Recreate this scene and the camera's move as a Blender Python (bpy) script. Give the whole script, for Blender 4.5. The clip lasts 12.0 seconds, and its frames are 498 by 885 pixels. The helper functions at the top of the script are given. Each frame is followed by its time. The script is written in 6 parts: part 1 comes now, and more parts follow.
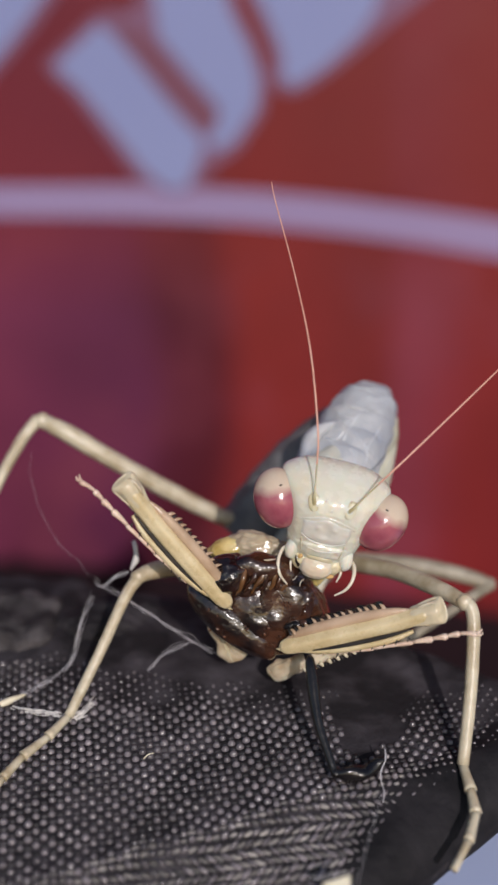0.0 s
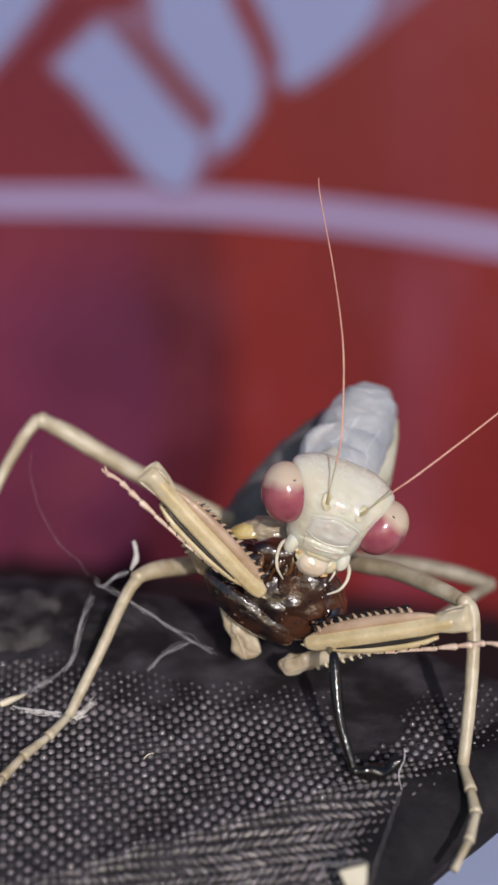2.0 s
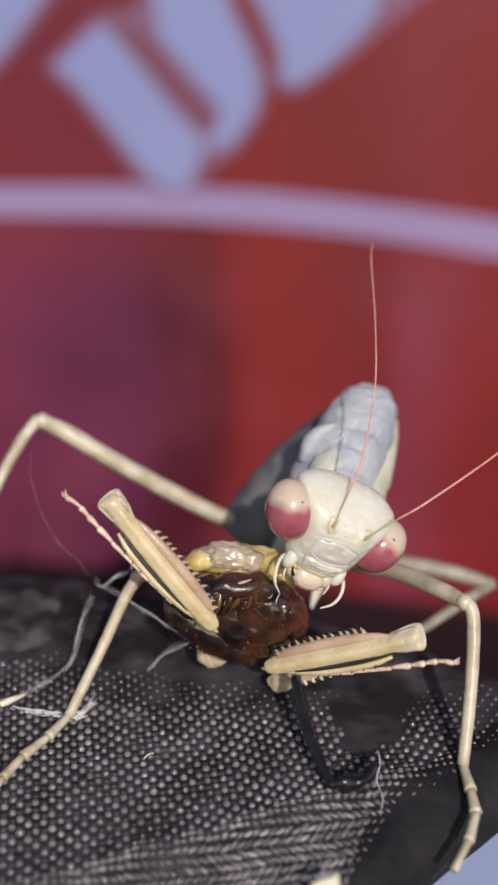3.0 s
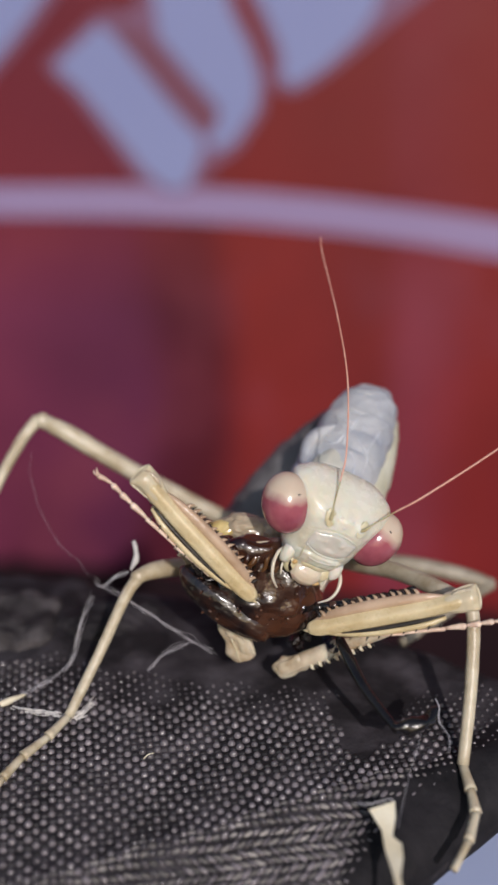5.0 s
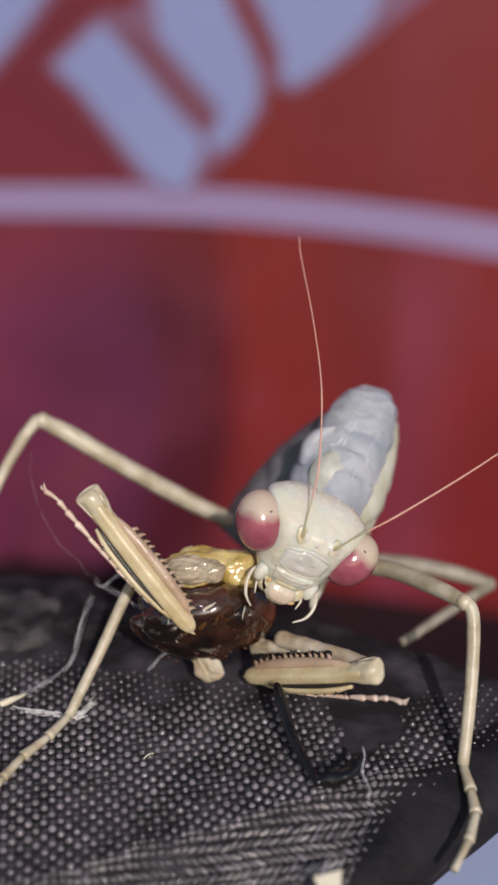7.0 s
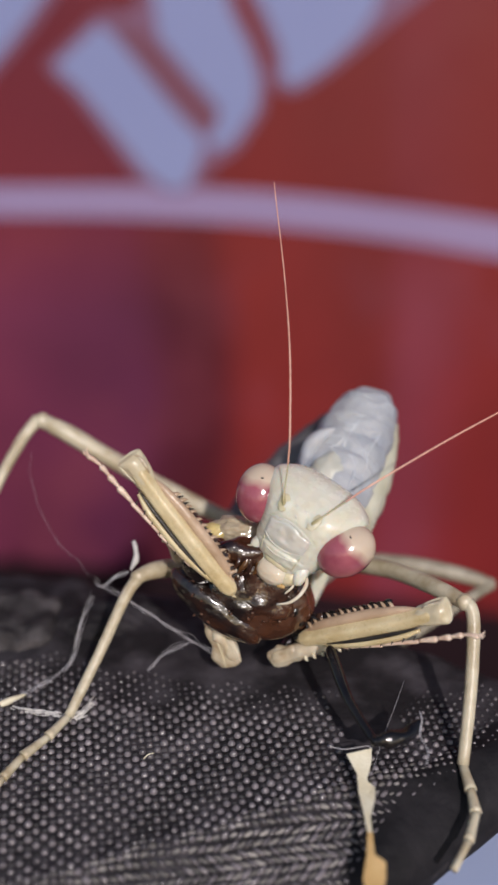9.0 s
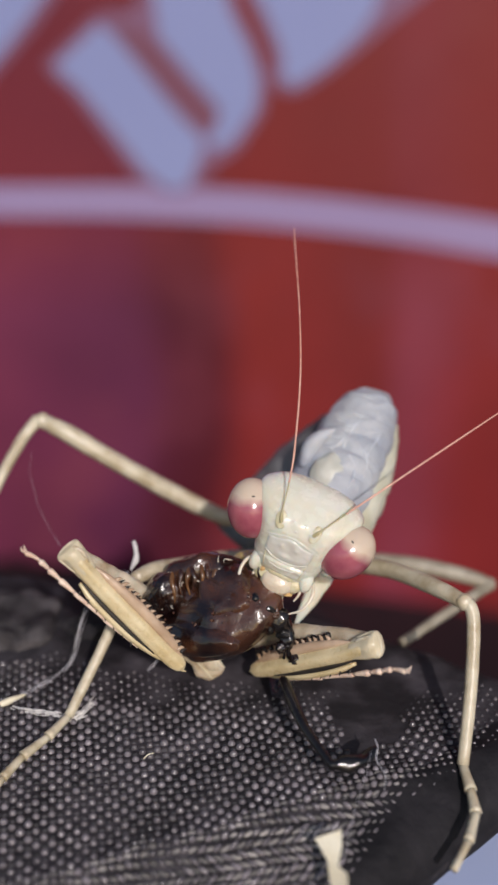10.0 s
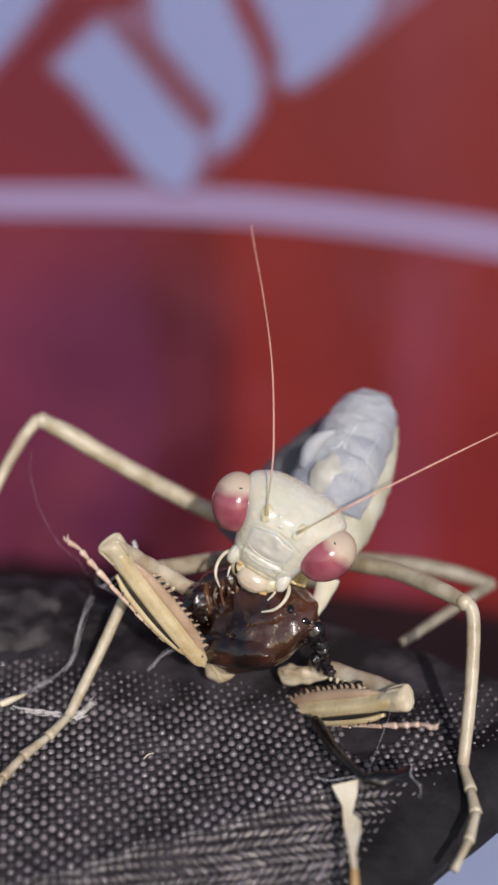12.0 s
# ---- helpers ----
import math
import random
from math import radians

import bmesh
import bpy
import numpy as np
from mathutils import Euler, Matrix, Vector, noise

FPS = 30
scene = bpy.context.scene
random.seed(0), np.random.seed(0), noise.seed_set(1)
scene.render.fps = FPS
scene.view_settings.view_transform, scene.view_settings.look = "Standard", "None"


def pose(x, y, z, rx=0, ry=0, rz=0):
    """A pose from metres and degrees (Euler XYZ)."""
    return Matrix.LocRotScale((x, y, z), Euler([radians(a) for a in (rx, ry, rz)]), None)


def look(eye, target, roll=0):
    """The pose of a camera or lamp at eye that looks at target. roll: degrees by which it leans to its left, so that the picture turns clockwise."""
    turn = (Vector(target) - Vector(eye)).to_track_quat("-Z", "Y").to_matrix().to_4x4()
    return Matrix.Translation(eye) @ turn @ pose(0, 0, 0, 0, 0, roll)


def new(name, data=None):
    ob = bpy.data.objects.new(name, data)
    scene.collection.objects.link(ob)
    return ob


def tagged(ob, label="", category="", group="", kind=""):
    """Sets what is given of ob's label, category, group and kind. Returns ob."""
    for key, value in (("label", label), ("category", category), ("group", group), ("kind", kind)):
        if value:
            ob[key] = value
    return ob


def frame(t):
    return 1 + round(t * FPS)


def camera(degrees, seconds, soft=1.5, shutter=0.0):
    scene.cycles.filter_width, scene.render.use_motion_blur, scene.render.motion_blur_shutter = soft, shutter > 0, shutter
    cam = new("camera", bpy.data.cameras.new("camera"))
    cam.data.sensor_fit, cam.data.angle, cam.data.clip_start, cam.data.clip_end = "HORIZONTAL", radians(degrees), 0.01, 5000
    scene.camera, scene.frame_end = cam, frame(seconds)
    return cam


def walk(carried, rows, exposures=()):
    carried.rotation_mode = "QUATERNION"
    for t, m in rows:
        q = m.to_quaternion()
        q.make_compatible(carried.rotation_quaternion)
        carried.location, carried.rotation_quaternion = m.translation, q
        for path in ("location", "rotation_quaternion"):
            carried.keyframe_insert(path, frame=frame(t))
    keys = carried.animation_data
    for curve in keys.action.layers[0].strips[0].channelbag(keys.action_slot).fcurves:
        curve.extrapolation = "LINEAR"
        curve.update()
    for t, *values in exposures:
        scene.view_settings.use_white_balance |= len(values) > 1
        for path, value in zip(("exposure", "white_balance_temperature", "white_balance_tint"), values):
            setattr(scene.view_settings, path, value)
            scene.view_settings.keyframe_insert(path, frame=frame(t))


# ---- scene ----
from mathutils.bvhtree import BVHTree

cam = camera(24, 12.0, soft=2.8)
cam.data.dof.use_dof = True
cam.data.dof.focus_distance = 0.0525
cam.data.dof.aperture_fstop = 42.0
eye_point, aim_point = (0, -0.0512, 0.022), (0, -0.0512 + math.cos(radians(15)), 0.022 - math.sin(radians(15)))
walk(cam, [(0, look(eye_point, aim_point)), (12, look(eye_point, aim_point))], exposures=[(0, 0.0), (2.6, 0.0), (2.85, 0.16), (3.0, 0.22), (3.2, 0.16), (3.8, 0.03), (5, 0.0), (9.6, 0.03), (10, 0.10), (10.4, 0.05), (12, 0.10)])

# ---- light ----
SUN = Vector((0.206, -0.890, 0.407)).normalized()
world = bpy.data.worlds.new("daylight")
scene.world = world
world.use_nodes = True
sky = world.node_tree.nodes.new("ShaderNodeTexSky")
sky.sky_type, sky.sun_disc = "NISHITA", False
sky.sun_elevation, sky.sun_rotation = math.asin(SUN.z), math.atan2(SUN.x, SUN.y)
background = world.node_tree.nodes["Background"]
background.inputs["Strength"].default_value = 0.10
world.node_tree.links.new(sky.outputs["Color"], background.inputs["Color"])
sun = new("sun", bpy.data.lights.new("sun", "SUN"))
sun.data.energy, sun.data.angle, sun.data.color = 2.55, radians(0.6), (1.0, 0.923, 0.903)
sun.matrix_world = look(SUN * 0.5, (0, 0, 0))

MM = 0.001


# ---- materials ----
def surface(name, low, high, rough, scale=900, bump=0.15, fine=6000, coat=0.0, flesh=0.0, depth=0.0001, spread=(0.35, 0.65), gloss=0.5, island=0.0):
    """A node material: two tones mixed by coarse and fine noise, with fine relief."""
    m = bpy.data.materials.new(name)
    m.use_nodes = True
    nodes, links = m.node_tree.nodes, m.node_tree.links
    shader = nodes["Principled BSDF"]
    where = nodes.new("ShaderNodeTexCoord")
    coarse = nodes.new("ShaderNodeTexNoise")
    coarse.inputs["Scale"].default_value, coarse.inputs["Detail"].default_value = scale, 5
    grain = nodes.new("ShaderNodeTexNoise")
    grain.inputs["Scale"].default_value, grain.inputs["Detail"].default_value = fine, 3
    for n in (coarse, grain):
        links.new(where.outputs["Object"], n.inputs["Vector"])
    ramp = nodes.new("ShaderNodeValToRGB")
    ramp.color_ramp.elements[0].position, ramp.color_ramp.elements[1].position = spread
    ramp.color_ramp.elements[0].color, ramp.color_ramp.elements[1].color = (*low, 1), (*high, 1)
    links.new(coarse.outputs["Fac"], ramp.inputs["Fac"])
    tone = ramp.outputs["Color"]
    if island:
        piece = nodes.new("ShaderNodeNewGeometry")
        span = nodes.new("ShaderNodeMapRange")
        span.inputs["To Min"].default_value, span.inputs["To Max"].default_value = 1 - island, 1 + island
        links.new(piece.outputs["Random Per Island"], span.inputs["Value"])
        scaled = nodes.new("ShaderNodeVectorMath")
        scaled.operation = "SCALE"
        links.new(tone, scaled.inputs[0])
        links.new(span.outputs["Result"], scaled.inputs["Scale"])
        tone = scaled.outputs[0]
    links.new(tone, shader.inputs["Base Color"])
    shader.inputs["Specular IOR Level"].default_value = gloss
    vary = nodes.new("ShaderNodeMapRange")
    vary.inputs["To Min"].default_value, vary.inputs["To Max"].default_value = rough * 0.75, min(1.0, rough * 1.3)
    links.new(grain.outputs["Fac"], vary.inputs["Value"])
    links.new(vary.outputs["Result"], shader.inputs["Roughness"])
    relief = nodes.new("ShaderNodeBump")
    relief.inputs["Strength"].default_value, relief.inputs["Distance"].default_value = bump, depth
    links.new(grain.outputs["Fac"], relief.inputs["Height"])
    links.new(relief.outputs["Normal"], shader.inputs["Normal"])
    shader.inputs["Coat Weight"].default_value, shader.inputs["Coat Roughness"].default_value = coat, 0.12
    if flesh:
        shader.inputs["Subsurface Weight"].default_value = flesh
        shader.inputs["Subsurface Radius"].default_value = (1.0, 0.6, 0.4)
        shader.inputs["Subsurface Scale"].default_value = 0.0005
    return m


PLEAT = surface("white_pleat", (0.46, 0.48, 0.53), (0.62, 0.62, 0.63), 0.4, 600, 0.3, 1500, flesh=0.15)
FACE = surface("pale_cuticle", (0.66, 0.61, 0.475), (0.745, 0.728, 0.635), 0.26, 420, 0.10, 2200, coat=0.5, flesh=0.6, spread=(0.34, 0.62))
RIM = surface("white_ridge", (0.68, 0.63, 0.54), (0.76, 0.72, 0.64), 0.2, 900, 0.1, 3000, coat=0.3, flesh=0.3)
PALP = surface("cream_palp", (0.62, 0.53, 0.41), (0.72, 0.65, 0.54), 0.3, 1500, 0.1, 3000, flesh=0.2)
SCAPE = surface("olive_cuticle", (0.34, 0.29, 0.14), (0.44, 0.38, 0.22), 0.4, 2000, 0.1, 4000)
LIP = surface("pinkish_lip", (0.60, 0.49, 0.37), (0.68, 0.59, 0.47), 0.22, 900, 0.1, 3000, coat=0.6, flesh=0.5)
SHIELD = surface("frontal_cuticle", (0.64, 0.605, 0.535), (0.725, 0.695, 0.645), 0.15, 500, 0.2, 2400, coat=0.5, flesh=0.35)
LIMB = surface("tan_cuticle", (0.54, 0.42, 0.225), (0.67, 0.56, 0.35), 0.28, 800, 0.35, 4000, coat=0.2, flesh=0.1)
LEG = surface("straw_cuticle", (0.39, 0.315, 0.20), (0.57, 0.505, 0.375), 0.34, 1000, 0.45, 3500, flesh=0.1, spread=(0.32, 0.58))
EDGE_TAN = surface("pinkish_tan_cuticle", (0.37, 0.25, 0.16), (0.52, 0.375, 0.265), 0.3, 800, 0.35, 4000, flesh=0.1)
KNEE = surface("pale_joint", (0.52, 0.44, 0.29), (0.66, 0.58, 0.43), 0.3, 900, 0.4, 2500, coat=0.1, flesh=0.15)
MOUTH_BROWN = surface("wet_brown", (0.02, 0.008, 0.006), (0.07, 0.03, 0.018), 0.2, 1200, 0.4, 2600, coat=0.4)
PINK = surface("pink_cuticle", (0.62, 0.43, 0.33), (0.80, 0.62, 0.50), 0.4, 2500, 0.2, flesh=0.1)
ANTENNA = surface("rosy_cuticle", (0.62, 0.29, 0.22), (0.76, 0.42, 0.32), 0.35, 2500, 0.2, flesh=0.2)
COXA = surface("papery_cuticle", (0.36, 0.27, 0.17), (0.66, 0.58, 0.45), 0.28, 650, 0.8, 1800, coat=0.3, flesh=0.3)
# straw cuticle greyed down: one hind leg's shade is part of this colour
SHADE_LEG = surface("shaded_straw_cuticle", (0.22, 0.19, 0.14), (0.36, 0.32, 0.25), 0.45, 900, 0.3, 4000)
DARK_BLUE = surface("blue_black_chitin", (0.010, 0.012, 0.022), (0.032, 0.038, 0.066), 0.2, 1500, 0.8, 3000, coat=0.5)
GREY_BLUE = surface("blue_grey_membrane", (0.27, 0.29, 0.345), (0.56, 0.56, 0.56), 0.52, 300, 0.8, 900, flesh=0.15, spread=(0.3, 0.7), depth=0.00025)
PATCH = surface("yellowish_membrane", (0.43, 0.42, 0.36), (0.57, 0.56, 0.50), 0.4, 700, 0.4, 1500, flesh=0.2)
SIDE = surface("olive_cream_cuticle", (0.42, 0.40, 0.29), (0.58, 0.56, 0.46), 0.45, 700, 0.4, 3000, flesh=0.1)
# dark grey that paints the abdomen's shaded side into its colour
SHADED_SIDE = surface("shaded_abdomen", (0.09, 0.085, 0.085), (0.19, 0.18, 0.18), 0.55, 500, 0.3, 3000)
BLACK = surface("black_point", (0.015, 0.012, 0.012), (0.03, 0.025, 0.022), 0.3)
YELLOW_RIM = surface("yellow_socket", (0.56, 0.48, 0.29), (0.65, 0.585, 0.43), 0.35, 1200, flesh=0.3)
SHELL = surface("brown_chitin", (0.007, 0.0024, 0.0022), (0.105, 0.038, 0.017), 0.24, 430, 1.0, 1300, coat=0.8, spread=(0.41, 0.76), depth=0.00016)
DROP = surface("wet_drop", (0.035, 0.012, 0.006), (0.10, 0.038, 0.017), 0.07, 900, 0.1, 2000, coat=1.0)
SHELL.node_tree.nodes["Principled BSDF"].inputs["Coat Roughness"].default_value = 0.06
AMBER_WET = surface("wet_amber_tissue", (0.07, 0.028, 0.010), (0.22, 0.105, 0.038), 0.16, 700, 0.6, 2200, coat=0.6, flesh=0.1)
PULP = surface("yellow_pulp", (0.48, 0.33, 0.08), (0.68, 0.54, 0.24), 0.14, 900, 0.8, 2200, coat=0.6, flesh=0.3)
JELLY = surface("grey_pulp", (0.30, 0.24, 0.16), (0.55, 0.46, 0.33), 0.12, 600, 0.6, 1800, coat=0.6, flesh=0.3)
PITCH = surface("black_chitin", (0.004, 0.003, 0.004), (0.012, 0.010, 0.010), 0.10, 900, 0.2, gloss=0.55)
PAPER = surface("cream_membrane", (0.68, 0.60, 0.42), (0.80, 0.74, 0.58), 0.6, 700, 0.4)
AMBER = surface("amber_membrane", (0.45, 0.27, 0.09), (0.60, 0.40, 0.18), 0.5, 700, 0.4)
SILK = surface("silk", (0.42, 0.40, 0.43), (0.64, 0.62, 0.65), 0.6, 1500)
LINT = surface("lint", (0.45, 0.43, 0.42), (0.66, 0.64, 0.62), 0.8, 1500)
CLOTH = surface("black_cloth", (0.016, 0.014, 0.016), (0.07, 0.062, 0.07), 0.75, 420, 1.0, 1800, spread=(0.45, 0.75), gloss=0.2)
BINDING = surface("black_binding", (0.006, 0.0055, 0.007), (0.020, 0.018, 0.021), 0.7, 500, 0.8, 2200, gloss=0.2)
# a slightly paler grey than the rest of the bag's cloth
PALER_CLOTH = surface("paler_cloth", (0.021, 0.0186, 0.0204), (0.084, 0.075, 0.078), 0.75, 700, 1.0, 1700, gloss=0.2)
THREAD = surface("charcoal_thread", (0.050, 0.044, 0.048), (0.205, 0.180, 0.196), 0.22, 330, 0.5, 9000, island=0.28, spread=(0.34, 0.70), gloss=0.8)
WEFT = surface("dark_thread", (0.0864, 0.07872, 0.0768), (0.2304, 0.2112, 0.1968), 0.45, 500, 0.5, 9000, island=0.6)
GROUND_THREAD = surface("black_thread", (0.01188, 0.01056, 0.01188), (0.0429, 0.03762, 0.04092), 0.5, 500, 0.5, 9000, island=0.5)
HEM = surface("black_hem", (0.010, 0.004, 0.006), (0.020, 0.007, 0.010), 0.8, 60)
RED = surface("red_vinyl", (0.1364, 0.01229, 0.01287), (0.1683, 0.01602, 0.01619), 0.5, 14, 0.05, 300)
PALE = surface("lavender_ink", (0.204, 0.229, 0.42), (0.242, 0.270, 0.46), 0.5, 14, 0.05, 300)
MAUVE = surface("mauve_ink", (0.173, 0.08556, 0.1501), (0.1989, 0.09839, 0.1678), 0.5, 14, 0.05, 300)
GAP = surface("dull_mauve_ink", (0.15, 0.055, 0.088), (0.17, 0.062, 0.098), 0.5, 14, 0.05, 300)
LILAC = surface("lilac_ink", (0.2508, 0.1882, 0.3356), (0.2767, 0.2096, 0.3621), 0.5, 14, 0.05, 300)
DUST = surface("dusty_ground", (0.05, 0.045, 0.042), (0.09, 0.08, 0.075), 0.9, 40, 0.3, 900)
SHEET = surface("pale_blue_plastic", (0.27, 0.325, 0.52), (0.31, 0.365, 0.565), 0.6, 12, 0.05, 300)


def tint_banner():
    """Plum and maroon, painted in for the sheet's reflections, run to red across it."""
    nodes, links = RED.node_tree.nodes, RED.node_tree.links
    shader = nodes["Principled BSDF"]
    plain = shader.inputs["Base Color"].links[0].from_socket
    where = nodes.new("ShaderNodeTexCoord")
    warp = nodes.new("ShaderNodeTexNoise")
    warp.inputs["Scale"].default_value = 22
    links.new(where.outputs["Object"], warp.inputs["Vector"])
    split = nodes.new("ShaderNodeSeparateXYZ")
    links.new(where.outputs["Object"], split.inputs["Vector"])
    shift = nodes.new("ShaderNodeMath")
    shift.operation = "MULTIPLY_ADD"
    shift.inputs[1].default_value = 0.012
    links.new(warp.outputs["Fac"], shift.inputs[0])
    links.new(split.outputs["X"], shift.inputs[2])
    across = nodes.new("ShaderNodeMapRange")
    across.inputs["From Min"].default_value, across.inputs["From Max"].default_value = -0.024, 0.036
    links.new(shift.outputs[0], across.inputs["Value"])
    ramp = nodes.new("ShaderNodeValToRGB")
    ramp.color_ramp.interpolation = "EASE"
    stops = ((0.0, (0.134, 0.0217, 0.0525)), (0.27, (0.107, 0.0185, 0.0525)), (0.355, (0.080, 0.0095, 0.021)), (0.40, (0.074, 0.0078, 0.0152)), (0.49, (0.1837, 0.01677, 0.01568)),
             (0.70, (0.1653, 0.01602, 0.01696)), (0.76, (0.1929, 0.02683, 0.04408)), (0.92, (0.1745, 0.0149, 0.01568)))
    while len(ramp.color_ramp.elements) < len(stops):
        ramp.color_ramp.elements.new(0.5)
    for e, (at, c) in zip(ramp.color_ramp.elements, stops):
        e.position, e.color = at, (*c, 1)
    links.new(across.outputs["Result"], ramp.inputs["Fac"])
    stain = nodes.new("ShaderNodeTexNoise")
    stain.inputs["Scale"].default_value, stain.inputs["Detail"].default_value = 55, 3
    links.new(where.outputs["Object"], stain.inputs["Vector"])
    fade = nodes.new("ShaderNodeMapRange")
    fade.inputs["From Min"].default_value, fade.inputs["From Max"].default_value = 0.3, 0.7
    fade.inputs["To Min"].default_value, fade.inputs["To Max"].default_value = 0.80, 1.16
    links.new(stain.outputs["Fac"], fade.inputs["Value"])
    worn = nodes.new("ShaderNodeVectorMath")
    worn.operation = "SCALE"
    # mauve patches mixed into the colour by noise
    patch = nodes.new("ShaderNodeTexNoise")
    patch.inputs["Scale"].default_value, patch.inputs["Detail"].default_value = 75, 2
    links.new(where.outputs["Object"], patch.inputs["Vector"])
    mauve_amount = nodes.new("ShaderNodeMapRange")
    mauve_amount.inputs["From Min"].default_value, mauve_amount.inputs["From Max"].default_value = 0.50, 0.68
    mauve_amount.inputs["To Max"].default_value = 0.45
    links.new(patch.outputs["Fac"], mauve_amount.inputs["Value"])
    mauve_mix = nodes.new("ShaderNodeMix")
    mauve_mix.data_type = "RGBA"
    links.new(mauve_amount.outputs["Result"], mauve_mix.inputs["Factor"])
    links.new(ramp.outputs["Color"], mauve_mix.inputs["A"])
    mauve_mix.inputs["B"].default_value = (0.20, 0.040, 0.062, 1)
    links.new(mauve_mix.outputs["Result"], worn.inputs[0])
    links.new(fade.outputs["Result"], worn.inputs["Scale"])
    rise = nodes.new("ShaderNodeMapRange")
    rise.inputs["From Min"].default_value, rise.inputs["From Max"].default_value = 0.0735, 0.0865
    rise.inputs["To Min"].default_value, rise.inputs["To Max"].default_value = 1.0, 0.35
    links.new(split.outputs["Z"], rise.inputs["Value"])
    mix = nodes.new("ShaderNodeMix")
    mix.data_type = "RGBA"
    links.new(rise.outputs["Result"], mix.inputs["Factor"])
    links.new(plain, mix.inputs["A"])
    links.new(worn.outputs[0], mix.inputs["B"])
    links.new(mix.outputs["Result"], shader.inputs["Base Color"])
    for m in (RED, PALE, LILAC, MAUVE, GAP, HEM):
        m.node_tree.nodes["Principled BSDF"].inputs["Specular IOR Level"].default_value = 0.15


tint_banner()


def eye_material():
    """Rose compound eye, cream towards its upper end."""
    m = surface("rose_eye", (0.24, 0.050, 0.078), (0.42, 0.125, 0.155), 0.16, 520, 0.1, 9000, coat=0.5, flesh=0.15)
    nodes, links = m.node_tree.nodes, m.node_tree.links
    shader = nodes["Principled BSDF"]
    red = shader.inputs["Base Color"].links[0].from_socket
    where = nodes.new("ShaderNodeTexCoord")
    split = nodes.new("ShaderNodeSeparateXYZ")
    wobble = nodes.new("ShaderNodeTexNoise")
    wobble.inputs["Scale"].default_value = 900
    links.new(where.outputs["Object"], wobble.inputs["Vector"])
    links.new(where.outputs["Object"], split.inputs["Vector"])
    add = nodes.new("ShaderNodeMath")
    add.operation = "MULTIPLY_ADD"
    add.inputs[1].default_value = 0.0006
    links.new(wobble.outputs["Fac"], add.inputs[0])
    links.new(split.outputs["Y"], add.inputs[2])
    ramp = nodes.new("ShaderNodeMapRange")
    ramp.inputs["From Min"].default_value, ramp.inputs["From Max"].default_value = 0.00058, 0.00106
    lean = nodes.new("ShaderNodeMath")
    lean.operation = "MULTIPLY_ADD"
    lean.inputs[1].default_value = 0.35
    links.new(split.outputs["X"], lean.inputs[0])
    links.new(add.outputs[0], lean.inputs[2])
    links.new(lean.outputs[0], ramp.inputs["Value"])
    mix = nodes.new("ShaderNodeMix")
    mix.data_type = "RGBA"
    links.new(ramp.outputs["Result"], mix.inputs["Factor"])
    links.new(red, mix.inputs["A"])
    mix.inputs["B"].default_value = (0.60, 0.48, 0.37, 1)
    links.new(mix.outputs["Result"], shader.inputs["Base Color"])
    return m


EYE = eye_material()


# ---- mesh helpers, in millimetres ----
def part(name, bm, material, parent=None, label="", at=None, smooth=True):
    me = bpy.data.meshes.new(name)
    bmesh.ops.recalc_face_normals(bm, faces=bm.faces[:])
    bmesh.ops.scale(bm, vec=(MM, MM, MM), verts=bm.verts[:])
    bm.to_mesh(me)
    bm.free()
    for p in me.polygons:
        p.use_smooth = smooth
    me.materials.append(material)
    ob = new(name, me)
    if parent:
        ob.parent = parent
    if at is not None:
        ob.location = Vector(at) * MM
    if label:
        ob["label"] = label
    return ob


def smooth_line(points, per=6):
    """Points of a Catmull-Rom curve through the given points (each x, y, z, radius)."""
    p = [Vector(q) for q in points]
    p = [p[0] * 2 - p[1]] + p + [p[-1] * 2 - p[-2]]
    out = []
    for i in range(1, len(p) - 2):
        for k in range(per):
            t = k / per
            out.append(0.5 * (2 * p[i] + (p[i + 1] - p[i - 1]) * t + (2 * p[i - 1] - 5 * p[i] + 4 * p[i + 1] - p[i + 2]) * t * t
                              + (3 * p[i] - p[i - 1] - 3 * p[i + 1] + p[i + 2]) * t ** 3))
    return out + [p[-2]]


def tube(bm, points, seg=10, per=5, flat=1.0, bumps=0.0, up=(0, 0, 1)):
    """A tapered tube along points (x, y, z, radius). flat squeezes it along up."""
    line = smooth_line([Vector((*q[:3], q[3])) for q in points], per)
    rings = []
    for i, q in enumerate(line):
        a, b = line[max(0, i - 1)], line[min(len(line) - 1, i + 1)]
        along = (b.xyz - a.xyz).normalized()
        side = along.cross(Vector(up))
        side = side.normalized() if side.length > 1e-4 else along.orthogonal().normalized()
        top = side.cross(along)
        ring = []
        for k in range(seg):
            w = 2 * math.pi * k / seg
            n = side * math.cos(w) + top * math.sin(w) * flat
            swell = 1 + bumps * noise.noise((q.xyz + n * q.w) * 1.7)
            ring.append(bm.verts.new(q.xyz + n * max(q.w, 0.004) * swell))
        rings.append(ring)
    for a, b in zip(rings, rings[1:]):
        for k in range(seg):
            bm.faces.new((a[k], a[(k + 1) % seg], b[(k + 1) % seg], b[k]))
    bm.faces.new(rings[0][::-1])
    bm.faces.new(rings[-1])
    return bm


def one_tube(points, **more):
    return tube(bmesh.new(), points, **more)


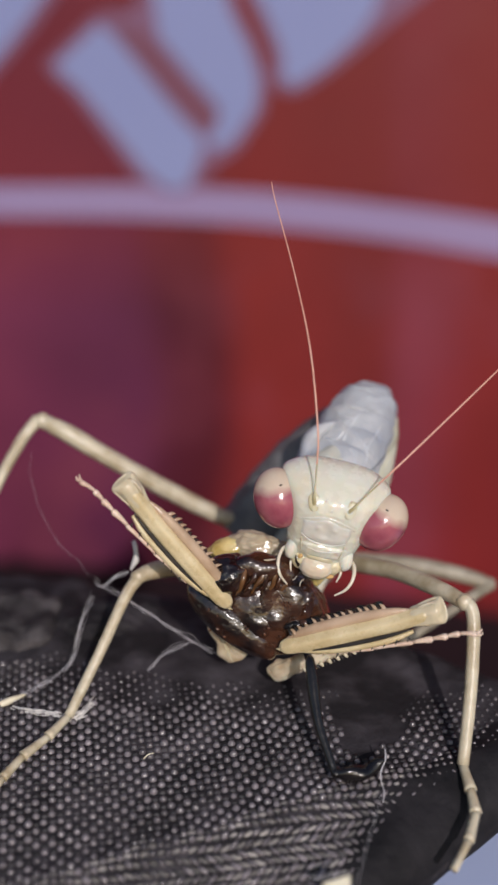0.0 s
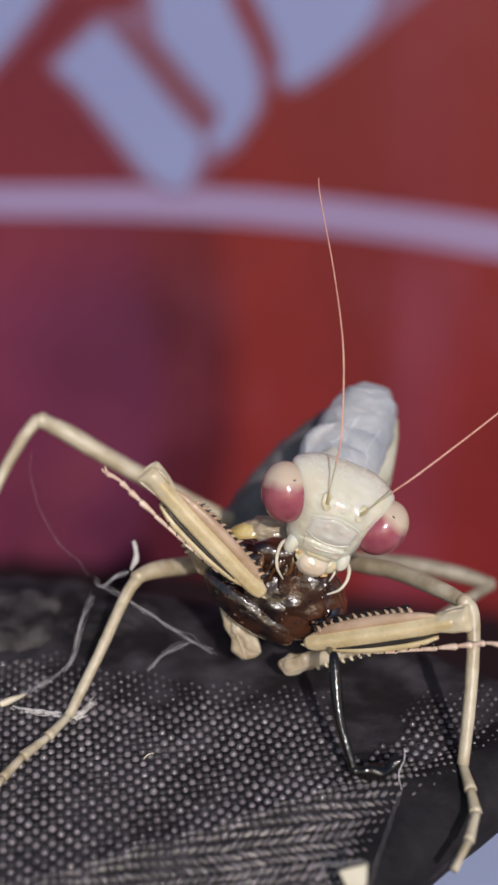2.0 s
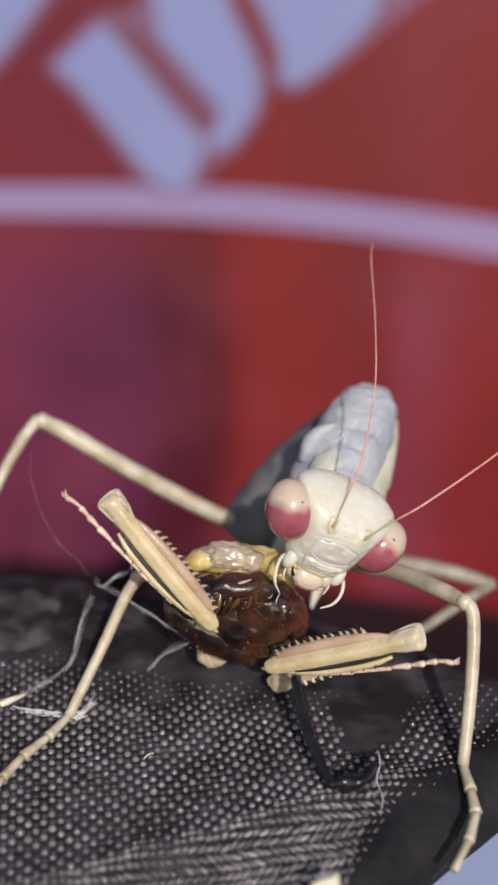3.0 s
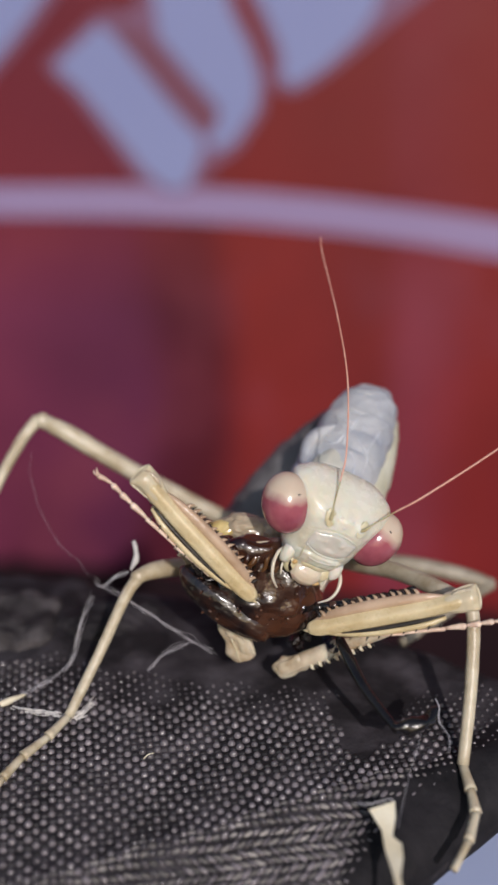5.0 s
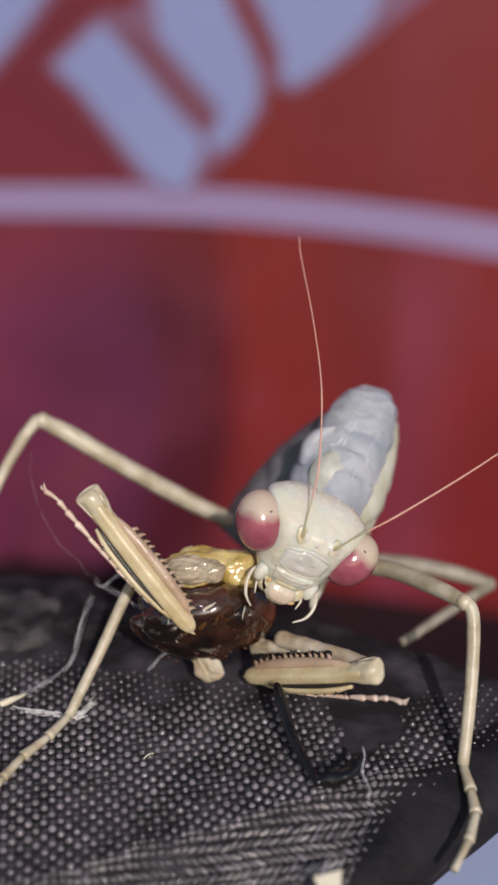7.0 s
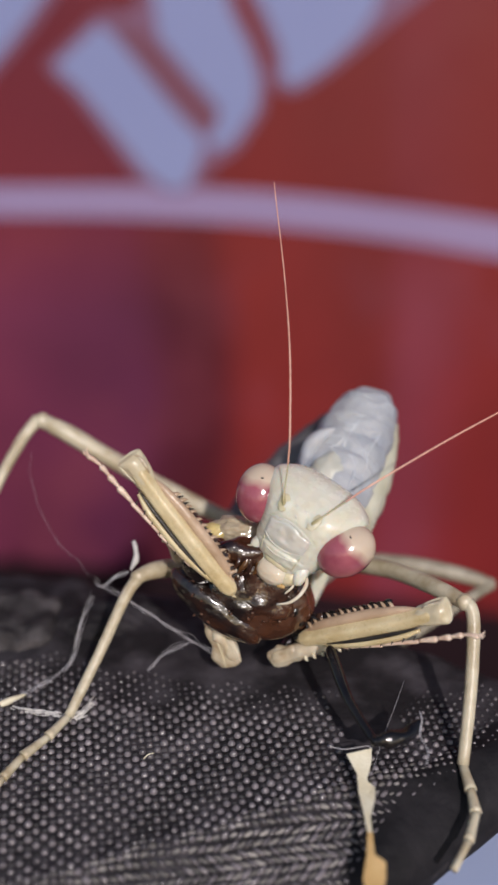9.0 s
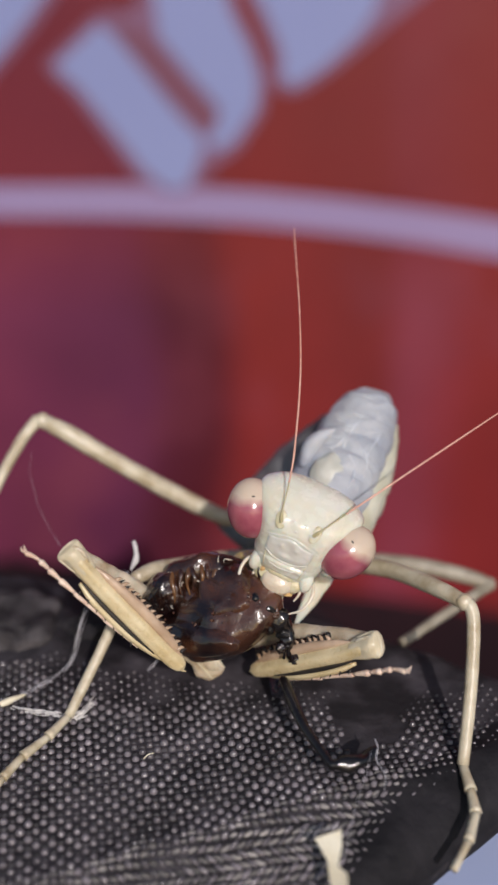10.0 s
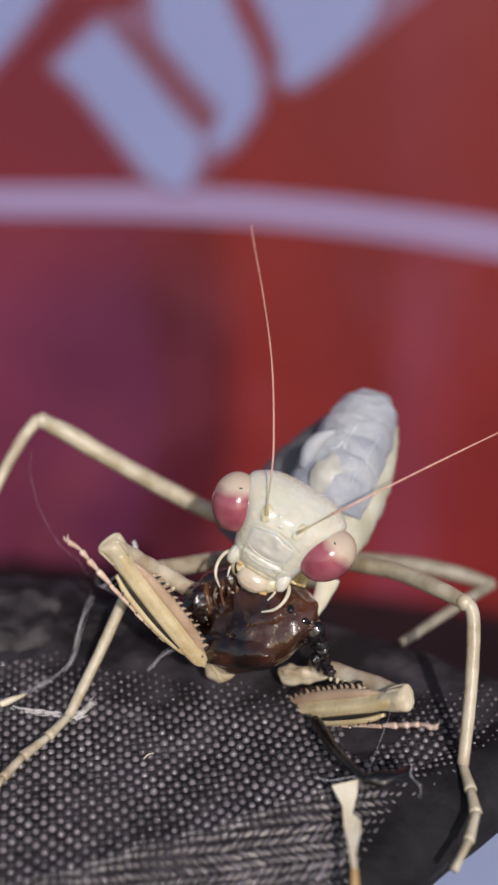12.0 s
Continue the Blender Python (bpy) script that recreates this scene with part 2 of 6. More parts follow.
def blob(bm, centre, radii, turn=(0, 0, 0), rough=0.0, freq=0.8, level=3, seed=0.0, fine=0.0):
    """A rounded lump with an uneven surface."""
    made = bmesh.ops.create_icosphere(bm, subdivisions=level, radius=1.0)["verts"]
    r = Euler([radians(a) for a in turn]).to_matrix()
    shift = Vector((seed * 3.1, seed * 1.7, seed))
    for v in made:
        swell = 1 + rough * (noise.noise(v.co * freq * 2 + shift) + 0.5 * noise.noise(v.co * freq * 5 + shift)) + fine * (noise.noise(v.co * 6 + shift) + 0.7 * noise.noise(v.co * 12 + shift))
        v.co = r @ Vector((v.co.x * radii[0], v.co.y * radii[1], v.co.z * radii[2])) * swell + Vector(centre)
    return bm


def one_blob(*a, **k):
    return blob(bmesh.new(), *a, **k)


def bundle(points, count, spread, seed, thin=0.27):
    """Several fine loose fibres that follow one line."""
    bm = bmesh.new()
    rnd = random.Random(seed)
    for k in range(count):
        o = Vector((rnd.uniform(0, 50), k * 7.0, seed))
        line = []
        for x, y, z, r in smooth_line(points, 8):
            p = Vector((x, y, z)) * 0.9 + o
            q = Vector((noise.noise(p), noise.noise(p + Vector((9, 3, 0))), noise.noise(p + Vector((2, 9, 5))))) * spread
            q += Vector((noise.noise(p * 3.7), noise.noise(p * 3.7 + Vector((4, 4, 0))), 0)) * spread * 0.4
            line.append((x + q.x, y + q.y, z + q.z, r * thin * rnd.uniform(0.5, 1.1)))
        cut = rnd.randint(0, len(line) // 8), rnd.randint(7 * len(line) // 8, len(line))
        tube(bm, line[cut[0]:cut[1]], seg=5, per=2, bumps=0.8)
    return bm


def pad_box(centre, radii, turn, rough, seed):
    """A soft padded block with crumpled faces."""
    bm = bmesh.new()
    bmesh.ops.create_icosphere(bm, subdivisions=5, radius=1.0)
    r = Euler([radians(a) for a in turn]).to_matrix()
    shift = Vector((seed, 0, 0))
    for v in bm.verts:
        q = Vector([math.copysign(abs(c) ** 0.5, c) for c in v.co])
        q = Vector((q.x * radii[0], q.y * radii[1], q.z * radii[2]))
        q += v.co * rough * (noise.noise(q * 0.5 + shift) + 0.6 * noise.noise(q * 1.6 + shift) + 0.25 * noise.noise(q * 4.5 + shift))
        v.co = r @ q + Vector(centre)
    return bm


def ring_loft(rows, seg=32, per=4, square=1.0):
    """Horizontal ellipses stacked along y: rows of (y, half width, half depth, z centre)."""
    bm = bmesh.new()
    line = smooth_line([Vector(r) for r in rows], per)
    rings = []
    for y, w, d, c in line:
        ring = []
        for k in range(seg):
            a, b = math.cos(2 * math.pi * k / seg), math.sin(2 * math.pi * k / seg)
            ring.append(bm.verts.new((max(w, 0.01) * math.copysign(abs(a) ** square, a), y, c + max(d, 0.01) * math.copysign(abs(b) ** square, b))))
        rings.append(ring)
    for a, b in zip(rings, rings[1:]):
        for k in range(seg):
            bm.faces.new((a[k], a[(k + 1) % seg], b[(k + 1) % seg], b[k]))
    bm.faces.new(rings[0])
    bm.faces.new(rings[-1][::-1])
    return bm


def slab(bm, outline, thick, y=0.0):
    """A flat piece standing in the x-z plane, its front at y, its back at y + thick."""
    front = [bm.verts.new((x, y, z)) for x, z in outline]
    back = [bm.verts.new((x, y + thick, z)) for x, z in outline]
    bm.faces.new(front)
    bm.faces.new(back[::-1])
    n = len(outline)
    for k in range(n):
        bm.faces.new((front[k], back[k], back[(k + 1) % n], front[(k + 1) % n]))
    return bm


# ---- ground and banner ----
GROUND = -70.0

def build_ground():
    bm = bmesh.new()
    bmesh.ops.create_grid(bm, x_segments=24, y_segments=24, size=4000)
    for v in bm.verts:
        v.co.z = GROUND
    tagged(part("ground", bm, DUST), "dark grey dusty ground", "ground", kind="structure")
    box = bmesh.new()
    bmesh.ops.create_cube(box, size=1.0)
    for v in box.verts:
        v.co = Vector((39 + v.co.x * 62, -8.3 + v.co.y * 32, GROUND + (v.co.z + 0.5) * 54))
    # its lid slopes down towards the front
    for v in box.verts:
        if v.co.z > GROUND + 30:
            v.co.z += 0.45 * (v.co.y - 3.5)
    bmesh.ops.bevel(box, geom=box.edges[:], offset=0.9, segments=3, affect="EDGES")
    tagged(part("plastic_box", box, SHEET, smooth=False), "smooth pale blue plastic box with a sloping lid beside the bag", "box")


BANNER_Y, BANNER_SIZE, BANNER_FOOT = 95.0, 1.2265, 17.0


def build_banner():
    banner = tagged(new("banner"), "red vinyl banner with pale lettering and black hem", "banner")
    banner.location = (0, BANNER_Y * MM, (GROUND - BANNER_FOOT * BANNER_SIZE) * MM)
    banner.scale = (BANNER_SIZE,) * 3
    # the sheet's foot stands on the ground
    def field(name, outline, material, y, thick, label=""):
        part(name, slab(bmesh.new(), outline, thick, y), material, banner, label, smooth=False)
    field("sheet", [(-160, BANNER_FOOT), (160, BANNER_FOOT), (160, 210), (-160, 210)], RED, 0.0, 1.2, "red vinyl sheet")
    field("hem", [(-81.89, 47.35), (-26.95, 47.03), (-8.64, 45.73), (27.29, 40.78), (79.14, 32.99), (93.12, BANNER_FOOT), (-99.18, BANNER_FOOT)], HEM, -0.05, 0.05, "black hem")
    field("stripe", [(-76.02, 82.42), (-47.34, 85.59), (-24.77, 86.58), (-13.54, 86.58), (-6.8, 86.41), (0, 86.08), (8.96, 85.26), (17.45, 84.2), (24.96, 83.15), (43.28, 79.78), (72.87, 72.88), (73.61, 68.17), (43.66, 75.78), (25.16, 79.44), (17.58, 80.74), (9.02, 81.86), (0, 82.76), (-6.85, 83.15), (-13.63, 83.43), (-24.94, 83.54), (-47.66, 82.53), (-76.54, 79.32)], LILAC, -0.05, 0.05, "curved lilac stripe")
    field("letter_edge", [(-19.88, 97.93), (-18.73, 96.57), (-17.39, 95.62), (-11, 87.13), (-8.22, 85.64), (-5.68, 85.92), (-3.86, 88.11), (-0.89, 90.17), (1.49, 93.71), (1.7, 96.67), (0.76, 99.54), (-1.14, 102.88), (-2.2, 105.92), (-9.62, 105.92), (-11.15, 102.88), (-13.59, 102.78), (-14.96, 102.37)], MAUVE, -0.10, 0.05, "mauve edge of a large sign letter")
    field("letter_gap", [(-13.09, 101.55), (-11.89, 101.65), (-9.74, 100.73), (-6.09, 96.78), (-3.04, 93.71), (-3.27, 92.43), (-5.05, 91.79), (-7.78, 94.56)], GAP, -0.15, 0.05, "dull mauve gap in a large sign letter")
    field("lettering", [(-18.78, 97.93), (-17.73, 96.78), (-16.56, 95.83), (-10.25, 87.84), (-7.93, 86.03), (-6.07, 86.36), (-5.09, 88.66), (-4.4, 90.82), (-6.81, 93.29), (-12.85, 100.52), (-14.38, 101.76)], PALE, -0.20, 0.05, "pale stroke of a large sign letter")
    field("lettering", [(-9.3, 105.92), (-2.85, 105.92), (-1.68, 102.63), (-0.05, 99.54), (0.93, 96.67), (0.72, 94.03), (-1.45, 90.82), (-3.29, 89.85), (-4.17, 90.93), (-3.11, 92.33), (-2.93, 93.93), (-5.82, 97.09), (-8.76, 100.57)], PALE, -0.20, 0.05, "pale bowl of a large sign letter")
    field("letter_edge", [(-1.13, 105.92), (0.76, 102.37), (2.24, 99.28), (2.14, 96.15), (3.53, 95.3), (5.18, 95.51), (8.71, 97.82), (15.1, 102.98), (18.76, 105.92)], MAUVE, -0.10, 0.05, "mauve edge of a large sign letter")
    field("lettering", [(-0.05, 105.92), (2.01, 101.86), (3.22, 99.02), (3.24, 96.57), (4.45, 96.04), (7.34, 97.82), (10.55, 100.73), (12.13, 102.88), (12.85, 105.92)], PALE, -0.20, 0.05, "pale foot of a large sign letter")
    field("letter_edge", [(-50.59, 105.92), (-17.15, 105.92), (-20.7, 101.35), (-24.16, 97.61), (-28.83, 93.23), (-52.08, 93.23)], MAUVE, -0.10, 0.05, "mauve edge of a large sign letter")
    field("lettering", [(-50.59, 105.92), (-18.44, 105.92), (-21.49, 101.86), (-24.1, 98.86), (-28.75, 94.56), (-51.92, 94.56)], PALE, -0.20, 0.05, "pale stroke of a large sign letter")


# ---- woven bag ----
EDGE, ALONG, INWARD = Vector((7.44, -8.63)), Vector((0.817, 0.577)), Vector((-0.577, 0.817))
CREASE, CREASE_WAY = Vector((-2.6, -8.9)), Vector((0.945, 0.327))


def cloth_height(x, y):
    """Height of the cloth's upper side, in millimetres."""
    z = -4.16 + 0.172 * (y + 1.27) - 0.00838 * (y + 1.27) * (y - 8.5)
    past = max(0.0, y - (6 - 0.3 * x - 0.3 * max(0.0, x - 3)))
    z -= past * past / 6.0
    if y < -40:
        z += 0.00838 * (y + 40) ** 2
    s = (Vector((x, y)) - CREASE).dot(Vector((CREASE_WAY.y, -CREASE_WAY.x)))
    z += 0.28 * math.exp(-(s / 0.7) ** 2)
    if s > 0:
        z -= 0.10 * s + 0.03 * s * s / (1 + 0.1 * s)
    z += 0.18 * noise.noise(Vector((x * 0.22, y * 0.22, 3.0))) + 0.10 * noise.noise(Vector((x * 0.6, y * 0.5, 7.0)))
    # a puckered fold at the back
    z += 0.5 * math.exp(-((x + 9.6) / 0.9) ** 2) * min(1.0, max(0.0, (y - 0.5) / 3))
    return max(z, GROUND)


def cloth_point(u, v):
    """The sheet, by distance along its front edge and in from it; below zero it rolls under."""
    r = 1.3
    if v >= 0:
        p = EDGE + ALONG * u + INWARD * v
        dip = r * (1 - math.sqrt(max(0.0, 1 - min(1.0, (1 - min(v, r) / r)) ** 2)))
        return Vector((p.x, p.y, cloth_height(p.x, p.y) - dip))
    p = EDGE + ALONG * u
    base = cloth_height(p.x, p.y) - r
    w = -v
    if w < 1.6:
        a = w / 1.6 * math.pi / 2
        return Vector((*(p + INWARD * r * (1 - math.cos(a))), base - r * math.sin(a)))
    q = p + INWARD * (r + (w - 1.6) * 1.6)
    if w < 16:
        return Vector((q.x, q.y, base - r))
    q = p + INWARD * (r + 14.4 * 1.6)
    return Vector((q.x, q.y, max(GROUND, base - r - (w - 16) * 8)))


def build_bag():
    bag = tagged(new("bag"), "black coarsely woven cloth bag with a soft rolled edge", "bag")
    us = [i * 0.45 for i in range(-110, 60)]
    vs = [-24 + i * 1.0 for i in range(22)] + [-2 + i * 0.2 for i in range(20)] + [2 + i * 0.4 for i in range(100)]
    verts = [tuple(cloth_point(u, v) * MM) for v in vs for u in us]
    n = len(us)
    faces = [(j * n + i, j * n + i + 1, (j + 1) * n + i + 1, (j + 1) * n + i) for j in range(len(vs) - 1) for i in range(n - 1)]
    me = bpy.data.meshes.new("cloth")
    me.from_pydata(verts, [], faces)
    for p in me.polygons:
        p.use_smooth = True
    me.materials.append(CLOTH)
    cloth = new("cloth", me)
    cloth.parent = bag
    cloth["label"] = "black cloth backing"
    part("fold", pad_box((-15.76, 5.33, -2.71), (6.0, 2.4, 1.25), (10, 4, -4), 0.5, 12.0), PALER_CLOTH, bag, "paler grey fold of the cloth")
    part("fold", pad_box((-7.09, 5.23, -3.10), (2.6, 1.3, 0.8), (14, 6, 10), 0.5, 13.0), CLOTH, bag)
    us = [i * 0.4 for i in range(-30, 62)]
    rim, n = [], 14
    for u in us:
        wide = 0.5 + 2.5 * step(-6.0, 0.0, u) + 0.25 * noise.noise(Vector((u * 0.6, 3.0, 1.0)))
        for j in range(n):
            p = cloth_point(u, -1.3 + (wide + 1.3) * j / (n - 1))
            lift = 0.03 * min(1.0, (n - 1 - j) / 4) - (0.06 if j == n - 1 else 0.0)
            rim.append(tuple((p + Vector((0, -0.03, 0.02 + lift + 0.04 * noise.noise(p * 0.9)))) * MM))
    me = bpy.data.meshes.new("edge_binding")
    me.from_pydata(rim, [], [(a * n + j, a * n + j + 1, (a + 1) * n + j + 1, (a + 1) * n + j) for a in range(len(us) - 1) for j in range(n - 1)])
    for p in me.polygons:
        p.use_smooth = True
    me.materials.append(BINDING)
    binding = new("edge_binding", me)
    binding.parent = bag
    binding["label"] = "smooth black edge binding"
    for name, phase, mat, size, lift in (("warp", 0, THREAD, (0.186, 0.176, 0.165), 0.02), ("weft", 1, WEFT, (0.20, 0.13, 0.10), 0.0), ("ground_weft", 3, GROUND_THREAD, (0.20, 0.17, 0.10), -0.02)):
        knuckles(name, phase, mat, size, lift, bag)


PITCH_MM = 0.335


def knuckles(name, phase, material, size, lift, bag):
    """The raised loops of one thread direction, as one mesh; phase 3: the low loops between."""
    rnd = random.Random(phase)
    dome = [(0, 0, 1.0)]
    for ring, (rad, up) in enumerate(((0.62, 0.78), (1.0, 0.1), (1.05, -0.6))):
        dome += [(rad * math.cos(k * math.pi / 4), rad * math.sin(k * math.pi / 4), up) for k in range(8)]
    tri = [(0, 1 + k, 1 + (k + 1) % 8) for k in range(8)]
    for ring in (0, 1):
        a = 1 + ring * 8
        tri += [(a + k, a + 8 + k, a + 8 + (k + 1) % 8, a + (k + 1) % 8) for k in range(8)]
    way = Vector((math.cos(radians(9)), math.sin(radians(9))))
    across = Vector((-way.y, way.x))
    verts, faces = [], []
    for i in range(-46, 47):
        for j in range(-44, 12):
            if (i + j) % 2 != phase % 2:
                continue
            c = way * (i * PITCH_MM) + across * (j * PITCH_MM) + Vector((rnd.gauss(0, 0.014), rnd.gauss(0, 0.014)))
            inner = (c - EDGE).dot(INWARD)
            ragged = 0.4 * noise.noise(Vector((c.x * 0.5, c.y * 0.5, 5.0)))
            if inner < 0.2 or c.y < min(-10.0 + (c.x - 4.0) * 1.15, -7.3 + 0.75 * (c.x - 6.3)) + ragged:
                continue
            fold = (c - CREASE).dot(Vector((CREASE_WAY.y, -CREASE_WAY.x)))
            if phase and (fold < -0.5 + 0.8 * noise.noise(Vector((c.x, c.y, 2.0)))) and phase == 1:
                continue
            z = cloth_point((c - EDGE).dot(ALONG), inner).z
            back = 0.1 + 1.3 * noise.noise(Vector((c.x * 0.5, c.y * 0.5, 1.0))) - 0.05 * c.x + 0.6 * max(0.0, -6 - c.x)
            if z < -14 or c.y > back:
                continue
            fade = 1 - 0.6 * step(-2.4, 0.0, c.y - back)
            # loops are left out of an oval patch behind the prey, baring black cloth
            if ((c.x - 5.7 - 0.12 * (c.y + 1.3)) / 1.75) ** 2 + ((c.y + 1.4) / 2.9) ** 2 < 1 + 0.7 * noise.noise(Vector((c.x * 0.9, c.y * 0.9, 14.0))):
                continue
            zx = (cloth_height(c.x + 0.1, c.y) - cloth_height(c.x - 0.1, c.y)) / 0.2
            zy = (cloth_height(c.x, c.y + 0.1) - cloth_height(c.x, c.y - 0.1)) / 0.2
            nor = Vector((-zx, -zy, 1)).normalized()
            e1 = Vector((way.x, way.y, zx * way.x + zy * way.y)).normalized()
            e2 = nor.cross(e1)
            big = (1 + rnd.gauss(0, 0.05)) * (0.92 + 0.16 * noise.noise(Vector((c.x * 0.9, c.y * 0.9, 8.0))))
            big *= (1 - 0.14 * step(2.0, 7.0, c.x)) * (0.5 + 0.5 * step(0.0, 1.6, c.y - min(-10.0 + (c.x - 4.0) * 1.15, -7.3 + 0.75 * (c.x - 6.3))))
            big *= fade
            wide = big * (1.0 + 0.10 * step(-0.2, 0.8, fold))
            long = big * (1.0 + 0.28 * step(-0.2, 0.8, fold))
            # under the crease the loops lean to and fro, row by row
            lean = 0.75 * step(-0.2, 0.8, fold) * (1 if (j // 2) % 2 else -1)
            base = len(verts)
            for a, b, h in dome:
                q = Vector((c.x, c.y, z + lift)) + e1 * ((a * wide + lean * b * long) * size[0]) + e2 * (b * size[1] * long) + nor * (h * size[2] * big)
                verts.append(tuple(q * MM))
            faces += [tuple(base + k for k in f) for f in tri]
    me = bpy.data.meshes.new(name)
    me.from_pydata(verts, [], faces)
    for p in me.polygons:
        p.use_smooth = True
    me.materials.append(material)
    ob = tagged(new(name, me), kind="stuff")
    ob.parent = bag


# ---- the mantis ----
ROOT = Vector((2, 8, -2))
mantis = tagged(new("mantis"), "pale cream praying mantis with rose eyes feeding on a brown insect", "mantis")
mantis.location = ROOT * MM


def rel(*points):
    """Points (x, y, z, radius) of the place, in the mantis's own space."""
    return [(x - ROOT.x, y - ROOT.y, z - ROOT.z, r) for x, y, z, r in points]


def step(a, b, x):
    t = min(1.0, max(0.0, (x - a) / (b - a)))
    return t * t * (3 - 2 * t)


HEAD_ROWS = [(1.84, 0.05, 0.05, -0.20), (1.81, 0.90, 0.26, -0.20), (1.72, 1.50, 0.50, -0.12), (1.52, 1.98, 0.84, -0.02), (1.15, 2.46, 1.22, 0.14), (0.6, 2.44, 1.54, 0.34), (0.10, 2.14, 1.66, 0.46),
             (-0.45, 1.92, 1.66, 0.46), (-1.0, 1.82, 1.55, 0.40), (-1.55, 1.72, 1.36, 0.36), (-2.05, 1.55, 1.14, 0.34), (-2.5, 1.25, 0.85, 0.32), (-2.9, 0.85, 0.55, 0.30), (-3.1, 0.05, 0.05, 0.35)]
HEAD_SQUARE = 0.80


def bump(x, y, cx, cy, rx, ry):
    return math.exp(-((x - cx) / rx) ** 2 - ((y - cy) / ry) ** 2)


def face_relief(x, y):
    """Seams, swellings and dimples of the face, as a rise towards the front."""
    w = abs(x)
    rise = 0.14 * bump(w, y, 0.82, 0.28, 0.30, 0.34) - 0.06 * bump(w, y, 0.82, 0.30, 0.10, 0.12)
    rise += 0.09 * bump(w, y, 0, 0.35, 0.36, 0.30) - 0.05 * bump(w, y, 0.42, 0.12, 0.10, 0.20)
    rise -= 0.05 * math.exp(-((y + 0.30 + 0.22 * w * w) / 0.05) ** 2) * (1 - step(1.1, 1.4, w))
    rise += 0.05 * bump(w, y, 1.42, -0.15, 0.16, 0.18) + 0.04 * bump(w, y, 1.30, -1.25, 0.13, 0.16)
    clypeus = step(-2.42, -2.30, y) * (1 - step(-1.78, -1.70, y)) * (1 - step(0.86, 1.06, w))
    rise += 0.10 * clypeus - 0.06 * math.exp(-((y + 1.76) / 0.05) ** 2) * (1 - step(1.0, 1.3, w))
    rise += 0.05 * clypeus * noise.noise(Vector((x * 4, y * 5, 6)))
    rise -= 0.025 * math.exp(-(w / 0.05) ** 2) * step(0.7, 1.1, y)
    return rise + 0.03 * noise.noise(Vector((x * 1.6, y * 1.6, 4))) + 0.012 * noise.noise(Vector((x * 5, y * 5, 9)))


def front(x, y):
    """How far the face stands out at x, y of the head."""
    for p, q in zip(HEAD_ROWS, HEAD_ROWS[1:]):
        if q[0] <= y <= p[0]:
            t = (p[0] - y) / (p[0] - q[0])
            w, d, c = (p[k] + (q[k] - p[k]) * t for k in (1, 2, 3))
            return c + d * max(0.0, 1 - min(1.0, abs(x) / w) ** (2 / HEAD_SQUARE)) ** (HEAD_SQUARE / 2) + face_relief(x, y)
    return 0.3


def on_face(points, r, lift=0.02):
    """A thin raised line over the face through x, y points."""
    line = smooth_line([Vector((*p, 0.0)) for p in points], 5)
    n = len(line) - 1
    return one_tube([(q.x, q.y, front(q.x, q.y) + lift, r * (0.35 + 0.65 * math.sin(math.pi * (0.08 + 0.84 * k / n)))) for k, q in enumerate(line)], seg=8, per=2, bumps=0.25)


def build_shield():
    """The frontal plate between the antennae and the mouth."""
    bm = bmesh.new()
    n, m = 32, 20
    grid = []
    for j in range(m + 1):
        row = []
        v = j / m
        for i in range(n + 1):
            u = 2 * i / n - 1
            top = -0.42 - 0.30 * u * u + 0.05 * math.cos(u * 6)
            low = -1.66 + 0.20 * u * u
            x, y = u * (1.08 + 0.16 * v - 0.10 * v * v), low + (top - low) * v
            edge = min(1.0, (1 - abs(u)) / 0.14, v / 0.12, (1 - v) / 0.12)
            z = front(x, y) - 0.05 + 0.10 * math.sqrt(max(0.0, edge)) + 0.035 * noise.noise(Vector((x * 2.4, y * 3, 2)))
            z += 0.06 * bump(abs(x), y, 0.36, -0.86, 0.13, 0.11) - 0.03 * bump(x, y, 0.0, -0.95, 0.2, 0.3) + 0.04 * bump(x, y, 0.0, -1.35, 0.7, 0.10)
            row.append(bm.verts.new((x, y, z)))
        grid.append(row)
    for p, q in zip(grid, grid[1:]):
        for i in range(n):
            bm.faces.new((p[i], p[i + 1], q[i + 1], q[i]))
    return bm


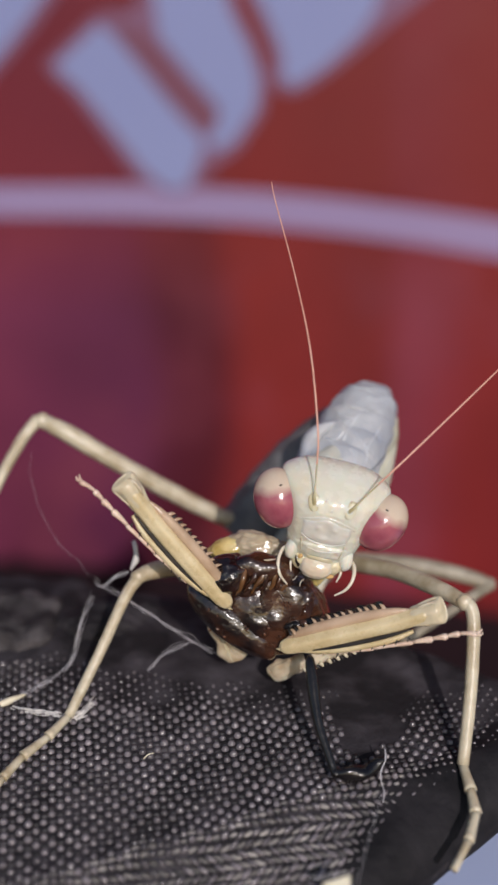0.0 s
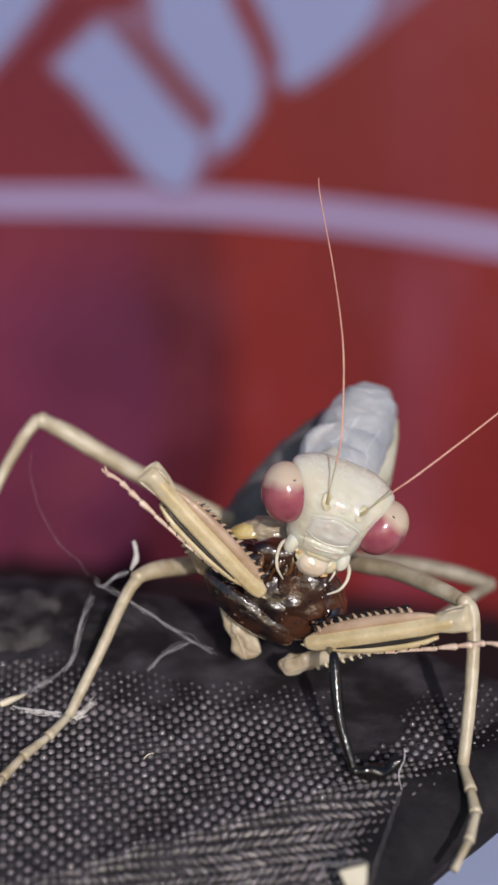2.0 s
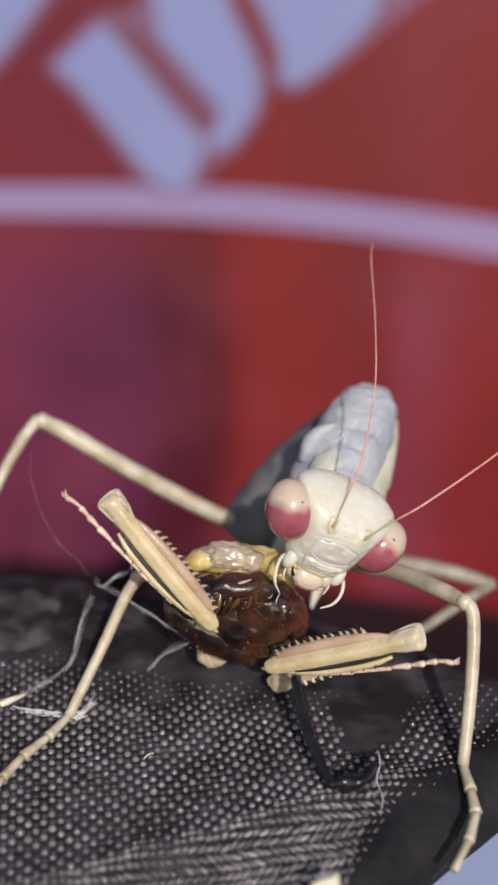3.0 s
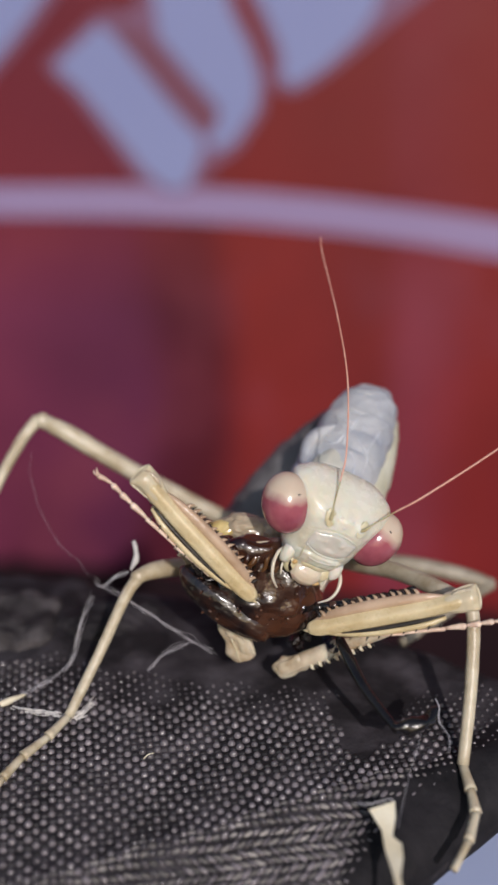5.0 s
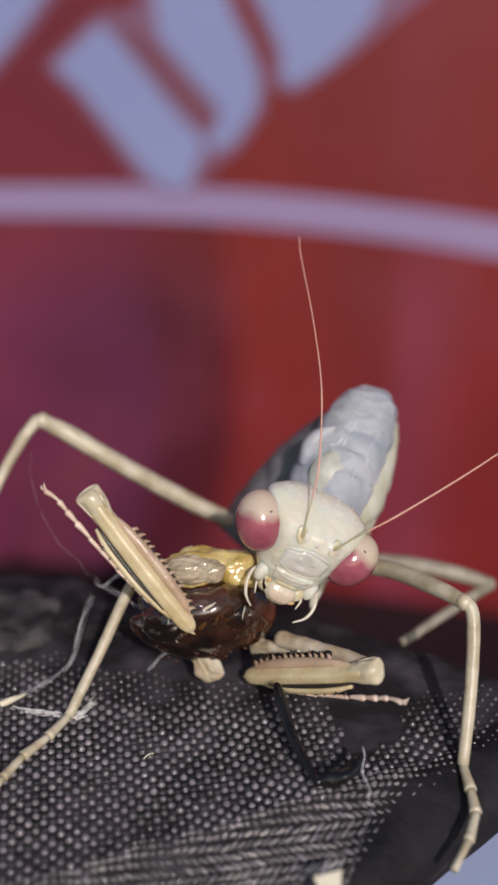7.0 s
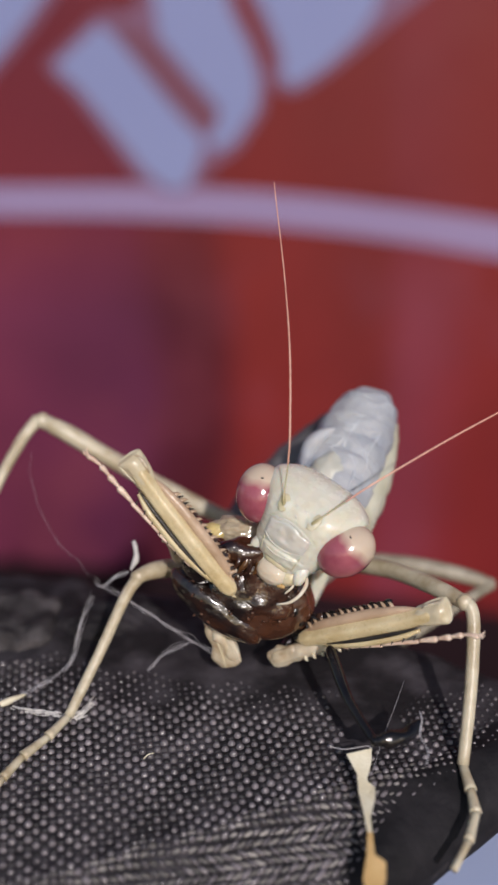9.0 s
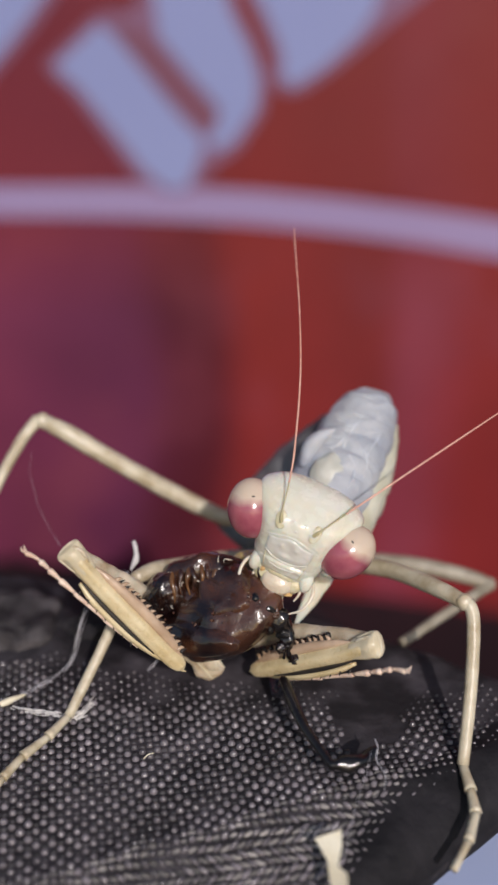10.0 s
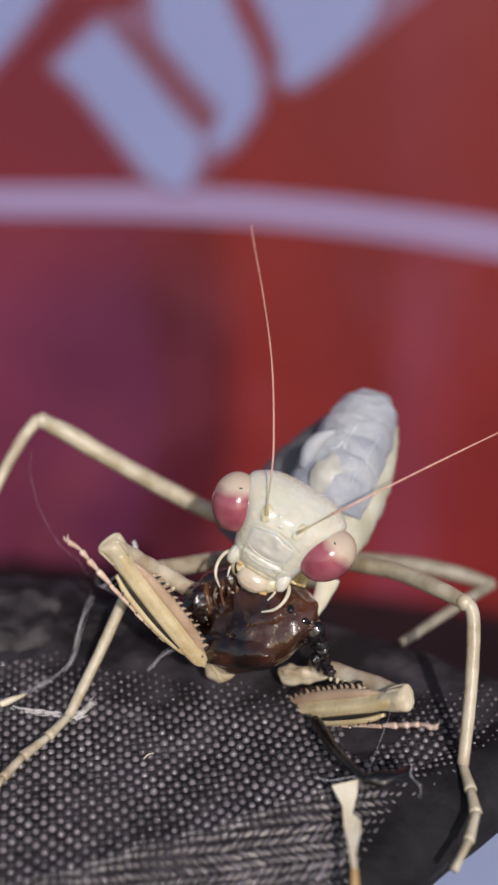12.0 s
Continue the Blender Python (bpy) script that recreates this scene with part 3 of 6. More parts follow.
def build_head():
    bm = ring_loft(HEAD_ROWS, seg=128, per=10, square=HEAD_SQUARE)
    for v in bm.verts:
        if v.co.z > 0.3:
            v.co.z += face_relief(v.co.x, v.co.y) * step(0.3, 0.8, v.co.z)
    head = part("head", bm, FACE, mantis, "pale cream glossy triangular head")
    part("frontal_plate", build_shield(), SHIELD, head, "translucent greyish frontal plate")
    part("plate_rim", on_face([(-1.20, -0.66), (-0.75, -0.50), (-0.3, -0.36), (0.1, -0.36), (0.55, -0.44), (0.95, -0.58), (1.22, -0.74)], 0.030), RIM, head)
    part("plate_rim", on_face([(-1.05, -1.36), (-0.6, -1.58), (-0.1, -1.66), (0.45, -1.62), (1.0, -1.40)], 0.036, 0.05), RIM, head)
    part("plate_rim", on_face([(-0.7, -1.92), (-0.2, -2.02), (0.3, -1.98), (0.8, -1.86)], 0.030, 0.04), RIM, head)
    for s in (-1, 1):
        eye = part("eye", one_blob((0, 0, 0), (1.12, 1.38, 1.14), (-14, 0, -25), level=5), EYE, head, "glossy rose compound eye, cream above", at=(s * 2.36, -0.30, 0.68))
        eye.scale.x = s
        part("pupil_spot", one_blob((s * 2.42, 0.46, 1.52), (0.11, 0.05, 0.06), (-30, 0, s * -35), level=2), BLACK, head)
        part("antenna_socket", one_blob((s * 0.82, 0.22, front(0.82, 0.22) - 0.055), (0.26, 0.42, 0.08), (-14, 0, s * -14), 0.12, level=4, seed=s), YELLOW_RIM, head, "yellowish socket")
        part("cheek", one_blob((s * 1.20, -2.22, 0.86), (0.33, 0.66, 0.36), (0, s * 26, s * 8), 0.06, level=4), FACE, head)
        part("cheek_seam", on_face([(s * 0.98, -1.55), (s * 0.92, -1.9), (s * 0.86, -2.3)], 0.05, 0.0), YELLOW_RIM, head, "yellowish seam")
        part("mandible", one_blob((s * 0.78, -2.74, 0.72), (0.42, 0.50, 0.36), (0, 0, s * -24), 0.12, level=4), YELLOW_RIM, head, "cream mandible")
        part("palp", one_tube([(s * 1.36, -2.3, 0.5, 0.07), (s * 1.66, -2.55, 0.85, 0.085), (s * 1.72, -3.05, 1.15, 0.08), (s * 1.52, -3.55, 1.3, 0.065), (s * 1.08, -3.95, 1.3, 0.035)], seg=10, per=8, bumps=0.15), PALP, head, "thin cream palp")
        part("palp", one_tube([(s * 0.95, -2.6, 0.5, 0.06), (s * 1.15, -3.0, 0.75, 0.06), (s * 1.05, -3.45, 0.9, 0.03)], seg=8, bumps=0.2), PALP, head, "thin cream palp")
    part("labrum", one_blob((0.0, -2.92, 0.90), (0.76, 0.60, 0.44), (-6, 0, 0), 0.07, level=5, seed=3), LIP, head, "rounded pinkish cream upper lip")
    part("clypeus_fold", one_blob((0.0, -2.42, 1.02), (0.74, 0.26, 0.26), (-10, 0, 0), 0.12, level=4, seed=6), YELLOW_RIM, head, "wrinkled yellowish fold above the lip")
    part("mouth", one_blob((-0.86, -2.86, 0.98), (0.11, 0.26, 0.10), (0, 0, 30), 0.3, level=3), SHELL, head, "wet brown mouth corner")
    part("mouth", one_blob((-0.80, -2.58, 1.06), (0.13, 0.10, 0.09), (0, 0, 40), 0.2, level=3), AMBER, head, "amber mouth corner")
    part("mouth", one_blob((0.72, -3.28, 0.86), (0.20, 0.09, 0.09), (0, 0, 20), 0.2, level=3), AMBER, head, "amber mouth corner")
    for x, y in ((0, 0.02), (-0.25, 0.36), (0.25, 0.36)):
        part("ocellus", one_blob((x, y, front(x, y) - 0.03), (0.12, 0.10, 0.06), level=3), RIM, head)
    return head


def build_antenna(head, s):
    b = 0.6 if s < 0 else -0.1
    pts = [(b * 0.6, 1.6, 0.32, 0.040), (b, 3.0, 0.62, 0.044), (b * 1.25, 6.5, 0.75, 0.040), (b * 0.85, 10.0, 0.45, 0.030), (b * 0.12, 13.6, 0, 0.026), (0, 14.6, 0, 0.016)]
    ob = part("antenna", one_tube(pts, seg=8, per=10), ANTENNA, head, "long thin pinkish antenna")
    part("scape", one_tube([(0, -0.1, -0.05, 0.10), (b * 0.05, 0.14, 0.10, 0.075), (b * 0.2, 0.6, 0.14, 0.034), (b * 0.6, 1.6, 0.32, 0.034), (b * 0.72, 2.0, 0.40, 0.044)], seg=8, per=6), SCAPE, ob, "olive antenna base")
    return ob


def blade(points, seg=18, ridge=0.25, bumps=0.04):
    """A leg joint along x with a flat face and a raised keel: points (x, y, z, half width, half depth)."""
    bm = bmesh.new()
    rings = []
    for q in smooth_line([Vector(p[:4]) for p in points], 6):
        ring = []
        deep = np.interp(q.x, [p[0] for p in points], [p[4] for p in points])
        for k in range(seg):
            w = 2 * math.pi * k / seg
            a, b = math.cos(w), math.sin(w)
            swell = 1 + bumps * noise.noise(Vector((q.x * 1.3, a * 1.2, b * 1.2)))
            y = math.copysign(abs(a) ** 0.8, a) * max(q.w, 0.01) * swell
            z = math.copysign(abs(b) ** 0.75, b) * max(deep, 0.01) * swell + (ridge * deep * math.exp(-((a - 0.1) / 0.22) ** 2) if b > 0 else 0)
            ring.append(bm.verts.new((q.x, q.y + y, q.z + z)))
        rings.append(ring)
    for a, b in zip(rings, rings[1:]):
        for k in range(seg):
            bm.faces.new((a[k], a[(k + 1) % seg], b[(k + 1) % seg], b[k]))
    bm.faces.new(rings[0][::-1])
    bm.faces.new(rings[-1])
    return bm


def build_tibia(s):
    """The lower foreleg, from the knee at the origin to its tip along x; s: the side of its spines."""
    leg = part("foreleg_tibia", blade([(-0.05, 0, 0, 0.36, 0.30), (0.3, 0, 0, 0.42, 0.40), (0.9, -s * 0.03, 0, 0.42, 0.40), (1.8, -s * 0.06, 0.02, 0.43, 0.38), (3.0, -s * 0.08, 0.04, 0.44, 0.38), (4.6, -s * 0.08, 0.04, 0.44, 0.37),
                                      (5.7, -s * 0.08, 0.02, 0.42, 0.34), (6.6, -s * 0.06, 0, 0.39, 0.29), (7.0, -s * 0.05, 0, 0.27, 0.22), (7.15, -s * 0.05, 0, 0.10, 0.08)], seg=24, ridge=0.42), LIMB, mantis, "tan spiny lower foreleg")
    part("knee", blade([(-0.62, s * 0.05, -0.08, 0.26, 0.08), (-0.59, s * 0.05, -0.06, 0.44, 0.20), (-0.50, s * 0.04, -0.03, 0.53, 0.32), (-0.30, s * 0.03, 0, 0.55, 0.40), (0.0, s * 0.02, 0, 0.52, 0.44), (0.4, s * 0.01, 0, 0.46, 0.42), (0.9, -s * 0.02, 0, 0.42, 0.39)], seg=24, ridge=0.22, bumps=0.3), KNEE, leg, "pale blunt knee")
    part("knee_cap", one_tube([(0.55, s * 0.30, 0.28, 0.05), (0.2, s * 0.38, 0.32, 0.10), (-0.25, s * 0.36, 0.26, 0.12), (-0.48, s * 0.12, 0.20, 0.08), (-0.44, -s * 0.22, 0.20, 0.04)], seg=10, per=5, bumps=0.4), COXA, leg, "shiny knee cap")
    part("knee_rim", one_tube([(0.5, s * 0.46, 0.16, 0.03), (0.05, s * 0.55, 0.12, 0.045), (-0.42, s * 0.57, 0.08, 0.05), (-0.60, s * 0.36, 0.04, 0.045), (-0.62, -s * 0.18, 0.02, 0.04), (-0.48, -s * 0.50, 0.06, 0.045), (-0.1, -s * 0.50, 0.12, 0.04), (0.5, -s * 0.44, 0.14, 0.03)], seg=8, per=6, bumps=0.3), KNEE, leg, "pale rim of the knee")
    part("upper_facet", blade([(0.9, s * 0.32, 0.12, 0.06, 0.10), (1.6, s * 0.40, 0.20, 0.17, 0.20), (3.0, s * 0.47, 0.24, 0.24, 0.24), (4.8, s * 0.46, 0.23, 0.24, 0.22), (6.0, s * 0.38, 0.16, 0.20, 0.18), (6.8, s * 0.22, 0.08, 0.06, 0.06)], seg=16, ridge=0.1), EDGE_TAN, leg, "pinkish tan upper edge")
    part("claw", one_tube([(6.7, -s * 0.05, 0.02, 0.16), (7.1, -s * 0.12, 0.02, 0.09), (7.34, -s * 0.06, -0.02, 0.015)], seg=8), LIMB, leg, "pointed tan claw")
    part("side_blade", blade([(1.0, -s * 0.62, -0.05, 0.08, 0.10), (2.0, -s * 0.76, 0.0, 0.16, 0.24), (4.0, -s * 0.74, 0.05, 0.18, 0.26), (5.5, -s * 0.56, 0.0, 0.13, 0.2), (6.3, -s * 0.40, 0, 0.04, 0.06)], seg=12), LIMB, leg)
    part("dark_groove", one_tube([(1.0, -s * 0.52, 0.22, 0.03), (2.2, -s * 0.58, 0.24, 0.095), (4.0, -s * 0.59, 0.24, 0.105), (5.6, -s * 0.50, 0.20, 0.03)], seg=8), BLACK, leg, "dark groove between the blades")
    part("spine_bed", one_tube([(1.9, s * 0.54, 0.12, 0.06), (3.0, s * 0.66, 0.14, 0.13), (4.8, s * 0.66, 0.14, 0.13), (6.3, s * 0.46, 0.10, 0.05)], seg=8, bumps=0.5), MOUTH_BROWN, leg, "wet dark brown edge under the spines")
    rnd = random.Random(5)
    for k in range(13):
        x = 2.0 + k * 0.355 + rnd.uniform(-0.04, 0.04)
        big = (0.26 + 0.07 * (k % 2)) * (1 - 0.05 * abs(k - 7)) * rnd.uniform(0.8, 1.2)
        y = s * (0.66 - 0.03 * max(0, k - 6))
        part("spine", one_tube([(x - 0.05, y - s * 0.16, 0.20, 0.13), (x + 0.02, y + s * big * 0.45, 0.24, 0.085), (x + 0.14, y + s * big, 0.24, 0.012)], seg=6, per=2), EDGE_TAN, leg)
        part("dark_spine", one_tube([(x + 0.16, y - s * 0.12, 0.22, 0.085), (x + 0.19, y + s * 0.08, 0.24, 0.05), (x + 0.26, y + s * 0.22, 0.24, 0.012)], seg=6, per=2), BLACK, leg, "small black spine")
    for k in range(7):
        x = 1.2 + k * 0.55
        part("dark_spine", one_tube([(x, -s * 0.84, 0.14, 0.06), (x + 0.12, -s * 1.02, 0.18, 0.012)], seg=6, per=2), BLACK, leg, "small black spine")
    line = [(4.9, -s * 0.82), (2.9, -s * 0.98), (1.1, -s * 1.06), (0.2, -s * 1.10), (-0.45, -s * 1.12), (-1.0, -s * 1.12), (-1.7, -s * 1.28)]
    for k, (a, b) in enumerate(zip(line, line[1:])):
        r = (0.06, 0.10, 0.15, 0.15, 0.14, 0.12)[k]
        part("tarsus_segment", one_tube([(a[0], a[1], 0.1, r * 0.5), ((a[0] + b[0]) / 2, (a[1] + b[1]) / 2, 0.1, r * 0.8), (b[0] + 0.10, b[1] - s * 0.02, 0.1, r), (b[0], b[1] - s * 0.06, 0.1, r * 0.45)], seg=8, per=3), PINK, leg,
             "pinkish tarsus segment")
    for q in (-1, 1):
        part("tarsal_claw", one_tube([(-1.65, -s * 1.28, 0.1, 0.07), (-1.85, -s * 1.3 + q * 0.07, 0.1 + q * 0.06, 0.05), (-1.98, -s * 1.2 + q * 0.08, 0.1 + q * 0.08, 0.012)], seg=6, per=2), PINK, leg)
    return leg


def build_femur(s):
    """The upper foreleg, from its base at the origin to the knee along x."""
    leg = part("foreleg_femur", one_tube([(-0.2, 0, 0, 0.24), (0.0, 0, 0, 0.40), (0.6, 0, -0.05, 0.40), (1.6, 0, -0.1, 0.41), (2.6, 0, -0.12, 0.40), (3.6, 0, -0.12, 0.39), (4.6, 0, -0.1, 0.38), (5.4, 0, -0.1, 0.32)], seg=20, per=6, flat=0.8, bumps=0.14), COXA, mantis,
               "pale greyish cream upper foreleg")
    for k in range(8):
        x = 1.4 + k * 0.42
        part("tubercle", one_tube([(x, s * 0.28, 0.12, 0.10), (x + 0.04, s * 0.42, 0.16, 0.085), (x + 0.10, s * 0.51, 0.16, 0.03)], seg=7, per=3), KNEE, leg)
        part("dark_spine", one_tube([(x + 0.20, s * 0.34, 0.10, 0.06), (x + 0.26, s * 0.54, 0.14, 0.012)], seg=6, per=2), BLACK, leg, "small black spine")
    return leg


def build_hip(s, size=1.0):
    """The papery joint at the base of a foreleg, a folded plate along x."""
    hip = part("foreleg_hip", one_tube([(-0.42, s * 0.12, 0, 0.26), (-0.36, s * 0.1, 0, 0.46), (-0.1, 0.04 * s, 0, 0.58), (0.6, 0, -0.1, 0.62), (1.5, 0, -0.2, 0.50), (2.3, 0, -0.35, 0.30), (2.9, 0, -0.5, 0.12)], seg=20, per=6, flat=0.5, bumps=0.34), COXA, mantis,
               "papery cream joint at the base of the foreleg")
    part("fold_line", one_tube([(-0.38, -s * 0.40, 0.10, 0.08), (0.1, -s * 0.48, 0.08, 0.12), (1.0, -s * 0.42, -0.1, 0.11), (2.2, -s * 0.28, -0.35, 0.05)], seg=8, bumps=0.35), COXA, hip)
    part("fold_line", one_tube([(-0.30, s * 0.30, 0.20, 0.05), (0.4, s * 0.20, 0.26, 0.07), (1.4, s * 0.10, 0.12, 0.05)], seg=8, bumps=0.4), KNEE, hip)
    part("membrane", one_tube([(-0.30, -s * 0.30, 0.16, 0.10), (0.2, -s * 0.20, 0.30, 0.26), (1.1, -s * 0.12, 0.20, 0.30), (2.0, -s * 0.05, -0.05, 0.20), (2.7, 0, -0.35, 0.06)], seg=14, per=6, flat=0.35, bumps=0.8), COXA, hip, "crumpled cream membrane")
    for ob in (hip, *hip.children):
        ob.data.transform(Matrix.Scale(size, 4))
    return hip


def build_coxa():
    """The hip of a foreleg, a tapered blade along x."""
    return part("foreleg_coxa", one_tube([(0, 0, 0, 0.55), (0.8, 0.02, 0, 0.46), (1.7, 0, 0, 0.30), (2.5, -0.05, 0, 0.12), (2.75, -0.05, 0, 0.04)], seg=16, flat=0.5, bumps=0.1), FACE, mantis, "pale tapered hip of the foreleg")


def build_walking_leg(femur, tibia, tarsus, label, material=LEG):
    """A walking leg in three runs of points (x, y, z, radius)."""
    leg = part("leg", one_tube(rel(*femur), seg=14, per=8, bumps=0.05), material, mantis, label)
    part("leg_tibia", one_tube(rel(*tibia), seg=12, per=8, bumps=0.05), material, leg)
    k = rel(femur[-1])[0]
    part("leg_knee", one_blob(k[:3], (k[3] * 1.12,) * 3, rough=0.08), material, leg)
    if tarsus:
        pts = rel(*tarsus)
        for a, b in zip(pts, pts[1:]):
            mid = tuple((p + q) / 2 for p, q in zip(a, b))
            part("leg_tarsus_segment", one_tube([(*a[:3], a[3] * 0.8), (*mid[:3], mid[3] * 0.9), (*b[:3], b[3] * 1.1)], seg=8, per=3), material, leg)
    return leg


def build_abdomen():
    ab = part("abdomen", one_tube(rel((-0.39, 8.29, 0.59, 1.700), (1.85, 8.96, 3.11, 2.000), (3.62, 8.54, 5.40, 1.750), (5.09, 8.06, 7.46, 1.100), (5.80, 7.86, 8.65, 0.500)), seg=24, per=8, bumps=0.08), SHADED_SIDE, mantis, "underside of the raised abdomen, its shade painted in dark grey")
    spine = [(3.58, 3.58, 4.28, 2.150), (4.10, 4.17, 5.32, 2.200), (4.52, 4.79, 6.10, 2.100), (5.00, 5.40, 6.81, 2.020), (5.49, 6.04, 7.66, 1.900), (5.98, 6.69, 8.53, 1.620), (6.31, 7.26, 9.14, 0.850)]
    for k in range(6):
        a, b = spine[k], spine[k + 1]
        mid = [(p + q) / 2 for p, q in zip(a, b)]
        over = [q + (q - p) * 0.25 for p, q in zip(a, b)]
        bm = one_tube(rel((*a[:3], a[3] * 0.97), (*mid[:3], mid[3] * 1.0), (*b[:3], b[3] * 1.01), (*over[:3], b[3] * (0.955 if k < 5 else 0.25))), seg=56, per=12, flat=0.8)
        axis = Vector(b[:3]) - Vector(a[:3])
        origin = Vector(rel((*a[:3], 0))[0][:3])
        for v in bm.verts:
            w = v.co * 0.9 + Vector((k * 5, 0, 0))
            v.co += Vector((noise.noise(w), noise.noise(w + Vector((9, 0, 0))), noise.noise(w + Vector((0, 9, 0))))) * 0.12
            along = (v.co - origin).dot(axis) / axis.length_squared
            pleat = 0.5 + 0.5 * math.sin(along * 5.5 + 5.0 * noise.noise(v.co * 0.45) + v.co.x * 0.9)
            v.co += Vector((0.03, -0.10, 0.07)) * (0.5 * pleat ** 2 * (0.4 + abs(noise.noise(v.co * 0.5 + Vector((7, 1, k))))) + (1 - abs(noise.noise(v.co * 0.8 + Vector((3, k, 1))))) ** 7 * 0.9)
        part("abdomen_segment", bm, GREY_BLUE, ab, "crumpled pale blue-grey segment")
    # raised pleats that lie on the segments
    verts, faces = [], []
    for seg in ab.children:
        base = len(verts)
        verts += [v.co.copy() for v in seg.data.vertices]
        faces += [tuple(base + q for q in p.vertices) for p in seg.data.polygons]
    tree = BVHTree.FromPolygons(verts, faces)
    eye = Vector((-2, -59.2, 24.0)) * MM
    for r, line in ((0.07, ((1.05, 9.6), (1.6, 10.1), (2.25, 10.35), (2.9, 10.35))), (0.08, ((0.95, 8.85), (1.2, 9.5), (1.75, 9.8), (2.55, 9.85), (3.05, 10.35))), (0.06, ((2.55, 11.2), (3.35, 10.95), (3.85, 11.25))),
                    (0.07, ((4.15, 9.3), (4.45, 9.85), (4.85, 10.5))), (0.07, ((3.25, 9.4), (3.55, 8.9), (3.5, 8.25), (3.25, 7.6))), (0.06, ((4.0, 8.2), (4.2, 9.0), (4.0, 9.55))), (0.07, ((2.95, 9.8), (3.2, 10.35), (3.75, 11.2))),
                    (0.05, ((3.6, 10.2), (3.9, 9.7), (4.3, 9.3))), (0.05, ((1.7, 9.2), (2.2, 9.45), (2.8, 9.35)))):
        pts = []
        for q in smooth_line([Vector((*p, 0.0)) for p in line], 5):
            aim = Vector((q.x - 0.15, -1.5, q.y - 1.15)) * MM
            hit = tree.ray_cast(eye, (aim - eye).normalized())[0]
            if hit:
                pts.append((*(hit / MM), r * (0.6 + 0.4 * math.sin(3 * q.x + 5 * q.y))))
        if len(pts) > 3:
            part("pleat", one_tube(pts, seg=8, per=2, bumps=0.4), PLEAT, ab, "whitish pleat")
    pad = bmesh.new()
    tube(pad, rel((4.0, 3.19, 2.3, 1.2), (4.9, 3.7, 3.9, 1.40), (5.85, 4.7, 5.4, 1.25), (6.85, 5.9, 6.9, 0.72), (7.45, 6.6, 7.8, 0.15)), seg=14, per=6, bumps=0.1)
    part("side_margin", pad, SIDE, ab, "greenish cream side")
    lobe = bmesh.new()
    tube(lobe, rel((2.62, 3.93, 6.34, 0.220), (2.96, 4.13, 7.09, 0.420), (3.42, 4.29, 7.70, 0.380), (4.28, 4.70, 8.06, 0.100)), seg=10, per=6, bumps=0.2)
    part("yellow_patch", one_blob(rel((4.05, 3.0, 6.0, 0))[0][:3], (1.15, 0.55, 1.3), (-30, 25, 0), 0.10, level=4, seed=2), PATCH, ab, "yellowish cream patch behind the head")
    part("wing_pad", lobe, GREY_BLUE, ab, "curled pale wing pad")
    return ab


def build_prothorax():
    ob = part("prothorax", one_tube([(-1.5, 0, -0.6, 1.8), (0, 0, -0.4, 2.0), (2.5, 0, -0.2, 1.5), (5, 0, 0, 1.35), (7.2, 0, 0, 1.25), (8.2, 0, 0, 0.8)], seg=20, flat=0.8, bumps=0.05), FACE, mantis, "cream prothorax")
    return ob


head = build_head()
antenna_a, antenna_b = build_antenna(head, -1), build_antenna(head, 1)
tibia_a, tibia_b = build_tibia(1), build_tibia(-1)
for k in range(13):
    rnd = random.Random(k + 900)
    part("wet_residue", one_blob((2.3 + k * 0.35, -0.75 - 0.06 * rnd.random(), -0.04 + 0.06 * rnd.random()), (0.27, 0.14 + 0.05 * rnd.random(), 0.14), (0, 0, rnd.uniform(-30, 30)), 0.3, level=3, seed=k + 3, fine=0.10), (PITCH, MOUTH_BROWN)[k % 3 == 1], tibia_b, "dark wet residue between the spines")
femur_a, femur_b = build_femur(1), build_femur(-1)
hip_a, hip_b = build_hip(1), build_hip(-1, 0.78)
coxa = build_coxa()
abdomen = build_abdomen()
prothorax = build_prothorax()
build_walking_leg([(0.88, 8.43, 1.12, 0.424), (-1.23, 7.65, 2.09, 0.424), (-3.59, 7.47, 3.33, 0.462), (-7.03, 7.00, 5.47, 0.447), (-9.28, 6.88, 6.92, 0.462), (-10.58, 7.05, 7.56, 0.370)],
                  [(-10.79, 7.07, 7.64, 0.323), (-11.64, 6.27, 6.57, 0.293), (-13.00, 4.53, 3.97, 0.277), (-15.14, 1.61, -1.14, 0.262), (-16.61, -1.63, -3.98, 0.200)],
                  [(-16.61, -1.63, -3.98, 0.185), (-17.49, -3.08, -4.35, 0.169), (-18.37, -4.38, -4.75, 0.154)], "straw-coloured hind leg raised at the knee")
build_walking_leg([(0.87, 7.13, 0.15, 0.424), (-1.19, 5.21, 0.72, 0.424), (-3.08, 2.78, 1.28, 0.447), (-4.48, 1.31, 1.61, 0.424), (-5.24, 0.76, 1.49, 0.323)],
                  [(-5.19, 0.77, 1.54, 0.323), (-5.84, 0.33, 0.63, 0.277), (-7.05, -0.65, -1.86, 0.262), (-8.30, -2.35, -4.12, 0.231)],
                  [(-8.30, -2.35, -4.12, 0.231), (-9.07, -3.59, -4.50, 0.231), (-10.02, -4.71, -4.84, 0.231), (-10.69, -5.85, -5.22, 0.208), (-11.29, -7.12, -5.72, 0.154)], "straw-coloured bent middle leg standing on the cloth")
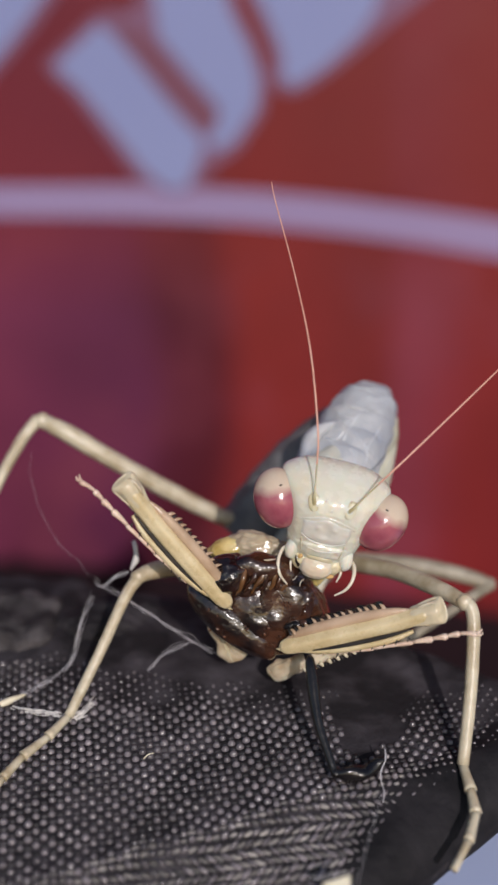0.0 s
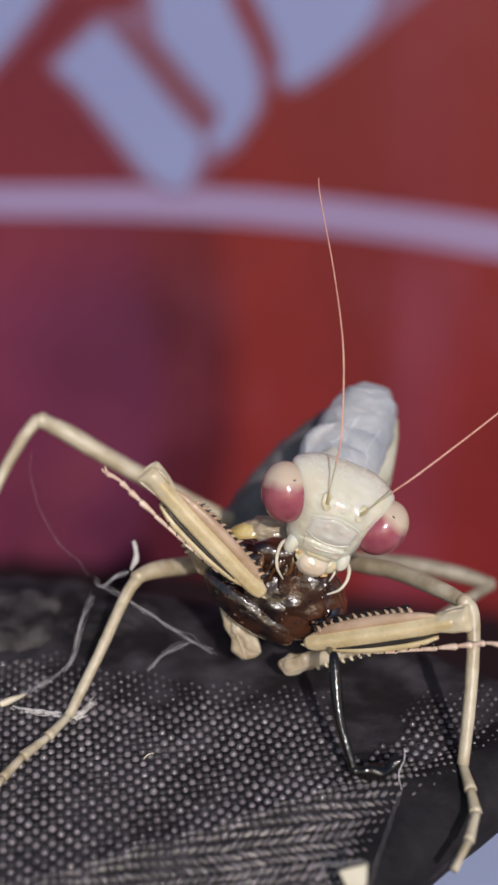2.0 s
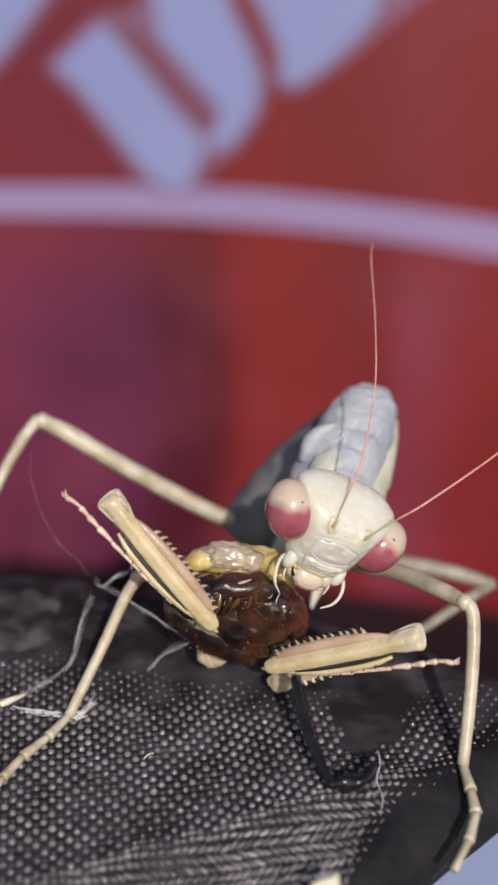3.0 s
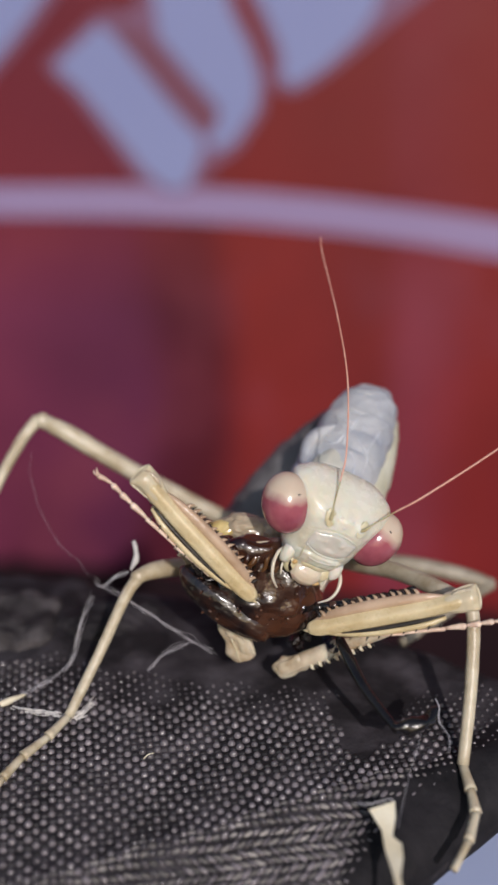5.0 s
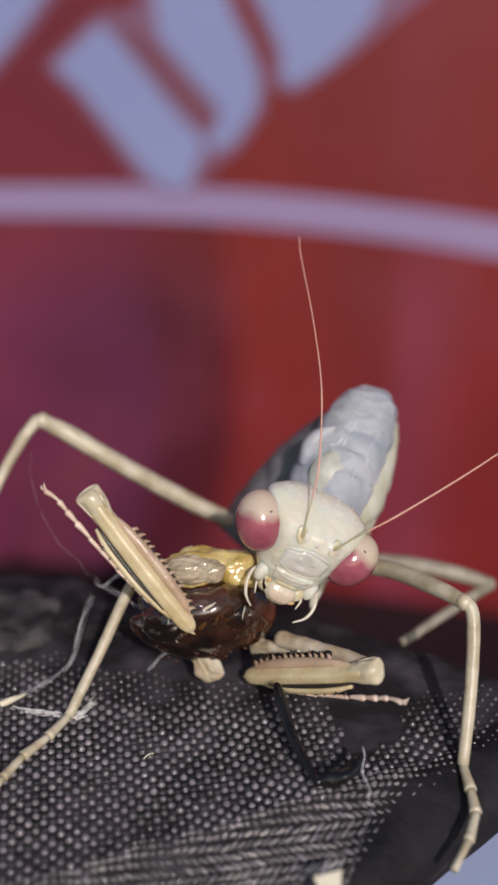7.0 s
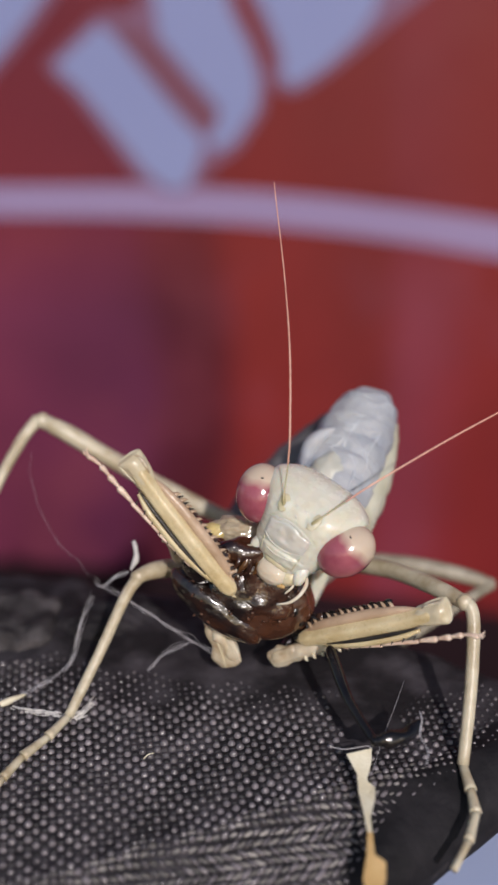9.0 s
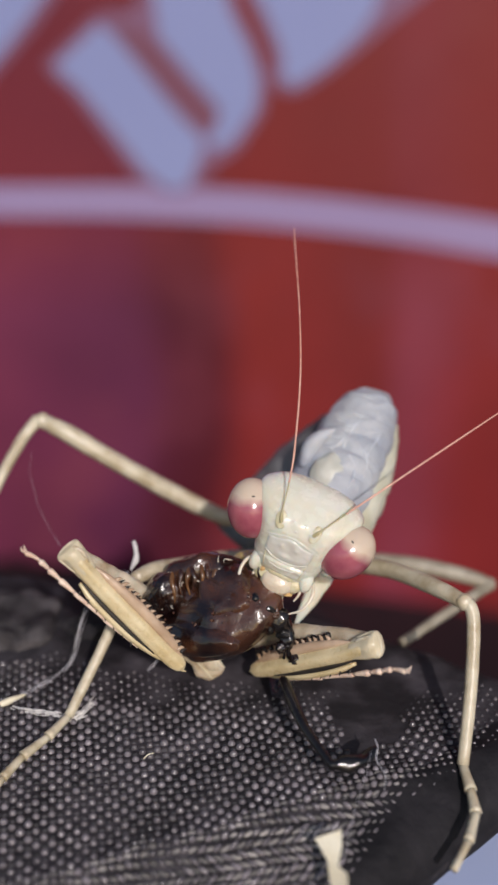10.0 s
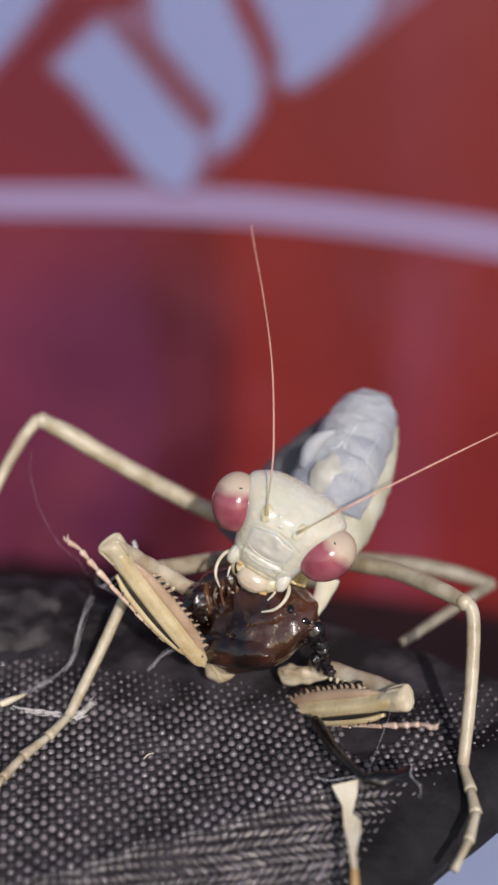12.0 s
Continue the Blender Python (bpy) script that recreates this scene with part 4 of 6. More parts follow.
build_walking_leg([(3.56, 7.13, 0.15, 0.385), (5.61, 3.73, 0.98, 0.424), (7.05, 1.77, 1.38, 0.424), (8.56, -0.76, 1.59, 0.400), (9.64, -2.34, 1.52, 0.347)],
                  [(9.64, -2.32, 1.57, 0.323), (10.01, -2.71, 0.89, 0.308), (9.81, -3.98, -1.92, 0.293), (9.36, -5.35, -4.89, 0.262)],
                  [(9.36, -5.35, -4.89, 0.262), (9.50, -6.61, -5.36, 0.254), (9.54, -7.66, -5.79, 0.254), (9.03, -8.93, -6.29, 0.216), (8.26, -10.07, -6.87, 0.150)], "straw-coloured bent middle leg standing on the cloth")
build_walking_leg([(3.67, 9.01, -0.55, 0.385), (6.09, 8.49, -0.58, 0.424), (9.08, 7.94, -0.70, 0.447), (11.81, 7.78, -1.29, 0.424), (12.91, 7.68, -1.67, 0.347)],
                  [(12.91, 7.66, -1.73, 0.308), (10.64, 5.93, -2.39, 0.277), (7.78, 4.09, -3.47, 0.246)], [], "straw-coloured hind leg with its shade painted in grey", SHADE_LEG)


# ---- the prey ----
prey = tagged(new("prey"), "glossy dark brown insect half eaten, with yellow pulp", "insect")
part("abdomen_shell", one_blob((0.3, -0.4, 0), (3.0, 2.15, 1.5), (0, 0, -12), 0.07, level=5, seed=1, fine=0.014), SHELL, prey, "glossy dark brown shell")
part("lower_segment", one_blob((-1.25, -0.95, 0.55), (2.6, 0.95, 0.85), (0, 0, -38), 0.05, level=5, seed=2, fine=0.012), SHELL, prey)
part("front_segment", pad_box((1.05, -0.15, 0.75), (1.3, 1.25, 0.78), (8, 6, -14), 0.22, 3.0), SHELL, prey, "smooth dark maroon plate")
part("upper_segment", one_blob((-0.9, 0.8, 0.35), (1.9, 1.0, 1.2), (0, 0, -25), 0.08, level=5, seed=4, fine=0.03), SHELL, prey)
part("pulp", one_blob((0.2, 1.7, -0.9), (2.0, 1.05, 1.1), (0, 0, -8), 0.18, level=5, seed=5, fine=0.03), PULP, prey, "wet yellow pulp")
part("pulp", one_blob((-1.5, 2.3, -0.3), (0.95, 0.55, 0.6), (0, 0, 15), 0.18, level=4, seed=6, fine=0.03), PULP, prey, "wet yellow pulp")
part("pulp", one_blob((2.0, 1.45, -0.7), (1.25, 0.95, 0.95), (0, 0, -14), 0.16, level=5, seed=9, fine=0.025), PULP, prey, "wet yellow pulp")
part("grey_tissue", one_blob((-0.2, 2.45, -0.2), (1.35, 0.68, 0.6), (0, 0, -8), 0.2, level=5, seed=7, fine=0.04), JELLY, prey, "wet translucent grey tissue")
part("grey_tissue", one_blob((0.75, 2.2, -0.1), (0.6, 0.5, 0.5), (0, 0, 20), 0.2, level=4, seed=8, fine=0.05), JELLY, prey, "wet translucent grey tissue")
for k in range(9):
    rnd = random.Random(k + 500)
    a = -1.9 + k * 0.42
    part("torn_edge", one_tube([(a, 1.55 + rnd.uniform(-0.15, 0.2), 0.75, 0.10), (a + 0.1, 1.15 + rnd.uniform(-0.15, 0.15), 1.05, 0.14), (a + rnd.uniform(-0.1, 0.25), 0.75 + rnd.uniform(-0.2, 0.1), 1.22, 0.05)], seg=8, per=5, bumps=0.6), (SHELL, AMBER_WET)[k % 2], prey)
for k in range(60):
    rnd = random.Random(k + 40)
    a, b = rnd.uniform(-2.7, 2.6), rnd.uniform(-1.9, 1.8)
    out = (a / 3.0) ** 2 + (b / 2.2) ** 2
    if 0.18 < out < 0.9:
        z = 1.34 + 0.30 * (1 - out)
        part("droplet", one_blob((a, b, z), (rnd.uniform(0.035, 0.10), rnd.uniform(0.035, 0.07), rnd.uniform(0.03, 0.06)), (0, 0, rnd.uniform(-60, 60)), 0.3, level=3, seed=k), DROP, prey, "small wet droplet")
for k in range(6):
    rnd = random.Random(k + 90)
    a, b, w = rnd.uniform(-2.2, 2.4), rnd.uniform(0.3, 1.8), rnd.uniform(0, 6.28)
    q = rnd.uniform(0.25, 0.55)
    part("fibre", one_tube([(a, b, 1.25, 0.035), (a + 0.5 * q * math.cos(w), b + 0.5 * q * math.sin(w), 1.72, 0.028), (a + q * math.cos(w + 0.5), b + q * math.sin(w + 0.5), 1.80, 0.012)], seg=6, per=3), PALP, prey, "pale fibre")
# a torn, folded band of wet tissue along one rim of the shell
BAND = Matrix(((0.83, 0.52, 0.20), (-0.29, 0.71, -0.64), (-0.47, 0.48, 0.74)))


def band_tube(points, seg=9, bumps=0.5):
    return one_tube([(*(BAND @ Vector(p[:3])), p[3]) for p in points], seg=seg, per=6, bumps=bumps)


part("torn_flap", one_blob(BAND @ Vector((-2.3, 0.75, -0.05)), (1.25, 0.95, 1.0), (0, 0, 20), 0.12, level=5, seed=14, fine=0.02), SHELL, prey, "torn brown flap of the shell")
part("folded_band", band_tube([(-2.3, 1.0, -0.1, 0.35), (-1.6, 1.7, 0.0, 0.62), (-0.4, 1.95, 0.1, 0.72), (0.9, 1.75, 0.15, 0.66), (1.9, 1.2, 0.2, 0.42), (2.3, 0.7, 0.3, 0.2)], seg=24, bumps=0.3), SHELL, prey, "folded brown tissue")
for k in range(13):
    rnd = random.Random(k + 700)
    a = -1.9 + k * 0.31 + rnd.uniform(-0.06, 0.06)
    top = 2.45 - 0.22 * (a + 0.3) ** 2
    part("fold", band_tube([(a - 0.05, top, 0.25, 0.07), (a + rnd.uniform(-0.08, 0.08), top - 0.40, 0.72, 0.13), (a + rnd.uniform(-0.1, 0.1), top - 0.85, 0.86, 0.12), (a + rnd.uniform(-0.1, 0.1), top - 1.25 - rnd.uniform(0, 0.25), 0.80, 0.05)], bumps=0.6), (AMBER_WET, SHELL, AMBER_WET, MOUTH_BROWN)[k % 4], prey)
part("pale_rim", band_tube([(-2.4, 0.9, 0.2, 0.12), (-2.1, 1.6, 0.25, 0.20), (-1.4, 2.25, 0.2, 0.16), (-0.7, 2.55, 0.1, 0.08)], seg=10, bumps=0.5), COXA, prey, "pale torn rim")
part("shell_edge", one_tube([(-0.6, 1.4, 1.15, 0.04), (0.3, 1.0, 1.48, 0.05), (1.1, 0.1, 1.52, 0.04), (1.3, -0.9, 1.38, 0.03)], seg=8, bumps=0.6), SHELL, prey)
part("wet_tissue", one_tube([(1.6, -0.4, 0.6, 0.35), (2.05, -1.0, 0.5, 0.50), (2.35, -1.6, 0.1, 0.48), (2.42, -2.2, -0.6, 0.40), (2.25, -2.7, -1.4, 0.34), (1.95, -3.05, -2.1, 0.16)], seg=20, per=10, bumps=1.0), PITCH, prey, "wet black tissue")
for k in range(26):
    rnd = random.Random(k + 300)
    t = k / 25
    c = Vector((1.8 + 0.6 * math.sin(t * 2.6), -0.6 - 2.4 * t, 0.6 - 2.4 * t * t))
    o = [c + Vector((rnd.uniform(-0.45, 0.45), rnd.uniform(-0.4, 0.4), rnd.uniform(-0.1, 0.45))) for _ in range(4)]
    part("wet_lump", one_blob(o[0], (rnd.uniform(0.16, 0.34), rnd.uniform(0.14, 0.24), 0.2), (0, 0, rnd.uniform(-80, 80)), 0.45, level=4, seed=k, fine=0.14), (PITCH, SHELL, PITCH, SHELL)[k % 4], prey, "wet dark lump")
    if k % 4 == 0:
        part("wet_strand", one_tube([(*p, (0.06, 0.10, 0.08, 0.03)[q]) for q, p in enumerate(o)], seg=7, per=6, bumps=1.0), PITCH, prey)
prey_leg = part("hind_leg", one_tube([(0.25, 0.0, -0.1, 0.12), (0.5, -0.04, 0, 0.22), (1.6, -0.14, 0, 0.27), (2.4, -0.20, 0, 0.25), (3.4, -0.20, 0, 0.22), (4.8, -0.02, 0, 0.19), (5.3, 0.05, 0, 0.17)], seg=20, per=8), PITCH, prey, "shiny black hind leg")
part("thigh", one_tube([(0.4, 0.0, -0.2, 0.12), (0.1, 0.1, -1.3, 0.18), (-0.5, 0.2, -1.8, 0.24), (-1.3, 0.5, -2.0, 0.30), (-2.1, 0.85, -2.2, 0.32), (-2.8, 0.95, -2.4, 0.14)], seg=12, bumps=0.5), DARK_BLUE, prey_leg, "blue-black thigh")
for k in range(5):
    q = -0.3 - 0.45 * k
    part("wet_strand", one_tube([(q, 0.2 + 0.15 * k, -1.5 - 0.15 * k, 0.09), (q - 0.25, 0.65 + 0.1 * (k % 2), -1.6 - 0.15 * k, 0.06), (q + 0.1 * (k % 3), 1.15, -1.7 - 0.1 * k, 0.03)], seg=7, bumps=0.5), PITCH, prey_leg)
part("knee_bulb", one_blob((5.35, 0.1, 0.0), (0.26, 0.24, 0.24), (0, 0, 0), 0.15, level=3), PITCH, prey_leg)
part("shin", one_tube([(5.28, 0.02, 0, 0.18), (5.50, 0.45, 0, 0.30), (5.55, 1.0, 0, 0.37), (5.42, 1.6, 0, 0.31), (5.22, 2.15, 0, 0.20), (5.05, 2.4, 0, 0.05)], seg=14, bumps=0.6), PITCH, prey_leg)
part("dangling_thread", one_tube([(4.75, 2.4, 0.1, 0.025), (5.2, 2.3, 0.12, 0.03), (5.8, 1.95, 0.1, 0.022), (6.6, 1.95, 0.1, 0.022), (7.2, 1.6, 0.05, 0.012)], seg=6, per=6, bumps=0.6), SILK, prey_leg, "grey silk thread")


# ---- hanging flake and threads ----
flake = tagged(new("flake"), "torn cream membrane flake hanging from a silk thread", "debris")


def sheet_piece(name, outline, thick, material, parent):
    bm = bmesh.new()
    front = [bm.verts.new((x, y * 0.87, thick / 2 + 0.18 * math.sin(y * 0.9))) for x, y in outline]
    back = [bm.verts.new((x, y * 0.87, -thick / 2 + 0.18 * math.sin(y * 0.9))) for x, y in outline]
    n = len(outline)
    bm.faces.new(front)
    bm.faces.new(back[::-1])
    for k in range(n):
        bm.faces.new((front[k], back[k], back[(k + 1) % n], front[(k + 1) % n]))
    bmesh.ops.triangulate(bm, faces=bm.faces[:])
    return part(name, bm, material, parent, smooth=False)


sheet_piece("upper_leaf", [(-0.65, -0.39), (0.45, 0.00), (0.42, -0.78), (0.22, -1.71), (0.3, -2.63), (0.55, -2.09), (0.52, -2.94), (0.3, -4.03), (0.35, -5.12), (0.15, -4.96), (0.0, -3.56), (-0.15, -2.48), (-0.2, -1.40)], 0.06, PAPER, flake)
sheet_piece("lower_leaf", [(0.15, -4.88), (0.36, -4.96), (0.42, -6.04), (0.85, -6.35), (0.85, -7.13), (0.45, -8.37), (0.1, -8.06), (-0.05, -7.13), (0.1, -6.04)], 0.10, AMBER, flake)
part("thread", one_tube([(0.45, 0, 0, 0.02), (0.2, 0.1, 0.02, 0.018), (-0.7, -0.12, 0, 0.018), (-1.3, -0.05, 0, 0.012)], seg=6), SILK, flake)
part("thread", one_tube([(0.42, -1.3, 0.05, 0.006), (0.9, 0.3, 0.3, 0.006), (1.5, 2.0, 0.6, 0.006), (1.9, 3.2, 0.8, 0.005)], seg=6), SILK, flake)

web = tagged(new("silk_strands"), "dusty pale silk strands caught on the cloth and leg", "silk")
for pts in ([(-7.04, 1.10, 0.83, 0.033), (-6.08, 0.81, 0.52, 0.033), (-4.56, 0.10, -0.19, 0.030), (-2.93, -0.63, -1.01, 0.028), (-1.34, -1.11, -1.65, 0.017)],
            [(-5.56, 1.30, 1.56, 0.033), (-6.37, 1.23, 1.30, 0.039), (-7.04, 1.10, 0.83, 0.033), (-7.45, 1.20, 1.20, 0.022)],
            [(-7.26, 1.10, 0.83, 0.028), (-7.85, 0.79, -0.34, 0.033), (-8.18, 0.44, -1.64, 0.039), (-8.53, 0.16, -2.69, 0.028), (-9.66, 0.22, -3.61, 0.028), (-11.19, -1.07, -3.98, 0.039), (-12.72, -1.41, -4.10, 0.028)],
            [(-2.80, -0.67, -1.14, 0.019), (-3.99, -0.84, -1.78, 0.014), (-4.73, -1.04, -2.54, 0.011)],
            [(-10.65, 4.85, 7.10, 0.004), (-10.79, 4.35, 5.21, 0.004), (-9.73, 3.22, 2.94, 0.005), (-7.58, 2.14, 0.83, 0.005)]):
    part("strand", bundle(pts, 9 if pts[0][3] > 0.01 else 1, 0.22, len(web.children) + 3.0, 0.21), SILK, web)
part("tuft", one_tube([(-5.53, 1.68, 2.97, 0.100), (-5.40, 1.56, 2.53, 0.170), (-5.43, 1.44, 2.08, 0.140), (-5.64, 1.31, 1.61, 0.060)], seg=8, per=8, bumps=0.9), LINT, web, "white silk tuft")
lint = tagged(new("lint"), "white lint crumbs lying on the black cloth", "lint")
part("fibre", bundle([(-11.12, -1.47, -4.12, 0.100), (-9.73, -1.90, -4.19, 0.160), (-8.45, -2.07, -4.27, 0.100)], 9, 0.22, 21.0), LINT, lint)
part("fibre", bundle([(-8.26, -2.30, -4.34, 0.100), (-7.68, -1.88, -4.14, 0.180), (-7.28, -0.90, -3.95, 0.100)], 10, 0.28, 22.0), LINT, lint)
part("fibre", one_tube([(-11.66, -1.39, -4.05, 0.160), (-10.95, -0.90, -3.95, 0.140), (-10.60, -0.63, -3.91, 0.050)], seg=8, bumps=0.4), PAPER, lint)
part("fibre", one_tube([(-4.66, -4.65, -4.99, 0.020), (-4.49, -4.51, -4.87, 0.025), (-4.25, -4.36, -4.88, 0.020)], seg=8, bumps=0.4), PAPER, lint)

build_ground()
build_banner()
build_bag()


def motions():
    walk(head, [
        (0, pose(0.00173, -0.00863, 0.00775, 85.7, 12.4, -5.0)), (0.2, pose(0.00198, -0.00864, 0.00786, 77.2, 17.5, -7.4)),
        (0.5, pose(0.00189, -0.00865, 0.00782, 80.7, 17.1, -7.1)), (0.7, pose(0.00176, -0.00873, 0.00770, 82.7, 20.4, -4.6)),
        (1, pose(0.00185, -0.00863, 0.00772, 83.5, 23.5, -7.1)), (1.2, pose(0.00181, -0.00872, 0.00777, 84.0, 27.3, 0.2)),
        (1.5, pose(0.00167, -0.00873, 0.00785, 82.5, 26.1, -4.5)), (1.7, pose(0.00158, -0.00863, 0.00789, 83.2, 26.1, -2.6)),
        (2, pose(0.00186, -0.00859, 0.00777, 88.2, 22.3, 5.2)), (2.3, pose(0.00181, -0.00875, 0.00761, 88.3, 20.2, 6.8)),
        (2.5, pose(0.00175, -0.00891, 0.00729, 84.5, 20.6, 4.5)), (2.7, pose(0.00205, -0.00881, 0.00741, 90.2, 18.9, 11.0)),
        (3, pose(0.00187, -0.00890, 0.00712, 99.1, 26.1, 15.1)), (3.2, pose(0.00184, -0.00878, 0.00762, 94.2, 20.7, 6.8)),
        (4.8, pose(0.00114, -0.00876, 0.00795, 80.9, 8.7, -17.0)), (5, pose(0.00169, -0.00884, 0.00739, 96.7, 26.2, 15.6)),
        (5.2, pose(0.00155, -0.00886, 0.00726, 82.7, 30.5, 2.1)), (5.5, pose(0.00073, -0.00866, 0.00693, 76.0, 33.5, -7.5)),
        (5.7, pose(0.00148, -0.00875, 0.00744, 74.6, 23.3, -15.8)), (6, pose(0.00050, -0.00870, 0.00706, 95.7, 29.6, -5.7)),
        (6.2, pose(0.00129, -0.00878, 0.00697, 87.0, 26.2, -4.9)), (6.5, pose(0.00142, -0.00885, 0.00690, 85.5, 26.3, -4.0)),
        (6.7, pose(0.00089, -0.00889, 0.00671, 89.7, 15.0, -5.1)), (7, pose(0.00059, -0.00896, 0.00651, 93.4, 26.8, 11.2)),
        (7.2, pose(0.00120, -0.00883, 0.00660, 107.4, 22.7, 32.5)), (8.8, pose(0.00092, -0.00894, 0.00721, 76.9, 20.1, -32.0)),
        (9, pose(0.00080, -0.00893, 0.00712, 73.0, 25.1, -29.0)), (9.2, pose(0.00050, -0.00902, 0.00714, 71.7, 24.3, -30.2)),
        (9.5, pose(0.00072, -0.00899, 0.00691, 82.4, 8.2, -27.8)), (9.7, pose(0.00089, -0.00892, 0.00683, 91.7, 13.4, -21.0)),
        (10, pose(0.00053, -0.00875, 0.00683, 85.6, 21.1, -14.6)), (10.2, pose(0.00043, -0.00873, 0.00647, 103.1, 30.2, 3.3)),
        (10.5, pose(0.00035, -0.00871, 0.00667, 99.9, 25.6, -0.6)), (10.7, pose(0.00088, -0.00869, 0.00706, 101.0, 20.3, -7.8)),
        (11, pose(0.00103, -0.00883, 0.00713, 92.0, 23.3, -4.8)), (11.2, pose(-0.00002, -0.00874, 0.00691, 93.8, 30.3, -5.4)),
        (11.5, pose(-0.00015, -0.00876, 0.00689, 88.8, 28.3, -11.0)), (11.7, pose(0.00001, -0.00877, 0.00693, 78.5, 23.3, -17.7)),
        (12, pose(-0.00026, -0.00877, 0.00683, 78.3, 26.7, -15.8)),
    ])
    walk(antenna_a, [
        (0, pose(-0.00082, 0.00024, 0.00212, -17.7, 0.0, 21.6)), (0.2, pose(-0.00082, 0.00024, 0.00212, -12.9, 0.0, 21.8)),
        (0.5, pose(-0.00082, 0.00024, 0.00212, -14.0, 0.0, 22.3)), (0.7, pose(-0.00082, 0.00024, 0.00212, -15.0, 0.0, 24.0)),
        (1, pose(-0.00082, 0.00024, 0.00212, -15.8, 0.0, 24.0)), (1.2, pose(-0.00082, 0.00024, 0.00212, -17.1, 0.0, 25.1)),
        (1.5, pose(-0.00082, 0.00024, 0.00212, -16.1, 0.0, 22.8)), (1.7, pose(-0.00082, 0.00024, 0.00212, -16.5, 0.0, 22.7)),
        (2, pose(-0.00082, 0.00024, 0.00212, -20.7, 0.0, 21.1)), (2.3, pose(-0.00082, 0.00024, 0.00212, -21.2, 0.0, 17.7)),
        (2.5, pose(-0.00082, 0.00024, 0.00212, -20.3, 0.0, 19.3)), (2.7, pose(-0.00082, 0.00024, 0.00212, -36.9, 0.0, 11.3)),
        (3, pose(-0.00082, 0.00024, 0.00212, -43.0, 0.0, 4.5)), (3.2, pose(-0.00082, 0.00024, 0.00212, -45.5, 0.0, 15.8)),
        (4.8, pose(-0.00082, 0.00024, 0.00212, -29.2, 0.0, 31.3)), (5, pose(-0.00082, 0.00024, 0.00212, -44.9, 0.0, 15.3)),
        (5.2, pose(-0.00082, 0.00024, 0.00212, -34.8, 0.0, 22.9)), (5.5, pose(-0.00082, 0.00024, 0.00212, -28.4, 0.0, 27.4)),
        (5.7, pose(-0.00082, 0.00024, 0.00212, -10.5, 0.0, 29.5)), (6, pose(-0.00082, 0.00024, 0.00212, -40.9, 0.0, 32.5)),
        (6.2, pose(-0.00082, 0.00024, 0.00212, -33.9, 0.0, 29.4)), (6.5, pose(-0.00082, 0.00024, 0.00212, -32.4, 0.0, 28.3)),
        (6.7, pose(-0.00082, 0.00024, 0.00212, -32.9, 0.0, 20.2)), (7, pose(-0.00082, 0.00024, 0.00212, -36.8, 0.0, 19.8)),
        (7.2, pose(-0.00082, 0.00024, 0.00212, -48.7, 0.0, -14.0)), (8.8, pose(-0.00082, 0.00024, 0.00212, -5.8, 0.0, 32.4)),
        (9, pose(-0.00082, 0.00024, 0.00212, -5.9, 0.0, 35.9)), (9.2, pose(-0.00082, 0.00024, 0.00212, -16.0, 0.0, 42.2)),
        (9.5, pose(-0.00082, 0.00024, 0.00212, -20.7, 0.0, 28.3)), (9.7, pose(-0.00082, 0.00024, 0.00212, -30.2, 0.0, 29.8)),
        (10, pose(-0.00082, 0.00024, 0.00212, -31.2, 0.0, 26.4)), (10.2, pose(-0.00082, 0.00024, 0.00212, -42.2, 0.0, 22.4)),
        (10.5, pose(-0.00082, 0.00024, 0.00212, -41.0, 0.0, 22.4)), (10.7, pose(-0.00082, 0.00024, 0.00212, -44.3, 0.0, 27.9)),
        (11, pose(-0.00082, 0.00024, 0.00212, -38.5, 0.0, 28.6)), (11.2, pose(-0.00082, 0.00024, 0.00212, -39.1, 0.0, 30.8)),
        (11.5, pose(-0.00082, 0.00024, 0.00212, -35.1, 0.0, 37.6)), (11.7, pose(-0.00082, 0.00024, 0.00212, -27.2, 0.0, 34.8)),
        (12, pose(-0.00082, 0.00024, 0.00212, -25.2, 0.0, 36.9)),
    ])
